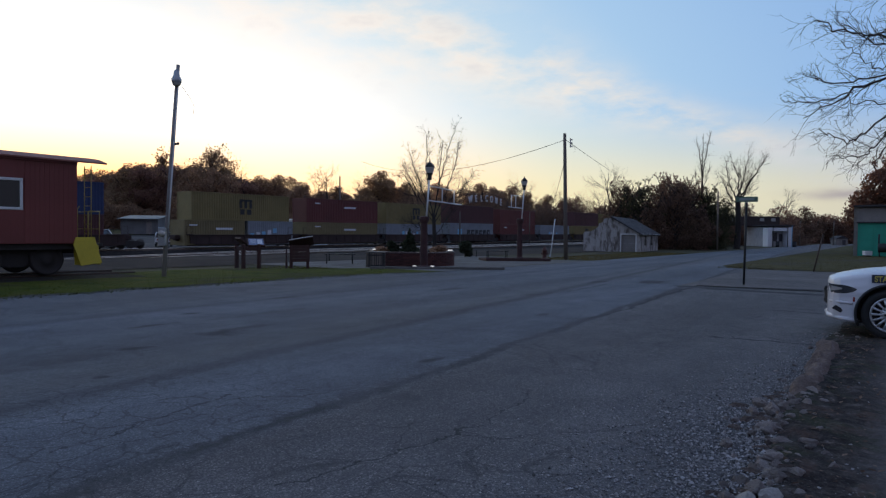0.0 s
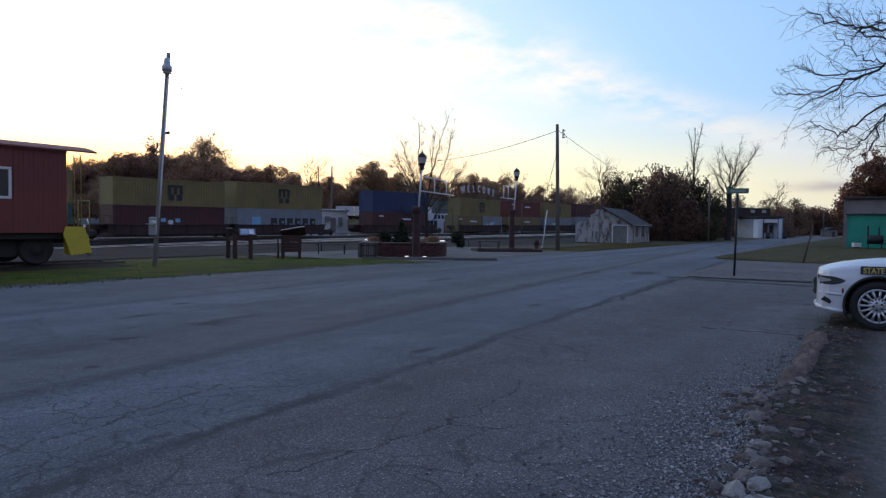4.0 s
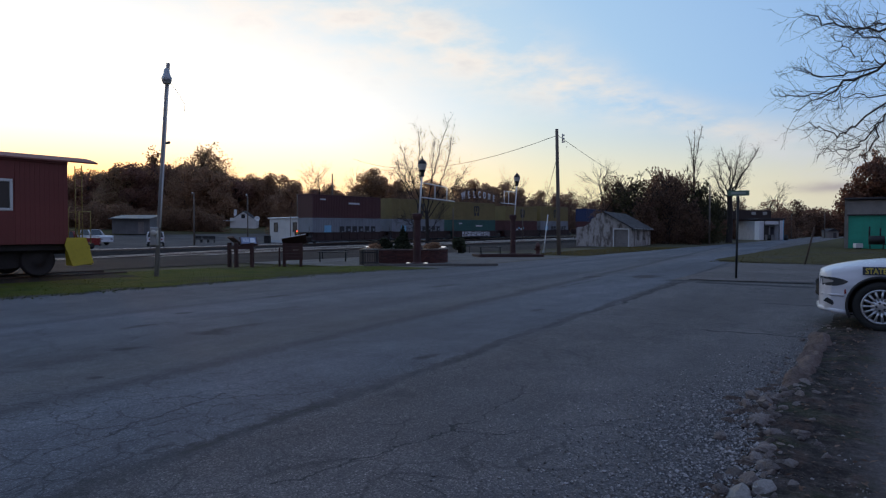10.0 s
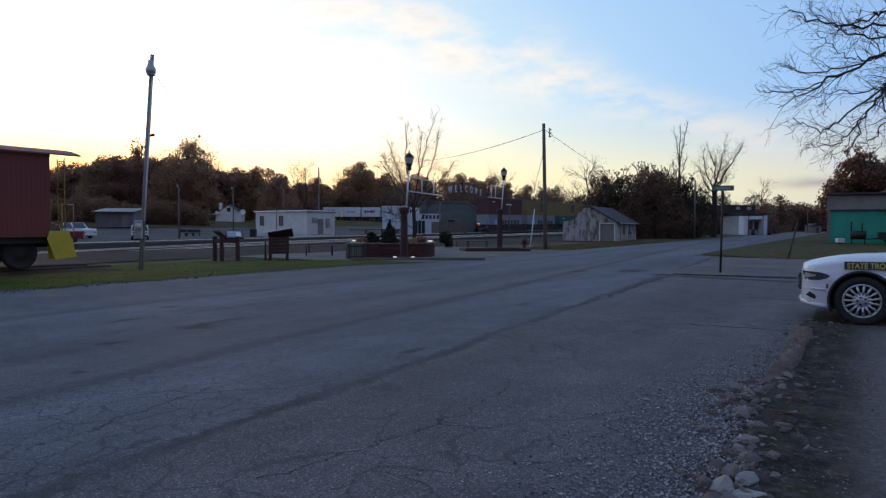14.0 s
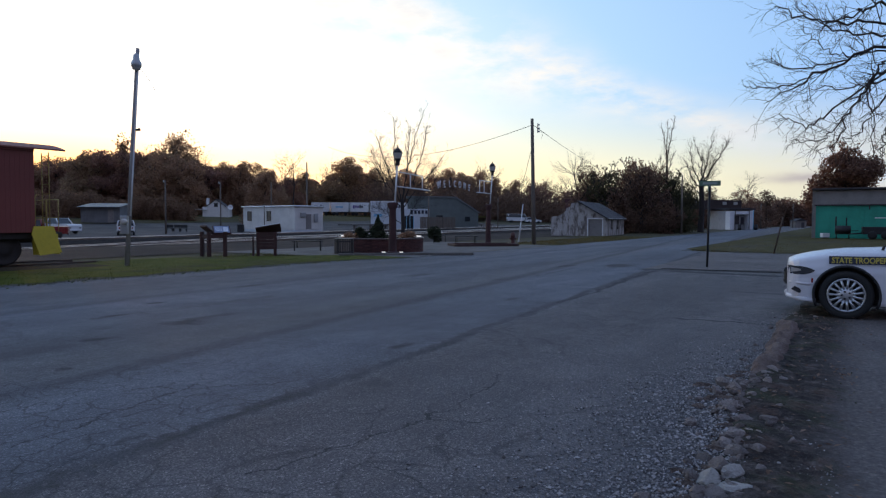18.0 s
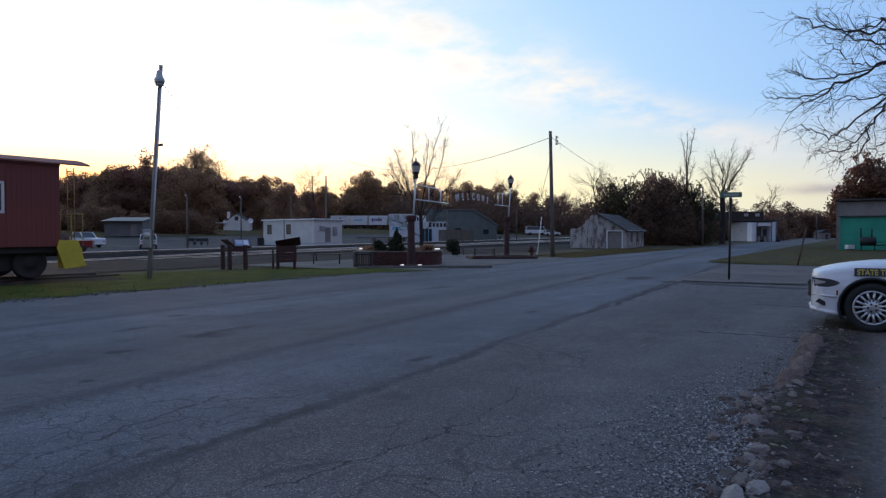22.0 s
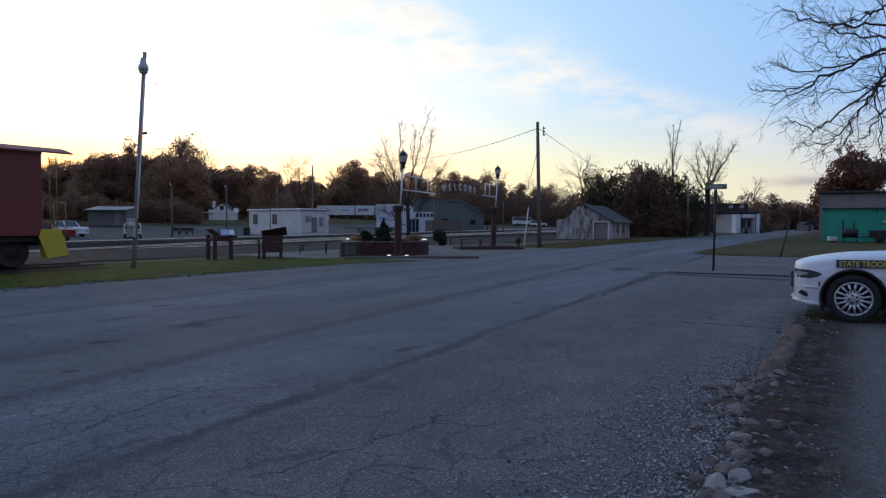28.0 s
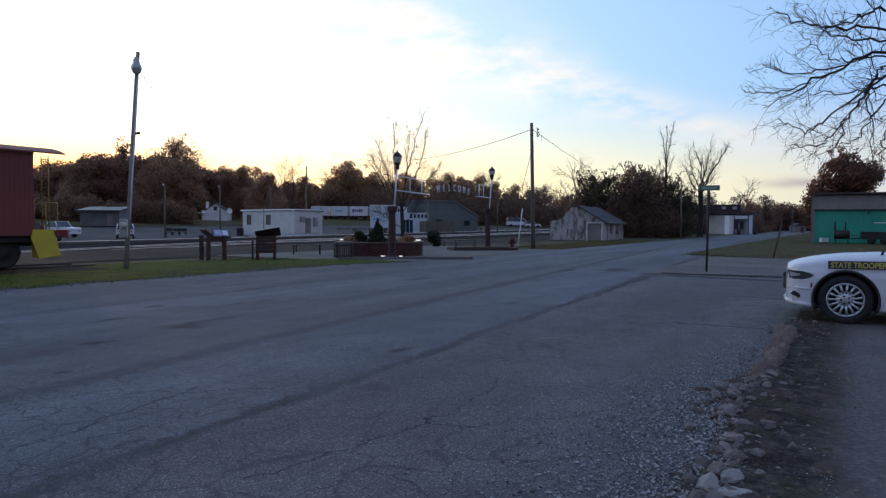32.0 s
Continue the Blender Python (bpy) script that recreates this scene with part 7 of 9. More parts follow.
def build_stones():
    rnd = random.Random(11)
    meshes = []
    for k in range(9):
        bm = bmesh.new()
        bmesh.ops.create_icosphere(bm, subdivisions=3, radius=1.0)
        sx, sy, sz = rnd.uniform(0.85, 1.2), rnd.uniform(0.7, 1.0), rnd.uniform(0.55, 0.8)
        cuts = [(Vector((rnd.uniform(-1, 1), rnd.uniform(-1, 1), rnd.uniform(-0.4, 1))).normalized(), rnd.uniform(0.5, 0.74)) for _ in range(9)]
        for v in bm.verts:
            p = v.co.copy()
            d = 1 + 0.5 * noise.noise(p * 1.3 + Vector((k * 7, 0, 0))) + 0.16 * noise.noise(p * 3.5 + Vector((0, k * 5, 0))) + 0.10 * noise.noise(p * 7 + Vector((0, k * 5, 3)))
            q = p * d
            # broken faces
            for a, lim in cuts:
                e = q.dot(a) - lim
                if e > 0:
                    q -= a * e * 0.94
            v.co = Vector((q.x * sx, q.y * sy, q.z * sz))
        me = bpy.data.meshes.new("stone")
        bm.to_mesh(me)
        bm.free()
        me.materials.append(M["stone"])
        meshes.append(me)
    for i in range(230):
        a = 2.6 + 9.2 * rnd.random() ** 1.7
        v = edge_line(a) + rnd.gauss(0, 0.15)
        r = rnd.choice((0.02, 0.025, 0.03, 0.04, 0.05, 0.06))
        if a > 7.5:
            r *= 0.8
        p = rp(a, v)
        st = tagged(part("stone", meshes[rnd.randrange(9)], None), "broken piece of pale concrete kerb on the road edge", "stone", "broken kerb stones")
        st.matrix_basis = Matrix.Translation((p.x, p.y, r * 0.22)) @ pose(0, 0, 0, rnd.uniform(-20, 20), rnd.uniform(-20, 20), rnd.uniform(0, 360)) @ Matrix.Scale(r, 4)
    # the larger pieces
    for k, (a, v, r, rz) in enumerate(((3.85, -0.61, 0.083, 271), (4.03, -0.50, 0.079, 204), (3.82, -0.45, 0.074, 346), (4.08, -0.59, 0.112, 314), (3.72, -0.65, 0.048, 160), (4.74, -0.59, 0.144, 0), (4.57, -0.63, 0.081, 270), (5.18, -0.60, 0.076, 344), (5.29, -0.45, 0.078, 306), (4.86, -0.47, 0.067, 271), (5.10, -0.33, 0.045, 200), (4.84, -0.26, 0.052, 21), (5.48, -0.72, 0.119, 159), (6.11, -0.77, 0.108, 116), (6.26, -0.89, 0.105, 285), (7.02, -0.57, 0.103, 101), (6.50, -0.57, 0.083, 84), (4.55, -0.50, 0.058, 214), (4.41, -0.58, 0.052, 25), (5.82, -0.62, 0.051, 345), (4.27, -0.55, 0.042, 84))):
        p = rp(a, v)
        q = 1.35 if k < 3 else 1.0
        st = tagged(part("stone", meshes[int(rz) % 9], None), "large broken chunk of pale concrete kerb", "stone", "broken kerb stones")
        st.matrix_basis = Matrix.Translation((p.x, p.y, r * 0.2)) @ pose(0, 0, 0, rnd.uniform(-12, 12), rnd.uniform(-12, 12), rz) @ Matrix.Diagonal((min(r, 0.095) * q * 0.95, min(r, 0.095) * q * 0.85, min(r, 0.095) * q * 1.05, 1))
        if k < 3:
            st.data = st.data.copy()
            st.data.materials.clear()
            st.data.materials.append(M["pale_stone"])
    # smaller rubble packed between the larger pieces
    for i in range(90):
        a = 3.5 + 3.6 * rnd.random()
        p, r = rp(a, edge_line(a) + rnd.gauss(0.05, 0.09)), rnd.uniform(0.02, 0.055)
        st = tagged(part("stone", meshes[rnd.randrange(9)], None), "broken piece of pale concrete kerb on the road edge", "stone", "broken kerb stones")
        st.matrix_basis = Matrix.Translation((p.x, p.y, 0.015 + r * 0.3)) @ pose(0, 0, 0, rnd.uniform(-30, 30), rnd.uniform(-30, 30), rnd.uniform(0, 360)) @ Matrix.Scale(r, 4)
    # what is left of the kerb: a low crumbling ridge
    ridge, xs = Shape(), steps(6.6, 11.0, 0.05)
    for i, x in enumerate(xs):
        e = smooth01((x - 6.6) / 0.5) * smooth01((11.0 - x) / 0.9)
        for k in range(9):
            f = k / 8
            yy = 0.63 + (f - 0.5) * (0.28 + 0.10 * noise.noise((x * 1.3, 3, 0))) + 0.06 * noise.noise((x * 0.8, 8, 0))
            zz = (0.115 * math.sin(math.pi * f) ** 0.6 * max(0.12, 0.6 + 1.1 * noise.noise((x * 2.6, f * 1.5, 4)) + 0.5 * noise.noise((x * 7, f * 3, 2))) + 0.02 * noise.noise((x * 9, f * 5, 1))) * e
            ridge.v.append((x, yy, zz + 0.004))
    for i in range(len(xs) - 1):
        for k in range(8):
            ridge.f.append((i * 9 + k, (i + 1) * 9 + k, (i + 1) * 9 + k + 1, i * 9 + k + 1))
            ridge.s.append(False)
    setting("kerb_ridge", ridge, M["ridge"], "crumbled tan remains of the concrete kerb").matrix_basis = ROAD_M
    # clods of earth pushed up between the stones
    for i in range(110):
        a = 3.3 + 4.2 * rnd.random() ** 1.3
        p, r = rp(a, edge_line(a) + rnd.gauss(0.03, 0.11)), rnd.uniform(0.03, 0.09)
        cl = tagged(part("clod", meshes[rnd.randrange(9)].copy(), None), "dark brown clod of earth on the road edge", "clod", "clods of earth")
        cl.data.materials.clear()
        cl.data.materials.append(M["ridge"])
        cl.matrix_basis = Matrix.Translation((p.x, p.y, 0.0)) @ pose(0, 0, 0, 0, 0, rnd.uniform(0, 360)) @ Matrix.Diagonal((r * 1.3, r, r * 0.5, 1))
    # loose grit along the edge: too many to count
    s = Shape()
    for i in range(16000):
        a = 0.6 + 12.5 * rnd.betavariate(2.0, 5.0)
        v = edge_line(a) + 0.1 - abs(rnd.gauss(0, 0.66 - 0.035 * a)) if rnd.random() < 0.93 else edge_line(a) + rnd.random() * 0.55
        if v < -5.5:
            continue
        r = rnd.uniform(0.004, 0.0125) * (1.6 if rnd.random() < 0.08 else 1)
        p = rp(a, v, r * 0.3 + (0.009 if v > -0.8 else 0.001))
        q = [Vector((rnd.uniform(0.6, 1.2) * r * x, rnd.uniform(0.6, 1.2) * r * y, rnd.uniform(0.4, 0.9) * r * z)) for x, y, z in ((1, 0, 0), (0, 1, 0), (-1, 0, 0), (0, -1, 0), (0, 0, 1), (0, 0, -1))]
        s.add([p + e for e in q], [(0, 1, 4), (1, 2, 4), (2, 3, 4), (3, 0, 4), (1, 0, 5), (2, 1, 5), (3, 2, 5), (0, 3, 5)])
    tagged(part("loose_grit", s, M["grit"]), "pale loose grit and gravel scattered on the asphalt", "gravel", "", "stuff")

    # dry leaves blown into the earth strip
    lv = Shape()
    for i in range(420):
        a, r = rnd.uniform(3.0, 13.0), rnd.uniform(0.012, 0.028)
        p = rp(a, edge_line(a) + rnd.uniform(0.05, 0.75) + (rnd.random() < 0.2) * rnd.uniform(0, 1.2), 0.05)
        t, tilt = rnd.uniform(0, 6.3), rnd.uniform(-0.5, 0.5)
        u, w = Vector((math.cos(t), math.sin(t), tilt)) * r, Vector((-math.sin(t), math.cos(t), 0.2)) * r * 0.6
        lv.add([p - u, p + w - u * 0.1, p + u, p - w + Vector((0, 0, r * 0.3))], [(0, 1, 2, 3)])
    tagged(part("fallen_leaves", lv, M["leaf_litter"]), "small dry brown leaves scattered on the earth strip", "leaves", "", "stuff")


build_stones()


def build_grass():
    rnd = random.Random(21)
    for name, mat, n, area, hh, label in (("verge_grass", "grass_blade", 20000, lambda: (rnd.uniform(-2, 20.8), -15.5 - 6.3 * rnd.random() ** 1.4 + 0.3 * rnd.gauss(0, 1)), 0.032, "short green grass of the roadside verge"),
                                          ("lawn_grass", "dry_blade", 9000, lambda: (33.8 + 32 * rnd.random() ** 1.6, rnd.uniform(-6.8, 14)), 0.05, "dry tufted lawn grass by the side street"),
                                          ("far_verge_grass", "dry_blade", 6000, lambda: (rnd.uniform(37, 60), -rnd.uniform(14.3, 18.6)), 0.07, "dry grass tufts of the verge"),
                                          ("edge_weeds", "weed_blade", 700, lambda: (rnd.uniform(5.0, 12.5), rnd.gauss(-0.16, 0.13)), 0.016, "thin weeds in the earth strip")):
        s = Shape()
        for i in range(n):
            a, v = area()
            p = rp(a, v)
            z = gz(p.x, p.y)
            h, t = hh * rnd.uniform(0.4, 1.3), rnd.uniform(0, 6.3)
            w = 0.012 + 0.25 * h * rnd.random()
            dx, dy = math.cos(t) * w, math.sin(t) * w
            s.v += [(p.x - dx, p.y - dy, z), (p.x + dx, p.y + dy, z), (p.x + rnd.uniform(-1, 1) * h * 0.6, p.y + rnd.uniform(-1, 1) * h * 0.6, z + h)]
            k = len(s.v) - 3
            s.f.append((k, k + 1, k + 2))
            s.s.append(False)
        tagged(part(name, s, M[mat]), label, "grass", "", "stuff")


build_grass()


# ---- buildings ----


def peeling(name):
    m, nt, b = shader(name, 0.9)
    v = mapped(nt, (1, 1, 0.3))
    n1, n2 = noise_node(nt, v, 2.3, 8, 0.72), noise_node(nt, mapped(nt), 9, 5, 0.7)
    c = ramp_node(nt, n1, [(0.38, (0.11, 0.09, 0.08)), (0.45, (0.25, 0.22, 0.20)), (0.51, (0.48, 0.445, 0.42)), (0.72, (0.58, 0.545, 0.525))])
    c = mix_node(nt, 0.7, c, ramp_node(nt, n2, [(0.3, (0.5, 0.48, 0.46)), (0.65, (1, 1, 1))]), "MULTIPLY")
    nt.links.new(c, b.inputs["Base Color"])
    bump_node(nt, b, n1, 0.4, 0.03)
    return m


M["peel"] = peeling("peeling_white_wall")
M["bright_white"] = paint("bright_white_wall", (0.80, 0.80, 0.82), 0.6, 0, 0.12)
M["store_shade_wall"] = paint("shaded_store_wall", (0.42, 0.42, 0.44), 0.7, 0, 0.4, 0.8, 6)
M["upper_brown"] = paint("dark_brown_boards", (0.055, 0.04, 0.038), 0.9, 0, 0.4)
M["shingle"] = object_paint("dark_shingle", (0.045, 0.04, 0.042), (0.085, 0.075, 0.075), fine=6)
M["roof_dark"] = paint("dark_roofing", (0.05, 0.045, 0.048), 0.9, 0, 0.4)
M["door_grey"] = paint("grey_door", (0.24, 0.22, 0.21), 0.7, 0, 0.3)
M["teal"] = paint("green_wall", (0.030, 0.32, 0.215), 0.7, 0, 0.35, 0.6, 5, 0.15)
M["block_grey"] = paint("grey_block", (0.24, 0.215, 0.20), 0.9, 0, 0.4, 0.8, 8, 0.3)
M["siding"] = paint("pale_siding", (0.70, 0.68, 0.65), 0.7, 0, 0.2)
M["roof_white"] = paint("white_metal_roof", (0.78, 0.80, 0.82), 0.45, 0.2, 0.2)
M["hut_grey"] = paint("dark_hut_boards", (0.16, 0.16, 0.165), 0.8, 0, 0.4)
M["metal_grey"] = paint("grey_sheet_metal", (0.15, 0.178, 0.172), 0.6, 0.2, 0.35)
M["hall_roof"] = paint("dull_roof_sheet", (0.17, 0.18, 0.185), 0.6, 0.2, 0.3)
M["blue_white"] = paint("bluish_white_wall", (0.62, 0.66, 0.70), 0.7, 0, 0.2)
M["car_red"] = paint("car_red", (0.22, 0.02, 0.02), 0.3, 0, 0.1, bump=0)
M["car_pale"] = paint("car_pale_white", (0.70, 0.71, 0.73), 0.3, 0, 0.08, bump=0)
M["purple"] = paint("purple_mark", (0.10, 0.04, 0.25), 0.5, 0, 0.1, bump=0)


def window(parent, x, z, w, h, y, m=None, frame_mat="white", depth=0.1):
    f = Shape()
    for px, pz, sx, sz in ((x, z - h / 2, w + 0.12, 0.07), (x, z + h / 2, w + 0.12, 0.07), (x - w / 2, z, 0.07, h), (x + w / 2, z, 0.07, h), (x, z, w, 0.04)):
        f.box((px, y - 0.02, pz), (sx, 0.08, sz), 0.008)
    o = part("window", f, M[frame_mat], parent, "", m)
    part("pane", Shape().box((x, y + 0.005, z), (w, 0.02, h)), M["dim_glass"], o)
    return o


def build_shed():
    """Gable end towards local -y, 0..5.3 along x; the building runs back along +y."""
    a, b = Vector((10.35, 64.6, 0)), Vector((15.15, 62.4, 0))
    rz = math.degrees(math.atan2(b.y - a.y, b.x - a.x))
    W, D, eave, ridge = (b - a).length, 9.6, 1.68, 3.2
    ob = thing("shed", Matrix.Translation(a) @ pose(0, 0, 0, 0, 0, rz), "small shed of peeling white block with a dark shingle roof", "shed")
    dx0, dx1, dh = 3.55, 4.95, 1.62
    t = 0.2
    gable = Shape()
    gable.prism([(0, 0), (dx0, 0), (dx0, eave), (0, eave)], t).prism([(dx1, 0), (W, 0), (W, eave), (dx1, eave)], t).prism([(dx0, dh), (dx1, dh), (dx1, eave), (dx0, eave)], t)
    gable.prism([(0, eave), (W, eave), (W / 2 + 0.25, ridge - 0.1), (W / 2 - 0.25, ridge - 0.02), (W / 2 - 0.7, ridge - 0.12), (W / 2 - 0.75, ridge - 0.4), (W / 2 - 1.15, ridge - 0.55), (W / 2 - 1.2, ridge - 0.85), (0.75, eave + 0.22), (0.05, eave + 0.16)], t)
    part("gable_wall", gable, M["peel"], ob)
    part("side_wall", Shape().box((0.1, D / 2 + 0.1, eave / 2), (0.2, D - 0.22, eave)), M["peel"], ob)
    sw = Shape()
    for y0, y1, z0, z1 in ((0.2, 2.4, 0, eave), (3.5, 5.6, 0, eave), (6.7, D, 0, eave), (2.4, 3.5, 0, 0.6), (2.4, 3.5, 1.5, eave), (5.6, 6.7, 0, 0.6), (5.6, 6.7, 1.5, eave)):
        sw.box((W - 0.1, (y0 + y1) / 2, (z0 + z1) / 2), (0.2, y1 - y0, z1 - z0))
    part("side_wall", sw, M["peel"], ob)
    for yc in (2.95, 6.15):
        part("window", Shape().box((W - 0.14, yc, 1.05), (0.03, 1.1, 0.9)), M["glass"], ob, "dark empty window")
    part("back_wall", Shape().prism([(0.2, 0), (W - 0.2, 0), (W - 0.2, eave), (W / 2, ridge - 0.15), (0.2, eave)], 0.2, "y", D - 0.2), M["peel"], ob)
    d = Shape()
    for k in range(4):
        d.box(((dx0 + dx1) / 2, 0.12, 0.2 + k * 0.4), (dx1 - dx0 - 0.03, 0.05, 0.385), 0.015)
    part("door", d, M["door_grey"], ob, "pale panelled garage door")
    part("door_frame", Shape().box((dx0 + 0.0, -0.02, dh / 2), (0.1, 0.06, dh), 0.01).box((dx1, -0.02, dh / 2), (0.1, 0.06, dh), 0.01).box(((dx0 + dx1) / 2, -0.02, dh + 0.04), (dx1 - dx0 + 0.1, 0.06, 0.1), 0.01), M["white"], ob)
    slope = math.atan2(ridge - eave, W / 2)
    ln = math.hypot(W / 2, ridge - eave) + 0.35
    for sgn in (-1, 1):
        # the slope over the ragged gable has fallen in at the front
        y0, y1 = (3.2, D + 0.3) if sgn < 0 else (-0.35, D + 0.3)
        rf = part("roof", Shape().box((0, 0, 0), (ln, y1 - y0, 0.08), 0.01), M["roof_dark"], ob, "dark shingle roof slope", pose(W / 2 + sgn * (W / 4 + 0.12), (y0 + y1) / 2, (ridge + eave) / 2 + (-0.14 if sgn < 0 else 0), 0, sgn * math.degrees(slope), 0))
        sh = Shape().box((0, 0, 0), (0.30, 0.92, 0.025), 0.006).mesh("shingle", M["shingle"])
        for i in range(int(ln / 0.27)):
            for j in range(int((y1 - y0) / 0.93)):
                part("shingle", sh, None, rf, m=pose(-ln / 2 + 0.15 + i * 0.27, -(y1 - y0) / 2 + 0.5 + 0.23 * (i % 2) + j * 0.93, 0.052 + 0.003 * (i % 2), 0, -3, 0))
    part("fascia", Shape().box((W - 0.05 + 0.25, D / 2, eave - 0.06), (0.05, D + 0.5, 0.14), 0.01), M["white"], ob)


build_shed()


def build_green_building():
    ob = thing("green_building", pose(32.15, 58.0, 0, 0, 0, -31), "long low building with a green front and grey upper wall", "building")
    L, D, H = 17.0, 9.0, 4.15
    part("front_wall", Shape().box((L / 2, 0.15, 1.4), (L, 0.3, 2.8)), M["teal"], ob, "green painted front wall")
    part("upper_wall", Shape().box((L / 2, 0.10, 3.45), (L, 0.34, 1.29), 0.02), M["block_grey"], ob, "grey boarded upper wall")
    part("side_wall", Shape().box((-0.05, D / 2 + 0.1, H / 2), (0.3, D, H)), M["block_grey"], ob)
    part("side_wall", Shape().box((L + 0.05, D / 2 + 0.1, H / 2), (0.3, D, H)), M["block_grey"], ob)
    part("back_wall", Shape().box((L / 2, D + 0.2, H / 2), (L, 0.3, H)), M["block_grey"], ob)
    part("roof", Shape().box((L / 2, D / 2, H + 0.06), (L + 0.5, D + 0.8, 0.16), 0.03), M["roof_dark"], ob)
    for k in range(14):
        part("wall_sheet", Shape().box((0.62 + k * 1.21, -0.012, 1.4), (1.19, 0.03, 2.78), 0.006), M["teal"], ob)
    part("corner_post", Shape().box((0.04, -0.04, H / 2), (0.09, 0.10, H), 0.01), M["block_grey"], ob)
    part("ledge", Shape().box((L / 2, -0.12, 2.84), (L, 0.14, 0.1), 0.01), M["roof_dark"], ob)
    part("loose_flashing", Shape().tube([(5.5, -0.1, 4.1), (6.6, -0.15, 3.85), (7.4, -0.1, 4.05)], [0.05, 0.1, 0.04], 6), M["roof_dark"], ob)
    part("vent_pipe", Shape().tube([(4.0, -0.15, 2.75), (4.0, -0.15, 2.45)], 0.05, 6), M["roof_dark"], ob)
    part("stripe", Shape().box((5.6, -0.035, 1.75), (2.4, 0.012, 0.07)), M["white"], ob, "faded pale stripe")
    bx = thing("white_box", pose(32.05, 56.6, 0) @ Matrix.Scale(0.8, 4), "white metal box against the green wall", "box")
    part("case", Shape().box((0.3, 0, 0.35), (0.75, 0.5, 0.45), 0.02), M["white"], bx)
    part("feet", Shape().box((0.3, 0, 0.06), (0.6, 0.4, 0.14), 0.01), M["black_metal"], bx)
    sm = thing("smoker_grill", pose(32.95, 55.2, 0, 0, 0, -27), "black barrel smoker grill standing on the lawn", "grill")
    part("drum", Shape().tube([(-0.55, 0, 0.75), (0.55, 0, 0.75)], 0.36, 14), M["black_metal"], sm)
    part("chimney", Shape().tube([(-0.5, 0, 1.0), (-0.5, 0, 1.85)], 0.06, 8), M["black_metal"], sm)
    part("chimney", Shape().tube([(0.25, 0, 1.0), (0.25, 0, 1.75)], 0.05, 8), M["black_metal"], sm)
    for x in (-0.45, 0.45):
        part("leg", Shape().tube([(x, -0.25, 0), (x, 0, 0.7), (x, 0.25, 0)], 0.03, 6), M["black_metal"], sm)
    part("side_shelf", Shape().box((0.85, 0, 0.7), (0.5, 0.5, 0.04), 0.01), M["black_metal"], sm)
    tl = thing("utility_trailer", pose(34.9, 53.6, 0, 0, 0, -27), "small dark utility trailer parked by the green wall", "trailer")
    part("bed", Shape().box((0, 0, 0.72), (2.3, 1.3, 0.6), 0.03), M["black_metal"], tl)
    for x in (-0.5, 0.4):
        part("wheel", Shape().lathe([(0.05, -0.1), (0.32, -0.1), (0.34, 0), (0.32, 0.1), (0.05, 0.1)], 16), M["rubber"], tl, m=pose(x, -0.72, 0.34, 90, 0, 0))
    part("drawbar", Shape().tube([(-1.1, 0, 0.5), (-2.1, 0, 0.42)], 0.05, 6), M["black_metal"], tl)


build_green_building()


def build_white_store():
    ob = thing("roadside_store", pose(46.6, 111, 0, 0, 0, 4) @ Matrix.Diagonal((0.82, 1, 1.12, 1)), "low white building with a dark flat roof", "building")
    # the grey wall colour stands for the shade inside the porch recess
    part("wall_shell", Shape().box((3.6, 4.6, 1.45), (4.7, 6.4, 2.9), 0.03), M["store_shade_wall"], ob)
    part("corner_wall", Shape().box((1.65, 0.9, 1.4), (0.9, 1.6, 2.8), 0.03), M["bright_white"], ob, "white corner wall")
    part("corner_wall", Shape().box((5.55, 0.9, 1.4), (0.8, 1.6, 2.8), 0.03), M["bright_white"], ob, "white corner wall")
    part("lintel", Shape().box((3.6, 0.3, 2.55), (3.2, 0.3, 0.5), 0.02), M["bright_white"], ob, "white boarded lintel")
    part("wing_wall", Shape().box((6.35, 2.6, 1.45), (0.8, 3.0, 2.9), 0.03), M["bright_white"], ob, "white side wing")
    part("roof", Shape().box((3.7, 4, 3.1), (5.6, 8.0, 0.22), 0.03), M["roof_dark"], ob)
    part("upper_floor", Shape().box((0.0, 6.5, 3.85), (13.5, 3.0, 1.4), 0.03), M["upper_brown"], ob, "dark brown upper storey behind")
    for x in (-5.2, -3.6, -2.0, 3.0, 5.4):
        part("upper_window", Shape().box((x, 4.98, 4.05), (0.9, 0.04, 0.45)), M["galv"], ob)
    for x, w, h in ((2.55, 0.6, 1.9), (3.5, 0.8, 1.3), (4.6, 0.7, 1.1)):
        part("opening", Shape().box((x, 1.38, 0.2 + h / 2 + (0.6 if h < 1.8 else 0)), (w, 0.06, h)), M["dim_glass"], ob)
    for x in (2.15, 5.1, 5.95):
        part("porch_post", Shape().tube([(x, -0.1, 0), (x, -0.1, 3.0)], 0.07, 6), M["mark_blue"] if x > 5.9 else M["black_metal"], ob)
    for i, (x, y) in enumerate(((4.9, -0.9), (7.6, -0.8))):
        pl = thing("fuel_drum", Matrix.Translation(rp(0, 0) + Vector((43.8 + x, 111 + y, 0))), "dark drum standing before the white building", "drum")
        part("drum", Shape().lathe([(0.3, 0), (0.3, 0.3), (0.315, 0.32), (0.3, 0.34), (0.3, 0.9), (0.28, 0.92)], 12), M["black_metal"], pl)


build_white_store()


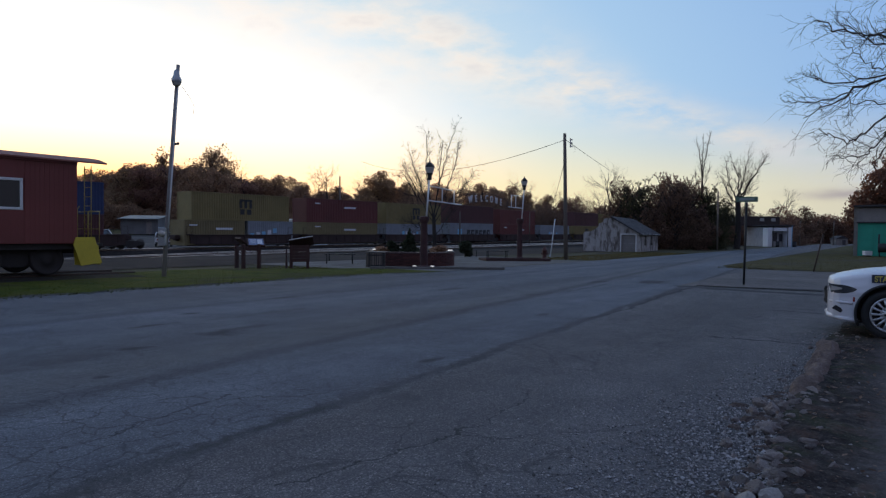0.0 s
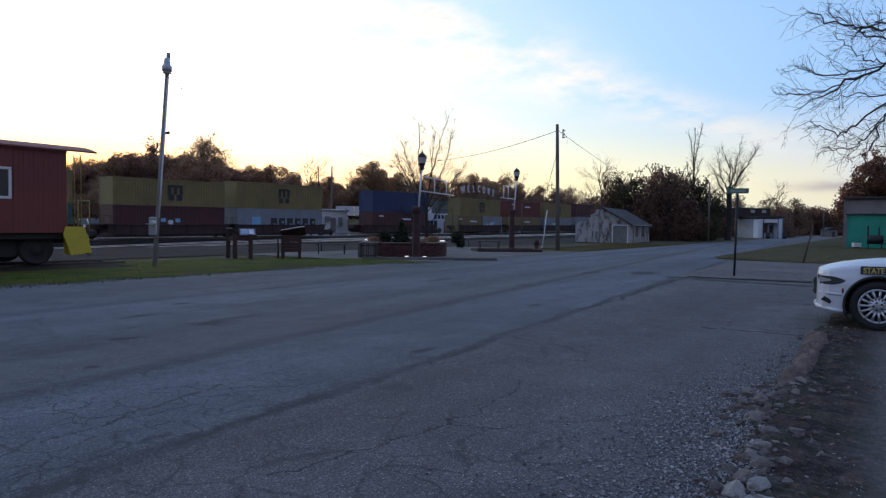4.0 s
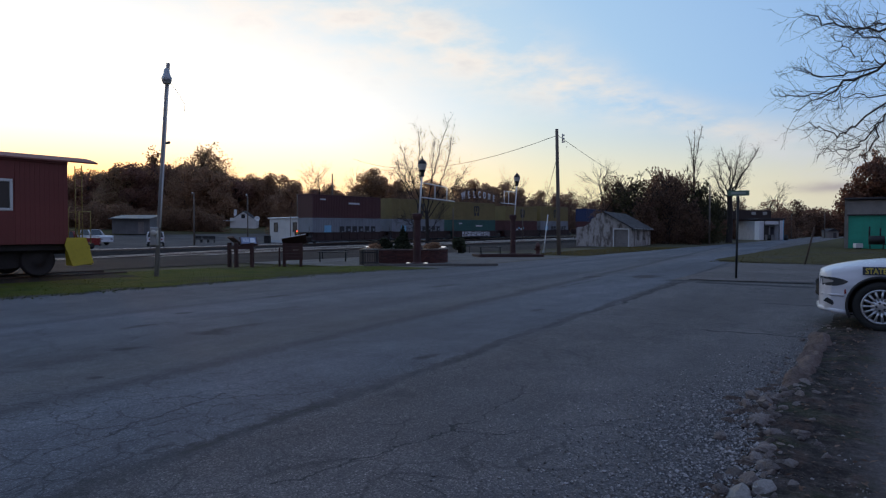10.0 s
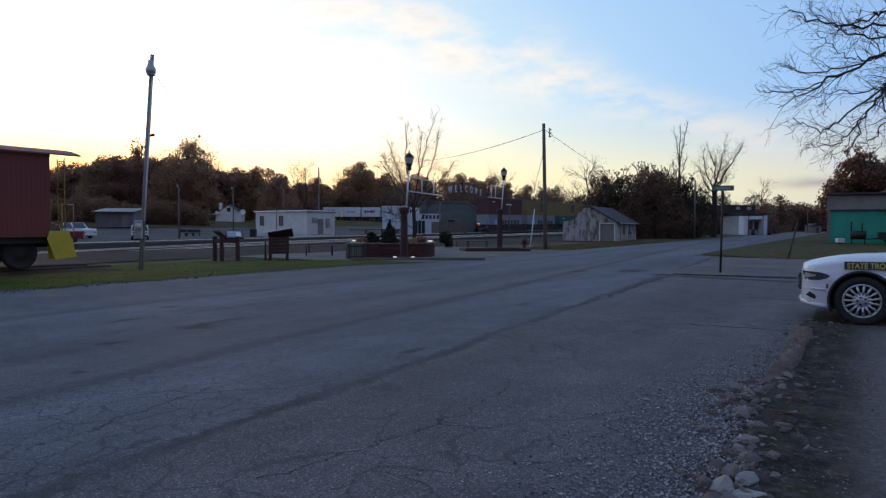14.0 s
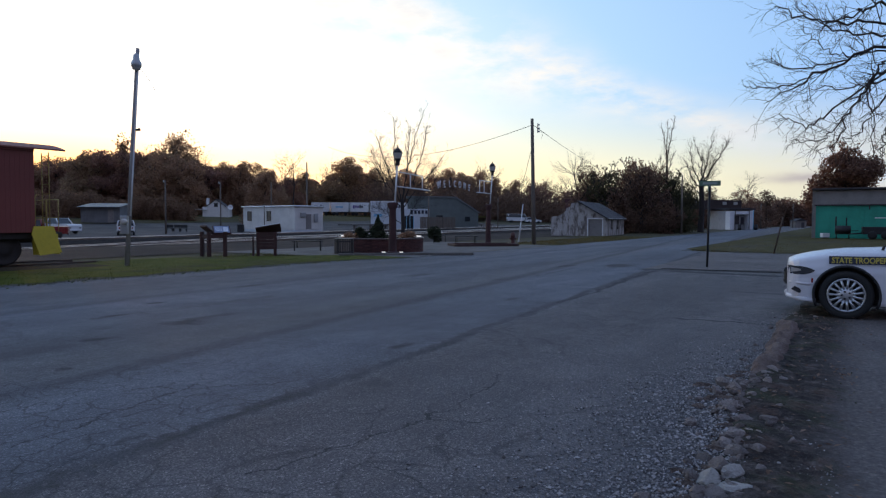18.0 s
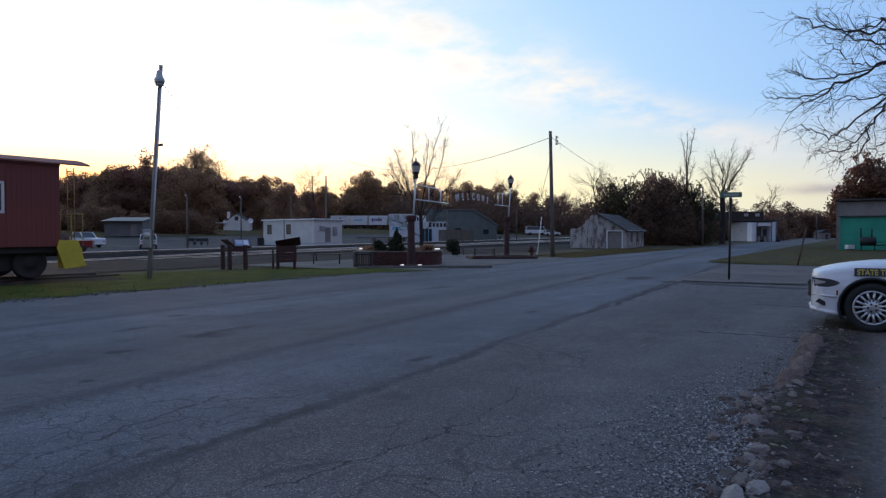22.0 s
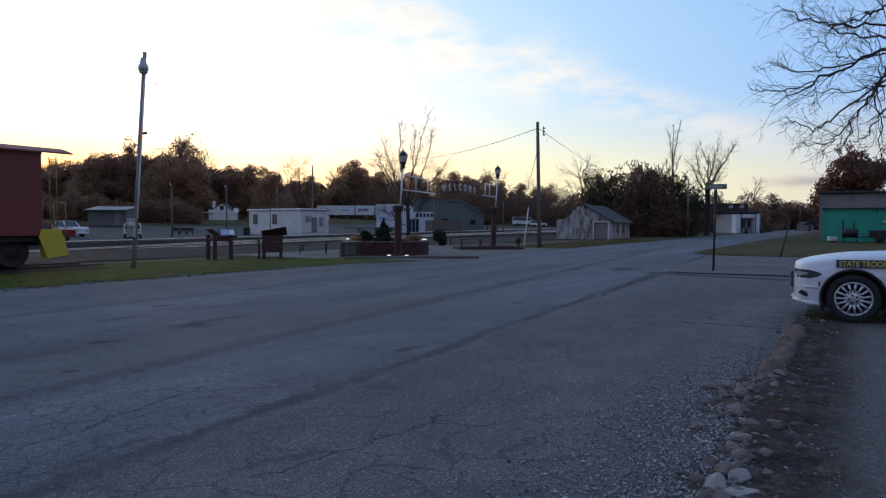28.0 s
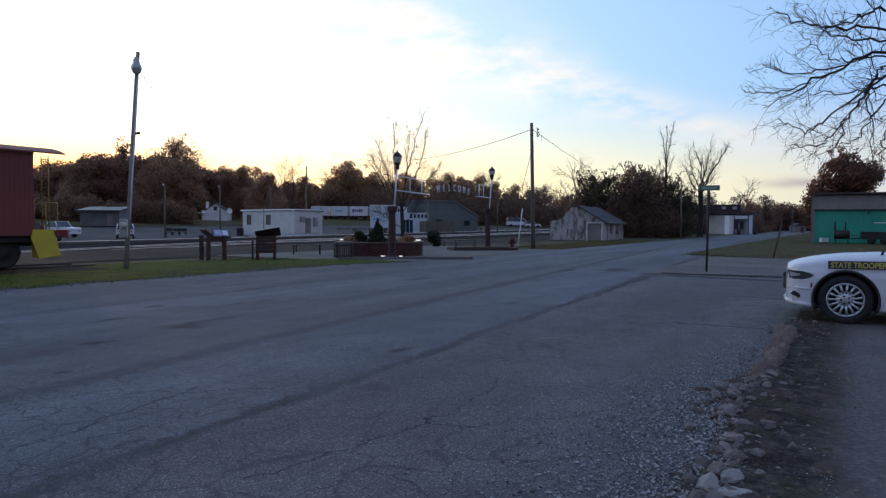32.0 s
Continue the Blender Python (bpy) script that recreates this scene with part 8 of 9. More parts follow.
def build_far_shed():
    ob = thing("small_shed", Matrix.Translation(on(0.530 * 150, 150)), "small grey shed before the far woods", "shed")
    part("wall", Shape().box((0, 0, 0.75), (2.4, 2.4, 1.5), 0.02), M["block_grey"], ob)
    part("roof", Shape().prism([(-1.4, 1.48), (1.4, 1.48), (0, 2.1)], 2.8, "y", -1.4), M["roof_dark"], ob)
    part("door", Shape().box((0.4, -1.22, 0.6), (0.7, 0.05, 1.2), 0.01), M["dim_glass"], ob, "dark doorway")


build_far_shed()


def seen(t, dist):
    return on(t * dist, dist)


def build_across():
    # mobile office
    a, b = Vector((-28.9, 96.0, 0)), Vector((-19.8, 88.4, 0))
    a.z = b.z = gz(-24, 91)
    rz = math.degrees(math.atan2(b.y - a.y, b.x - a.x))
    L = (b - a).length
    ob = thing("mobile_office", Matrix.Translation(a) @ pose(0, 0, 0, 0, 0, rz), "pale mobile office with a white roof by the railway", "building")
    part("skirting", Shape().box((L / 2, 2.4, 0.2), (L - 0.1, 4.7, 0.42)), M["blue_white"], ob, "pale skirting")
    n = int(L / 0.4)
    part("wall_shell", Shape().box((L / 2, 2.4, 1.95), (L, 4.8, 3.1), 0.02), M["siding"], ob)
    for k in range(n):
        part("siding_panel", Shape().box(((k + 0.5) * L / n, -0.01, 1.95), (L / n - 0.03, 0.03, 3.08), 0.008), M["siding"], ob)
    part("roof", Shape().box((L / 2, 2.4, 3.58), (L + 0.5, 5.3, 0.18), 0.04), M["roof_white"], ob, "white metal roof")
    for x in (1.6, 6.2):
        window(ob, x, 2.25, 0.9, 1.3, -0.03, frame_mat="black_metal")
    part("air_conditioner", Shape().box((L + 0.12, 1.3, 2.4), (0.3, 0.8, 0.6), 0.03), M["galv"], ob)
    part("meter_cabinet", Shape().box((L + 0.1, 3.5, 2.0), (0.25, 0.6, 1.2), 0.03), M["galv"], ob)
    part("end_door", Shape().box((L + 0.02, 2.3, 1.5), (0.06, 0.9, 2.0), 0.01), M["door_grey"], ob)
    # trailers parked on the bank
    for i in range(7):
        t = -0.198 + i * 0.029
        dist = 196
        p = seen(t, dist)
        tr = thing("semi_trailer", Matrix.Translation((p.x, p.y, 2.75)) @ pose(0, 0, 0, 0, 0, -2), "white box trailer parked in a row on the bank", "trailer", "parked box trailers")
        part("box", Shape().box((2.7, 0, 2.45), (5.1 if i % 2 else 5.3, 2.5, 2.75), 0.04), M["roof_white"], tr)
        part("chassis", Shape().box((2.7, 0, 0.95), (4.8, 1.0, 0.25), 0.02), M["black_metal"], tr)
        for x in (0.9, 1.9, 4.4):
            part("wheel", Shape().lathe([(0.1, -0.12), (0.5, -0.12), (0.52, 0), (0.5, 0.12), (0.1, 0.12)], 14), M["rubber"], tr, m=pose(x, -1.1, 0.5, 90, 0, 0))
        if i != 1:
            for k in range(5):
                part("logo_bar", Shape().box((1.1 + k * 0.62, -1.262, 2.55 + 0.1 * (k % 2)), (0.46, 0.02, 0.95 if k % 3 == 0 else 0.65)), M["purple"] if k < 3 else M["decal"], tr)
        else:
            part("logo_bar", Shape().box((2.6, -1.262, 2.5), (2.2, 0.02, 0.4)), M["mark_blue"], tr)
    # the trailers stand on a levelled pad
    s = Shape()
    p = seen(-0.10, 198)
    s.box((p.x, p.y + 3, 2.45), (64, 14, 0.6), 0.1)
    setting("trailer_pad", s, M["dry_grass"], "levelled grassy pad on the bank")
    # white store with the lettered front
    q = seen(-0.110, 112)
    st = thing("store", Matrix.Translation(q) @ pose(0, 0, 0, 0, 0, 6), "white flat-roofed store with a lettered fascia by the tracks", "building")
    part("main_block", Shape().box((2.1, 3, 2.3), (4.2, 6, 4.6), 0.03), M["blue_white"], st)
    part("wing", Shape().box((7.0, 3.4, 1.75), (5.8, 6, 3.5), 0.03), M["blue_white"], st)
    part("parapet", Shape().box((2.1, -0.02, 4.65), (4.4, 0.2, 0.25), 0.02), M["white"], st)
    part("store_front", Shape().box((6.3, 0.36, 1.15), (1.9, 0.08, 2.3)), M["glass"], st)
    for x in (5.4, 6.0, 6.6, 7.2):
        part("mullion", Shape().box((x, 0.30, 1.15), (0.08, 0.08, 2.3), 0.01), M["mark_blue"], st)
    for k in range(5):
        part("letter_bar", Shape().box((6.9 + k * 0.62, 0.35, 2.95), (0.40, 0.06, 0.75 if k == 0 else 0.6), 0.02), M["decal"], st)
    part("drapery_graffiti", Shape().box((1.2, -0.03, 2.4), (1.4, 0.02, 0.5)), M["mark_blue"], st)
    fn = thing("dark_fence", Matrix.Translation(seen(-0.035, 108)), "dark board fence beside the store", "fence")
    for k in range(22):
        part("board", Shape().box((k * 0.26, 0, 1.1), (0.24, 0.05, 2.2 + 0.04 * (k % 3)), 0.008), M["pole_wood"], fn)
    # grey sheet-metal hall
    r = seen(-0.032, 128)
    hall = thing("metal_hall", Matrix.Translation(r) @ pose(0, 0, 0, 0, 0, 4), "grey sheet-metal hall with a shallow gable roof", "building")
    part("wall_shell", Shape().prism([(-3.0, 0), (10.7, 0), (10.7, 2.9), (6.2, 5.75), (-2.7, 5.85)], 10, "y", 0.0), M["metal_grey"], hall)
    for k in range(33):
        x = -2.6 + k * 0.405
        top = 5.7 if x < 6.1 else 5.7 - (x - 6.1) * 0.63
        part("rib", Shape().box((x, -0.02, top / 2), (0.06, 0.05, top), 0.01), M["metal_grey"], hall)
    part("roof", Shape().prism([(-3.1, 5.85), (6.25, 5.78), (10.9, 2.85), (11.1, 2.95), (6.35, 6.0), (-3.1, 6.08)], 10.6, "y", -0.3), M["hall_roof"], hall)
    part("door", Shape().box((3.2, -0.04, 1.2), (1.2, 0.08, 2.4), 0.01), M["glass"], hall)
    part("window", Shape().box((8.6, -0.04, 1.7), (1.0, 0.08, 0.9), 0.01), M["glass"], hall)
    # loading dock along the far side
    d = thing("loading_dock", Matrix.Translation(tp(84, -70, gz(*tp(84, -70).xy))) @ pose(0, 0, 0, 0, 0, 90 - RAIL_DEG), "low grey concrete loading dock along the railway", "dock")
    part("deck", Shape().box((18, 0, 0.85), (46, 3.0, 0.2), 0.02), M["concrete"], d)
    for k in range(12):
        part("pier", Shape().box((-4 + k * 4, -1.2, 0.4), (0.4, 0.4, 0.8), 0.02), M["block_grey"], d)
    # blue-grey hut on the left
    h = thing("hut", Matrix.Translation(seen(-0.545, 108)) @ pose(0, 0, 0, 0, 0, 8), "low blue-grey hut with a dull tin roof", "hut")
    part("wall_shell", Shape().prism([(0, 0), (5, 0), (5, 3.1), (0, 2.5)], 6.0, "x", 0.0), M["hut_grey"], h)
    part("roof", Shape().box((3.0, 2.4, 2.62), (6.6, 5.8, 0.12), 0.02), M["hall_roof"], h, "dull tin roof", pose(0, 0, -0.03, 6.8, 0, 0))
    part("door", Shape().box((4.6, -0.03, 1.0), (0.9, 0.06, 2.0), 0.01), M["block_grey"], h)
    for k in range(12):
        part("rib", Shape().box((0.25 + k * 0.5, -0.02, 1.25), (0.05, 0.04, 2.5), 0.005), M["hut_grey"], h)
    # white house with a dish
    h = thing("white_house", Matrix.Translation(seen(-0.358, 150)) @ pose(0, 0, -0.9, 0, 0, 10), "small white gabled house with a satellite dish", "house")
    part("wall_shell", Shape().box((2.2, 3, 1.6), (5.6, 6, 3.2), 0.02), M["siding"], h, "pale boarded wall")
    part("gable", Shape().prism([(0.2, 3.2), (4.4, 3.2), (2.3, 4.7)], 5.9, "y", 0.05), M["white"], h)
    for sg in (-1, 1):
        part("roof", Shape().box((0, 0, 0), (2.9, 6.5, 0.1), 0.02), M["roof_dark"], h, "", pose(2.3 + sg * 1.15, 3, 3.98, 0, sg * 36, 0))
    part("porch_roof", Shape().box((-1.3, 0.5, 2.6), (3.4, 2.4, 0.12), 0.02), M["roof_white"], h)
    part("window", Shape().box((2.3, -0.03, 3.6), (0.8, 0.06, 0.9), 0.01), M["glass"], h)
    part("dish", Shape().lathe([(0.02, 0.0), (0.45, 0.1), (0.62, 0.24), (0.60, 0.26), (0.4, 0.13), (0.02, 0.03)], 18), M["white"], h, "white satellite dish", pose(5.4, -0.3, 3.0, 70, 0, 20))
    part("dish_arm", Shape().tube([(5.0, 0, 2.6), (5.4, -0.1, 3.0)], 0.04, 6), M["galv"], h)
    part("chimney", Shape().box((0.1, 3, 4.4), (0.6, 0.6, 1.6), 0.02), M["white"], h)


build_across()


# ---- parked vehicles across the railway ----
def wheel_simple(parent, x, y, r):
    w = part("wheel", Shape().lathe([(r * 0.5, -0.1), (r, -0.09), (r, 0.09), (r * 0.5, 0.1)], 18), M["rubber"], parent, m=pose(x, y, r, 90, 0, 0))
    part("rim", Shape().lathe([(0.03, -0.08), (r * 0.6, -0.08), (r * 0.6, 0.08), (0.03, 0.08)], 14), M["galv"], w)


def car_small(m, color, label, outline, cabin, width, wheels, r, category="car"):
    """outline and cabin: side profiles in (x, z)."""
    ob = thing("parked_" + category.replace(" ", "_"), m, label, category)
    b = Shape().prism(outline, width, "y", -width / 2)
    part("body", b, M[color], ob)
    c = Shape()
    n = len(cabin)
    c.add([(x, y * (0.98 if z < cabin[0][1] + 0.1 else 0.82), z) for y in (-width / 2, width / 2) for x, z in cabin], [tuple(range(n)), tuple(range(2 * n - 1, n - 1, -1))] + [((i + 1) % n, i, n + i, n + (i + 1) % n) for i in range(n)])
    part("cabin_glass", c, M["glass"], ob, "dark cabin glass")
    zt = max(z for _, z in cabin)
    tops = [x for x, z in cabin if z > zt - 0.1]
    part("roof", Shape().box(((min(tops) + max(tops)) / 2, 0, zt + 0.01), (max(tops) - min(tops) + 0.1, width * 0.84, 0.06), 0.02), M[color], ob)
    for sx in (min(tops), max(tops)):
        for sy in (-1, 1):
            x0 = min((x for x, z in cabin if z < zt - 0.1), key=lambda q: abs(q - sx))
            part("pillar", Shape().tube([(x0, sy * width * 0.49, cabin[0][1]), (sx, sy * width * 0.415, zt)], 0.075, 6), M[color], ob)
    for x in wheels:
        for sy in (-1, 1):
            wheel_simple(ob, x, sy * (width / 2 - 0.08), r)
    front, rear = max(x for x, z in outline), min(x for x, z in outline)
    for sy in (-0.36, 0.36):
        part("headlamp", Shape().box((front - 0.01, sy * width, 0.72), (0.06, 0.3, 0.16), 0.02), M["lens_clear"], ob)
        part("tail_lamp", Shape().box((rear + 0.01, sy * width, 0.85), (0.06, 0.12, 0.2), 0.02), M["red_lens"], ob)
    part("bumper", Shape().box((front, 0, 0.45), (0.12, width * 0.95, 0.2), 0.04), M[color], ob)
    part("bumper", Shape().box((rear, 0, 0.48), (0.12, width * 0.95, 0.2), 0.04), M["car_black"], ob)
    return ob


SUV = [(-2.3, 0.4), (2.3, 0.4), (2.32, 0.8), (2.2, 1.0), (1.0, 1.08), (-2.3, 1.1)]
SUV_CAB = [(-2.2, 1.08), (0.95, 1.08), (0.35, 1.68), (-2.0, 1.70)]
PICK = [(-2.8, 0.5), (2.8, 0.5), (2.82, 1.0), (2.65, 1.15), (1.3, 1.2), (-2.8, 1.2)]
PICK_CAB = [(-0.6, 1.2), (1.25, 1.2), (0.75, 1.82), (-0.45, 1.85)]
car_small(Matrix.Translation(seen(-0.612, 66)) @ pose(0, 0, 0, 0, 0, 205), "car_red", "dark red pickup truck parked on the gravel lot", PICK, PICK_CAB, 1.95, (-1.8, 1.75), 0.38, "pickup truck")
car_small(Matrix.Translation(seen(-0.580, 80)) @ pose(0, 0, 0, 0, 0, -20), "car_pale", "white pickup truck parked on the gravel lot", PICK, PICK_CAB, 1.95, (-1.8, 1.75), 0.40, "pickup truck")
car_small(Matrix.Translation(seen(-0.4775, 78)) @ pose(0, 0, 0, 0, 0, 115.5), "car_pale", "white hatchback parked facing the railway", SUV, SUV_CAB, 1.85, (-1.45, 1.45), 0.36)
car_small(Matrix.Translation(seen(0.110, 200)) @ pose(0, 0, 0, 0, 0, 5), "car_pale", "white van parked beyond the railway", [(-3.2, 0.5), (3.2, 0.5), (3.3, 1.2), (2.6, 1.5), (-3.2, 1.6)], [(-3.1, 1.58), (2.5, 1.5), (1.9, 2.55), (-3.0, 2.6)], 2.1, (-2.0, 2.0), 0.42, "van")
car_small(Matrix.Translation(seen(0.133, 195)) @ pose(0, 0, 0, 0, 0, 8), "car_pale", "pale car parked beyond the railway", SUV, SUV_CAB, 1.85, (-1.45, 1.45), 0.36)


def lot_bits():
    for t in (-0.412, -0.401, -0.391):
        p = seen(t, 92)
        ob = thing("picnic_bench", Matrix.Translation(p), "dark small bench on the gravel lot", "bench", "lot benches")
        part("seat", Shape().box((0, 0, 0.45), (0.9, 0.4, 0.06), 0.01), M["black_metal"], ob)
        part("back", Shape().box((0, 0.2, 0.75), (0.9, 0.05, 0.4), 0.01), M["black_metal"], ob)
        for x in (-0.4, 0.4):
            part("leg", Shape().box((x, 0, 0.22), (0.06, 0.4, 0.44), 0.01), M["black_metal"], ob)
    p = seen(-0.305, 92)
    mb = thing("dark_bin", Matrix.Translation(p), "dark bin beside the mobile office", "bin")
    part("body", Shape().box((0, 0, 0.5), (0.8, 0.7, 1.0), 0.05), M["black_metal"], mb)
    part("lid", Shape().box((0, 0, 1.03), (0.85, 0.75, 0.08), 0.02), M["black_metal"], mb)


lot_bits()


# ---- single trees ----
def limb(ob, rnd, pts, r0, twigs, reach, lift=0.0, tip_r=0.007, label="twiggy limb", wobble=0.10, mat="bark", start=0.25):
    """One limb through a few points, with crooked twigs along it."""
    pts = [Vector(p) for p in pts]
    run, n = [], 8
    ext = [pts[0] * 2 - pts[1]] + pts + [pts[-1] * 2 - pts[-2]]
    for k in range(1, len(ext) - 2):
        p0, p1, p2, p3 = ext[k - 1:k + 3]
        for i in range(n):
            t = i / n
            run.append(0.5 * (2 * p1 + (p2 - p0) * t + (2 * p0 - 5 * p1 + 4 * p2 - p3) * t * t + (3 * p1 - p0 - 3 * p2 + p3) * t ** 3))
    run.append(pts[-1])
    m = len(run) - 1
    for i in range(1, m):
        run[i] = run[i] + Vector((rnd.uniform(-1, 1), rnd.uniform(-1, 1), rnd.uniform(-1, 1))) * wobble * (0.4 + 0.6 * i / m)
    rad = [r0 * 0.5 * (1 - i / m) ** 0.8 + tip_r for i in range(m + 1)]
    s = Shape()
    s.tube(run, rad, 7, caps=False)
    for k in range(twigs):
        f = start + (0.99 - start) * (k + rnd.random()) / twigs
        i = min(m - 1, int(f * m))
        base = run[i].lerp(run[i + 1], f * m - i)
        axis = (run[i + 1] - run[i]).normalized()
        side = axis.orthogonal().normalized()
        side.rotate(Matrix.Rotation(rnd.uniform(0, 6.283), 3, axis))
        d = axis * rnd.uniform(0.5, 0.9) + (side + Vector((0, 0, lift))).normalized() * 0.75
        grow(s, rnd, base, d, reach * rnd.uniform(0.35, 1.15) * (1.2 - 0.5 * f), min(tip_r * 2.2, max(tip_r, rad[i] * 0.42)), 2, 4, (0, 0, 0.7, 0.65), (0, 0, lift * 0.08, lift * 0.05, 0), (0, 0, 3, 1), (7, 6, 4, 3, 3), 0.2)
    part("limb", s, M[mat], ob, label)


def overhanging_tree(m, label, seed):
    """A big bare tree with long arching limbs that hang towards the drive."""
    rnd = random.Random(seed)
    ob = thing("tree", m, label, "tree")
    t = Shape()
    t.tube([(0, 0, -0.2), (0, 0, 0.2), (0.05, 0.1, 2.2), (-0.05, 0.1, 5.0), (0.1, 0, 8.5), (0.3, 0.2, 12)], [0.5, 0.36, 0.31, 0.25, 0.15, 0.03], 12)
    part("trunk", t, M["bark"], ob)
    hang = "drooping twiggy limb"
    # two stout limbs, the lower one bending down over the bonnet
    limb(ob, rnd, ((0, 0, 5.3), (-3.3, -1.4, 5.92), (-5.2, -1.8, 5.26), (-7.0, -2.2, 4.31)), 0.095, 24, 1.15, 0.15, label=hang, start=0.35)
    limb(ob, rnd, ((0, 0, 4.8), (-3.17, -1.2, 5.36), (-4.24, -1.6, 4.64), (-5.22, -2.0, 3.27)), 0.105, 24, 1.1, -0.35, label=hang, start=0.4)
    # side limbs off them
    limb(ob, rnd, ((-4.6, -1.65, 5.52), (-6.24, -2.4, 5.13), (-7.31, -2.8, 5.22)), 0.032, 13, 0.7, 0.2, label=hang, wobble=0.07)
    limb(ob, rnd, ((-5.69, -1.9, 5.0), (-6.69, -1.8, 4.74), (-7.2, -1.6, 4.88)), 0.022, 9, 0.5, 0.1, label=hang, wobble=0.06)
    limb(ob, rnd, ((-3.6, -1.35, 5.2), (-5.55, -2.2, 3.98), (-6.1, -2.4, 3.72), (-6.81, -2.6, 4.02)), 0.038, 18, 0.8, -0.1, label=hang, wobble=0.08)
    limb(ob, rnd, ((-4.72, -1.75, 4.14), (-5.17, -1.5, 3.53), (-5.95, -1.4, 3.5)), 0.026, 14, 0.7, -0.2, label=hang, wobble=0.07)
    limb(ob, rnd, ((-2.2, -0.9, 5.7), (-3.57, -1.8, 5.6), (-4.53, -2.4, 4.82), (-4.66, -2.8, 2.89)), 0.05, 20, 0.9, -0.6, label=hang)
    limb(ob, rnd, ((-2.4, -0.8, 5.2), (-3.02, -1.0, 4.97), (-3.89, -1.3, 3.97), (-4.78, -1.6, 3.36)), 0.045, 18, 0.9, -0.4, label=hang)
    limb(ob, rnd, ((-2.6, -1.0, 5.1), (-3.73, -2.1, 4.3), (-4.35, -2.6, 3.38), (-4.43, -2.8, 3.0)), 0.035, 14, 0.8, -0.5, label=hang)
    # the upper tier
    limb(ob, rnd, ((0, 0, 6.4), (-3.46, -1.6, 6.42), (-5.72, -2.4, 6.23), (-7.2, -3.0, 6.4)), 0.07, 22, 1.0, 0.1, label=hang, start=0.4)
    limb(ob, rnd, ((-3.0, -1.3, 5.9), (-3.9, -1.0, 5.8), (-4.6, -0.8, 5.9), (-5.3, -0.6, 6.6)), 0.04, 16, 0.8, 0.35, label=hang)
    limb(ob, rnd, ((0, 0, 7.0), (-3.8, -2.1, 6.73), (-5.03, -2.6, 6.37), (-6.17, -3.0, 5.8)), 0.07, 22, 1.0, -0.1, label=hang, start=0.4)
    limb(ob, rnd, ((0, 0, 6.2), (-2.8, -0.6, 6.39), (-3.83, -0.1, 6.6), (-5.0, 0.4, 7.45)), 0.07, 18, 1.1, 0.2, label=hang, start=0.4)
    limb(ob, rnd, ((0, 0, 5.0), (-2.76, -0.6, 5.2), (-3.6, -0.1, 5.15), (-4.9, 0.4, 5.1)), 0.06, 18, 1.0, 0.0, label=hang, start=0.4)
    limb(ob, rnd, ((0, 0, 7.5), (-3.0, -2.0, 7.6), (-5.6, -2.6, 7.1)), 0.07, 18, 1.1, 0.0, label=hang)
    limb(ob, rnd, ((0, 0, 6.5), (1.8, -1.6, 7.2), (3.8, -3.0, 6.4)), 0.09, 16, 1.3, -0.2, label=hang)
    limb(ob, rnd, ((0, 0, 7.5), (1.0, 2.2, 8.4), (2.0, 4.6, 8.2)), 0.09, 16, 1.3, 0.0, label=hang)
    limb(ob, rnd, ((0, 0, 8.0), (2.2, 1.0, 9.2), (4.6, 2.0, 9.0)), 0.08, 16, 1.3, 0.0, label=hang)
    return ob


def forked_tree(m, label, seed, trunk, ways, twigs, reach, tip_r, wobble, start=0.15):
    """A trunk (height, radius) that forks into limbs: (start height, via, tip, radius) each."""
    rnd = random.Random(seed)
    ob = thing("tree", m, label, "tree")
    h, r = trunk
    part("trunk", Shape().tube([(0, 0, -0.3), (0, 0, 0.2), (0.02 * h, 0, h * 0.5), (0, 0, h), (0.02, 0, h * 1.1)], [r * 1.5, r * 1.1, r * 0.95, r * 0.85, r * 0.5], 10), M["bark"], ob)
    for z0, via, tip, r0 in ways:
        limb(ob, rnd, ((0, 0, z0), via, tip), r0, twigs, reach, 0.5, tip_r, "bare twiggy limb", wobble, start=start)
    return ob


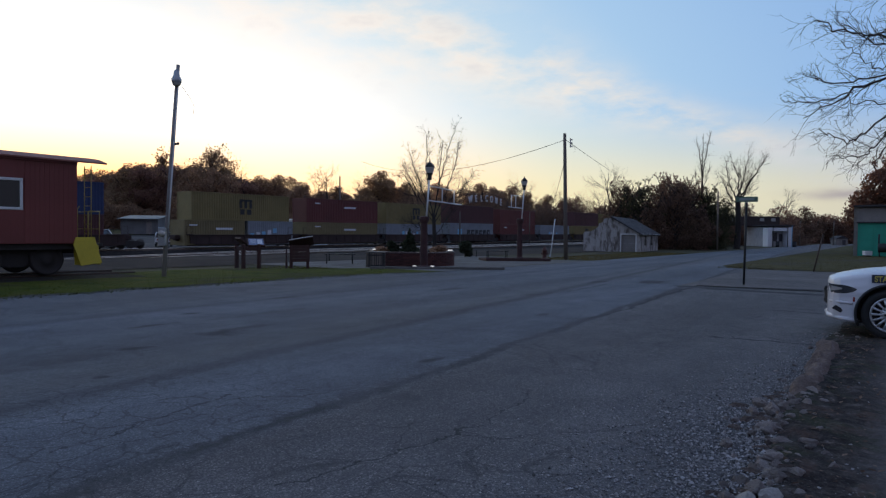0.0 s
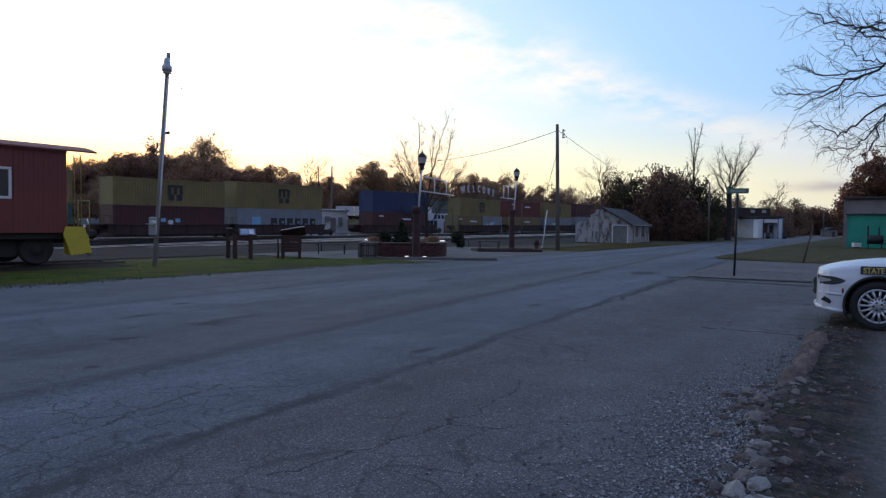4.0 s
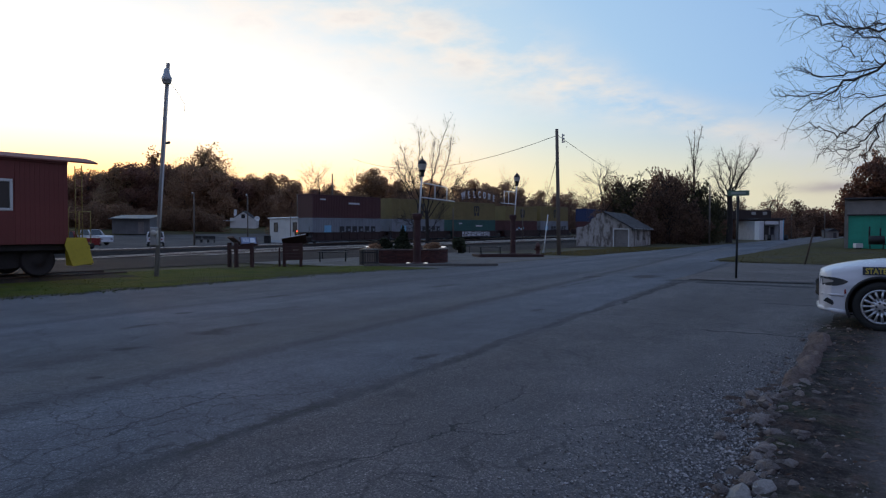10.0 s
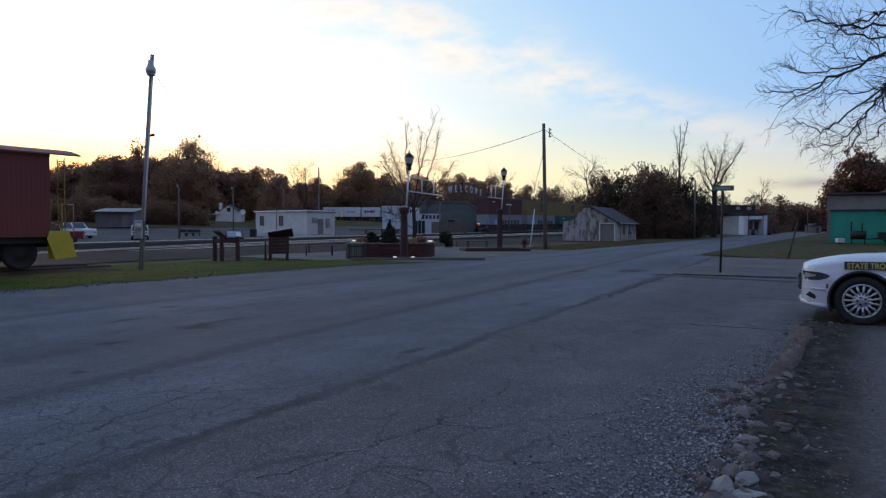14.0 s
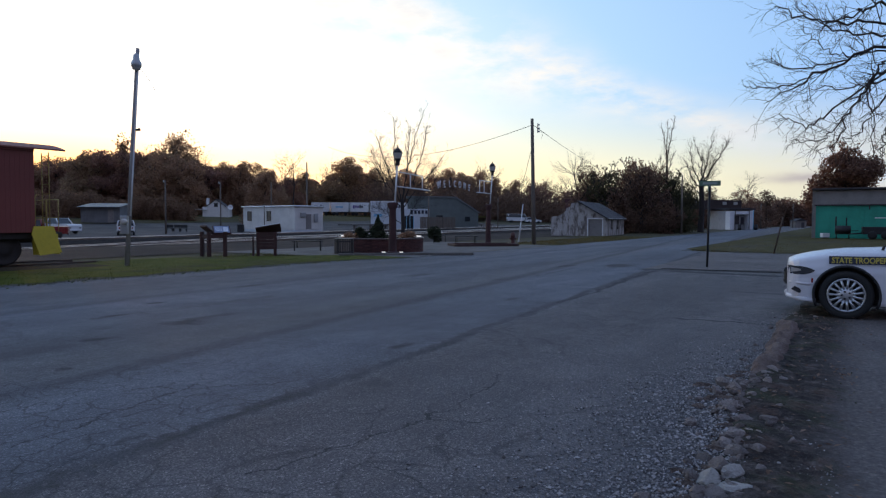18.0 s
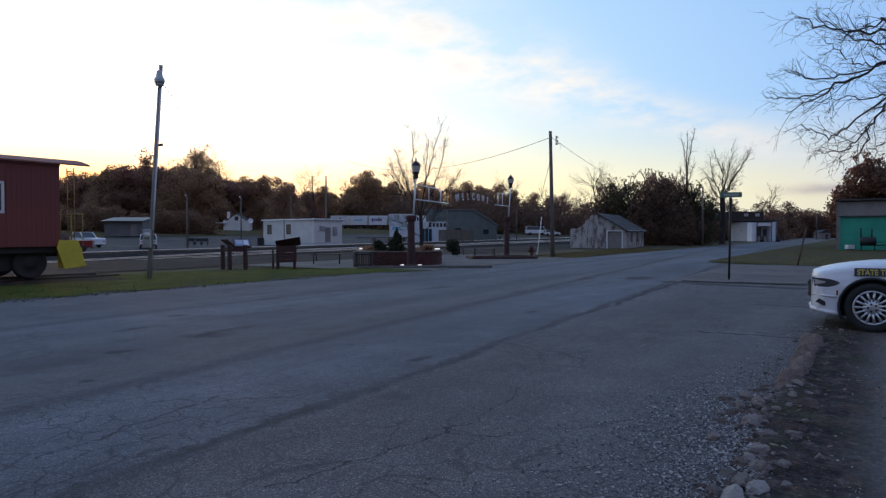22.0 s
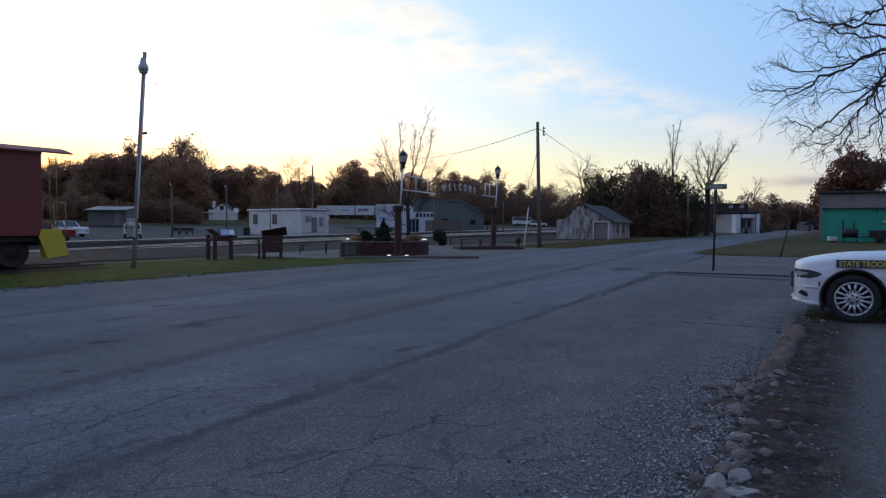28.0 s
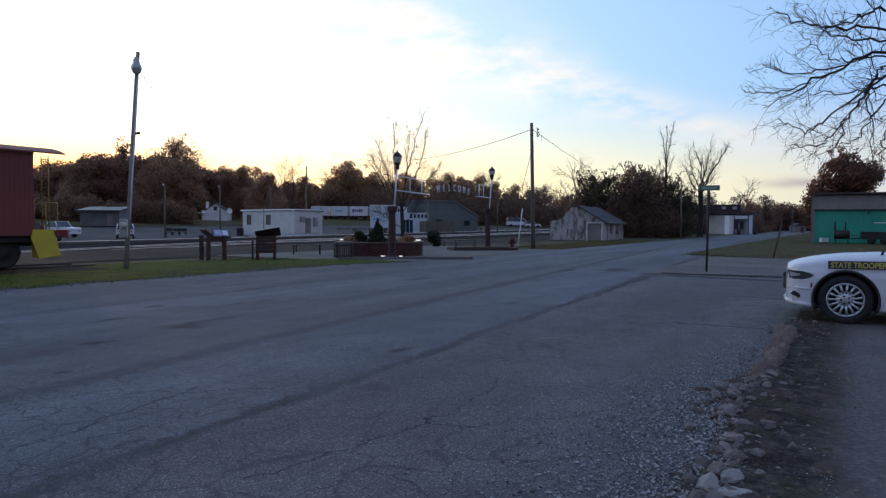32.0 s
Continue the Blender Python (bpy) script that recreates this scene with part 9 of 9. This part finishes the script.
def build_single_trees():
    # the big tree whose drooping twigs hang over the parked car
    overhanging_tree(pose(14.78, 18.6, 0), "large bare tree with drooping twiggy limbs over the drive", 42)
    forked_tree(pose(-2.1, 33.4, 0), "small bare tree forking behind the brick planter", 31, (2.3, 0.10),
                ((2.2, (-0.35, 0.1, 4.2), (-0.45, 0.2, 6.6), 0.050), (2.1, (-0.7, -0.3, 3.9), (-1.3, -0.4, 5.6), 0.040), (1.9, (-0.9, 0.3, 3.6), (-1.6, 0.5, 5.0), 0.032), (2.3, (0.35, 0.1, 4.4), (1.05, 0.0, 6.9), 0.055),
                 (2.3, (0.2, 0.4, 4.3), (0.4, 0.7, 6.2), 0.040), (2.2, (0.75, -0.3, 4.0), (1.3, -0.5, 6.1), 0.042), (2.0, (1.0, 0.2, 3.4), (2.0, 0.4, 4.6), 0.034), (1.3, (0.5, -0.4, 1.9), (0.95, -0.6, 2.7), 0.028), (1.25, (-0.6, -0.5, 1.7), (-1.25, -0.8, 2.1), 0.026)), 30, 0.78, 0.008, 0.07, 0.38)
    forked_tree(Matrix.Translation(on(0.332 * 86, 86)) @ Matrix.Scale(1.09, 4), "tall thin bare tree behind the shed", 9, (7.2, 0.16),
                ((6.9, (-0.1, 0.1, 9.6), (-0.75, 0.0, 12.4), 0.08), (7.1, (0.25, 0.1, 10.0), (0.95, 0.0, 13.6), 0.10), (7.2, (0.05, 0.3, 10.2), (0.2, 0.4, 13.0), 0.08), (5.8, (0.3, 0.0, 7.6), (0.85, 0.1, 9.4), 0.05), (5.3, (-0.35, 0.0, 7.0), (-0.85, 0.0, 8.9), 0.05), (4.2, (0.3, 0.2, 5.6), (0.7, 0.2, 7.0), 0.06)), 22, 1.0, 0.02, 0.10)
    forked_tree(Matrix.Translation(on(0.384 * 88, 88)), "broad bare tree beside the road", 23, (6.4, 0.36),
                ((6.2, (2.0, 0.0, 9.4), (3.7, 0.0, 12.3), 0.22), (5.8, (1.3, 0.3, 8.1), (2.3, 0.5, 10.8), 0.14), (6.4, (0.1, 0.5, 9.2), (-0.9, 0.6, 12.1), 0.17), (6.4, (0.7, -0.4, 9.6), (1.0, -0.6, 12.5), 0.17), (6.0, (-1.0, 0.2, 8.6), (-1.5, 0.2, 11.3), 0.16),
                 (5.5, (-1.3, -0.3, 7.0), (-2.3, -0.4, 9.3), 0.13), (4.9, (-1.2, 0.3, 6.0), (-2.4, 0.3, 6.9), 0.10), (5.2, (1.0, 0.3, 6.9), (1.9, 0.4, 8.0), 0.10)), 30, 1.9, 0.014, 0.2)
    bare_tree("tree", Matrix.Translation(on(0.450 * 190, 190)), 12.0, 0.25, 17, "bare tree far down the road", (9, 6, 5, 2), 3, (0.65, 0.6, 0.6, 0.6), (0.04, 0.04, 0.0, 0, 0), "bark_far", 0.3)
    bare_tree("tree", Matrix.Translation(on(0.202 * 130, 130)), 12.0, 0.2, 18, "thin bare tree behind the shed", (9, 6, 5, 2), 3, (0.6, 0.6, 0.6, 0.6), (0.04, 0.04, 0.0, 0, 0), "bark_far", 0.3)
    leafy_tree(Matrix.Translation(on(0.597 * 78, 78)), 9.7, 9.6, 33, "leaf_russet", "russet-leaved tree behind the green building", 38000, 0.15, 0.1, shoots=30)
    # reddish low wood behind the white building by the road
    rw = random.Random(77)
    pr = [leafy_tree(Matrix.Translation(on(0.36 * 128, 128)), 6.2, 7.5, 500, "leaf_russet", "low reddish-brown autumn wood behind the roadside store", 5200, 0.14, 0.0), leafy_tree(Matrix.Translation(on(0.43 * 130, 130)), 6.2, 7.5, 501, "leaf_thicket", "low brown autumn wood behind the roadside store", 5200, 0.14, 0.0)]
    for i in range(30):
        t = 0.345 + 0.30 * (i + rw.random()) / 30
        dist = rw.uniform(122, 136) + 70 * smooth01((t - 0.455) / 0.03)
        ob = copy_thing(pr[i % 2], Matrix.Translation(on(t * dist, dist, -0.1)) @ pose(0, 0, 0, 0, 0, rw.uniform(0, 360)))
        k = rw.uniform(0.72, 0.90) * dist / 128
        ob.scale = (k * 1.2, k * 1.2, k)
        ob["group"] = "wood behind the roadside store"
    # the thicket behind the shed
    rnd = random.Random(8)
    for i, (t, dist, top) in enumerate(((0.215, 84, 0.075), (0.245, 82, 0.078), (0.272, 84, 0.083), (0.295, 80, 0.088), (0.318, 84, 0.078), (0.342, 82, 0.066), (0.232, 92, 0.07), (0.283, 94, 0.085), (0.306, 95, 0.08), (0.36, 90, 0.05), (0.262, 76, 0.05), (0.33, 76, 0.045))):
        x, y = t * dist, dist
        h = 1.45 + top * dist
        leafy_tree(Matrix.Translation(on(x, y, -0.1)) @ pose(0, 0, 0, 0, 0, i * 47), h, h * 0.75, 300 + i, ("leaf_thicket", "leaf_dusk_green", "leaf_thicket", "leaf_thicket")[i % 4], "dark brown thicket tree behind the shed", 6500, 0.115, 0.03, shoots=40)
    # woods along the railway, to the right, in front of which the road runs out
    protos = [leafy_tree(Matrix.Translation(on(60 + i * 9, 150 + i * 6)), 9, 8, 400 + i, ("leaf_thicket", "leaf_russet", "leaf_thicket")[i], "low brown wood edge along the railway", 4500, 0.17, 0.05) for i in range(3)]
    for i in range(44):
        u = 150 + i * 9 + rnd.uniform(-3, 3)
        p = tp(u, -47 + rnd.uniform(-5, 3))
        ob = copy_thing(protos[i % 3], Matrix.Translation((p.x, p.y, gz(p.x, p.y) - 0.1)) @ pose(0, 0, 0, 0, 0, rnd.uniform(0, 360)))
        k = rnd.uniform(0.58, 0.76) * (1.0 + 0.0012 * (u - 150))
        ob.scale = (k * 1.2, k * 1.2, k)
        ob["group"] = "wood edge along the railway"


build_single_trees()


motions()
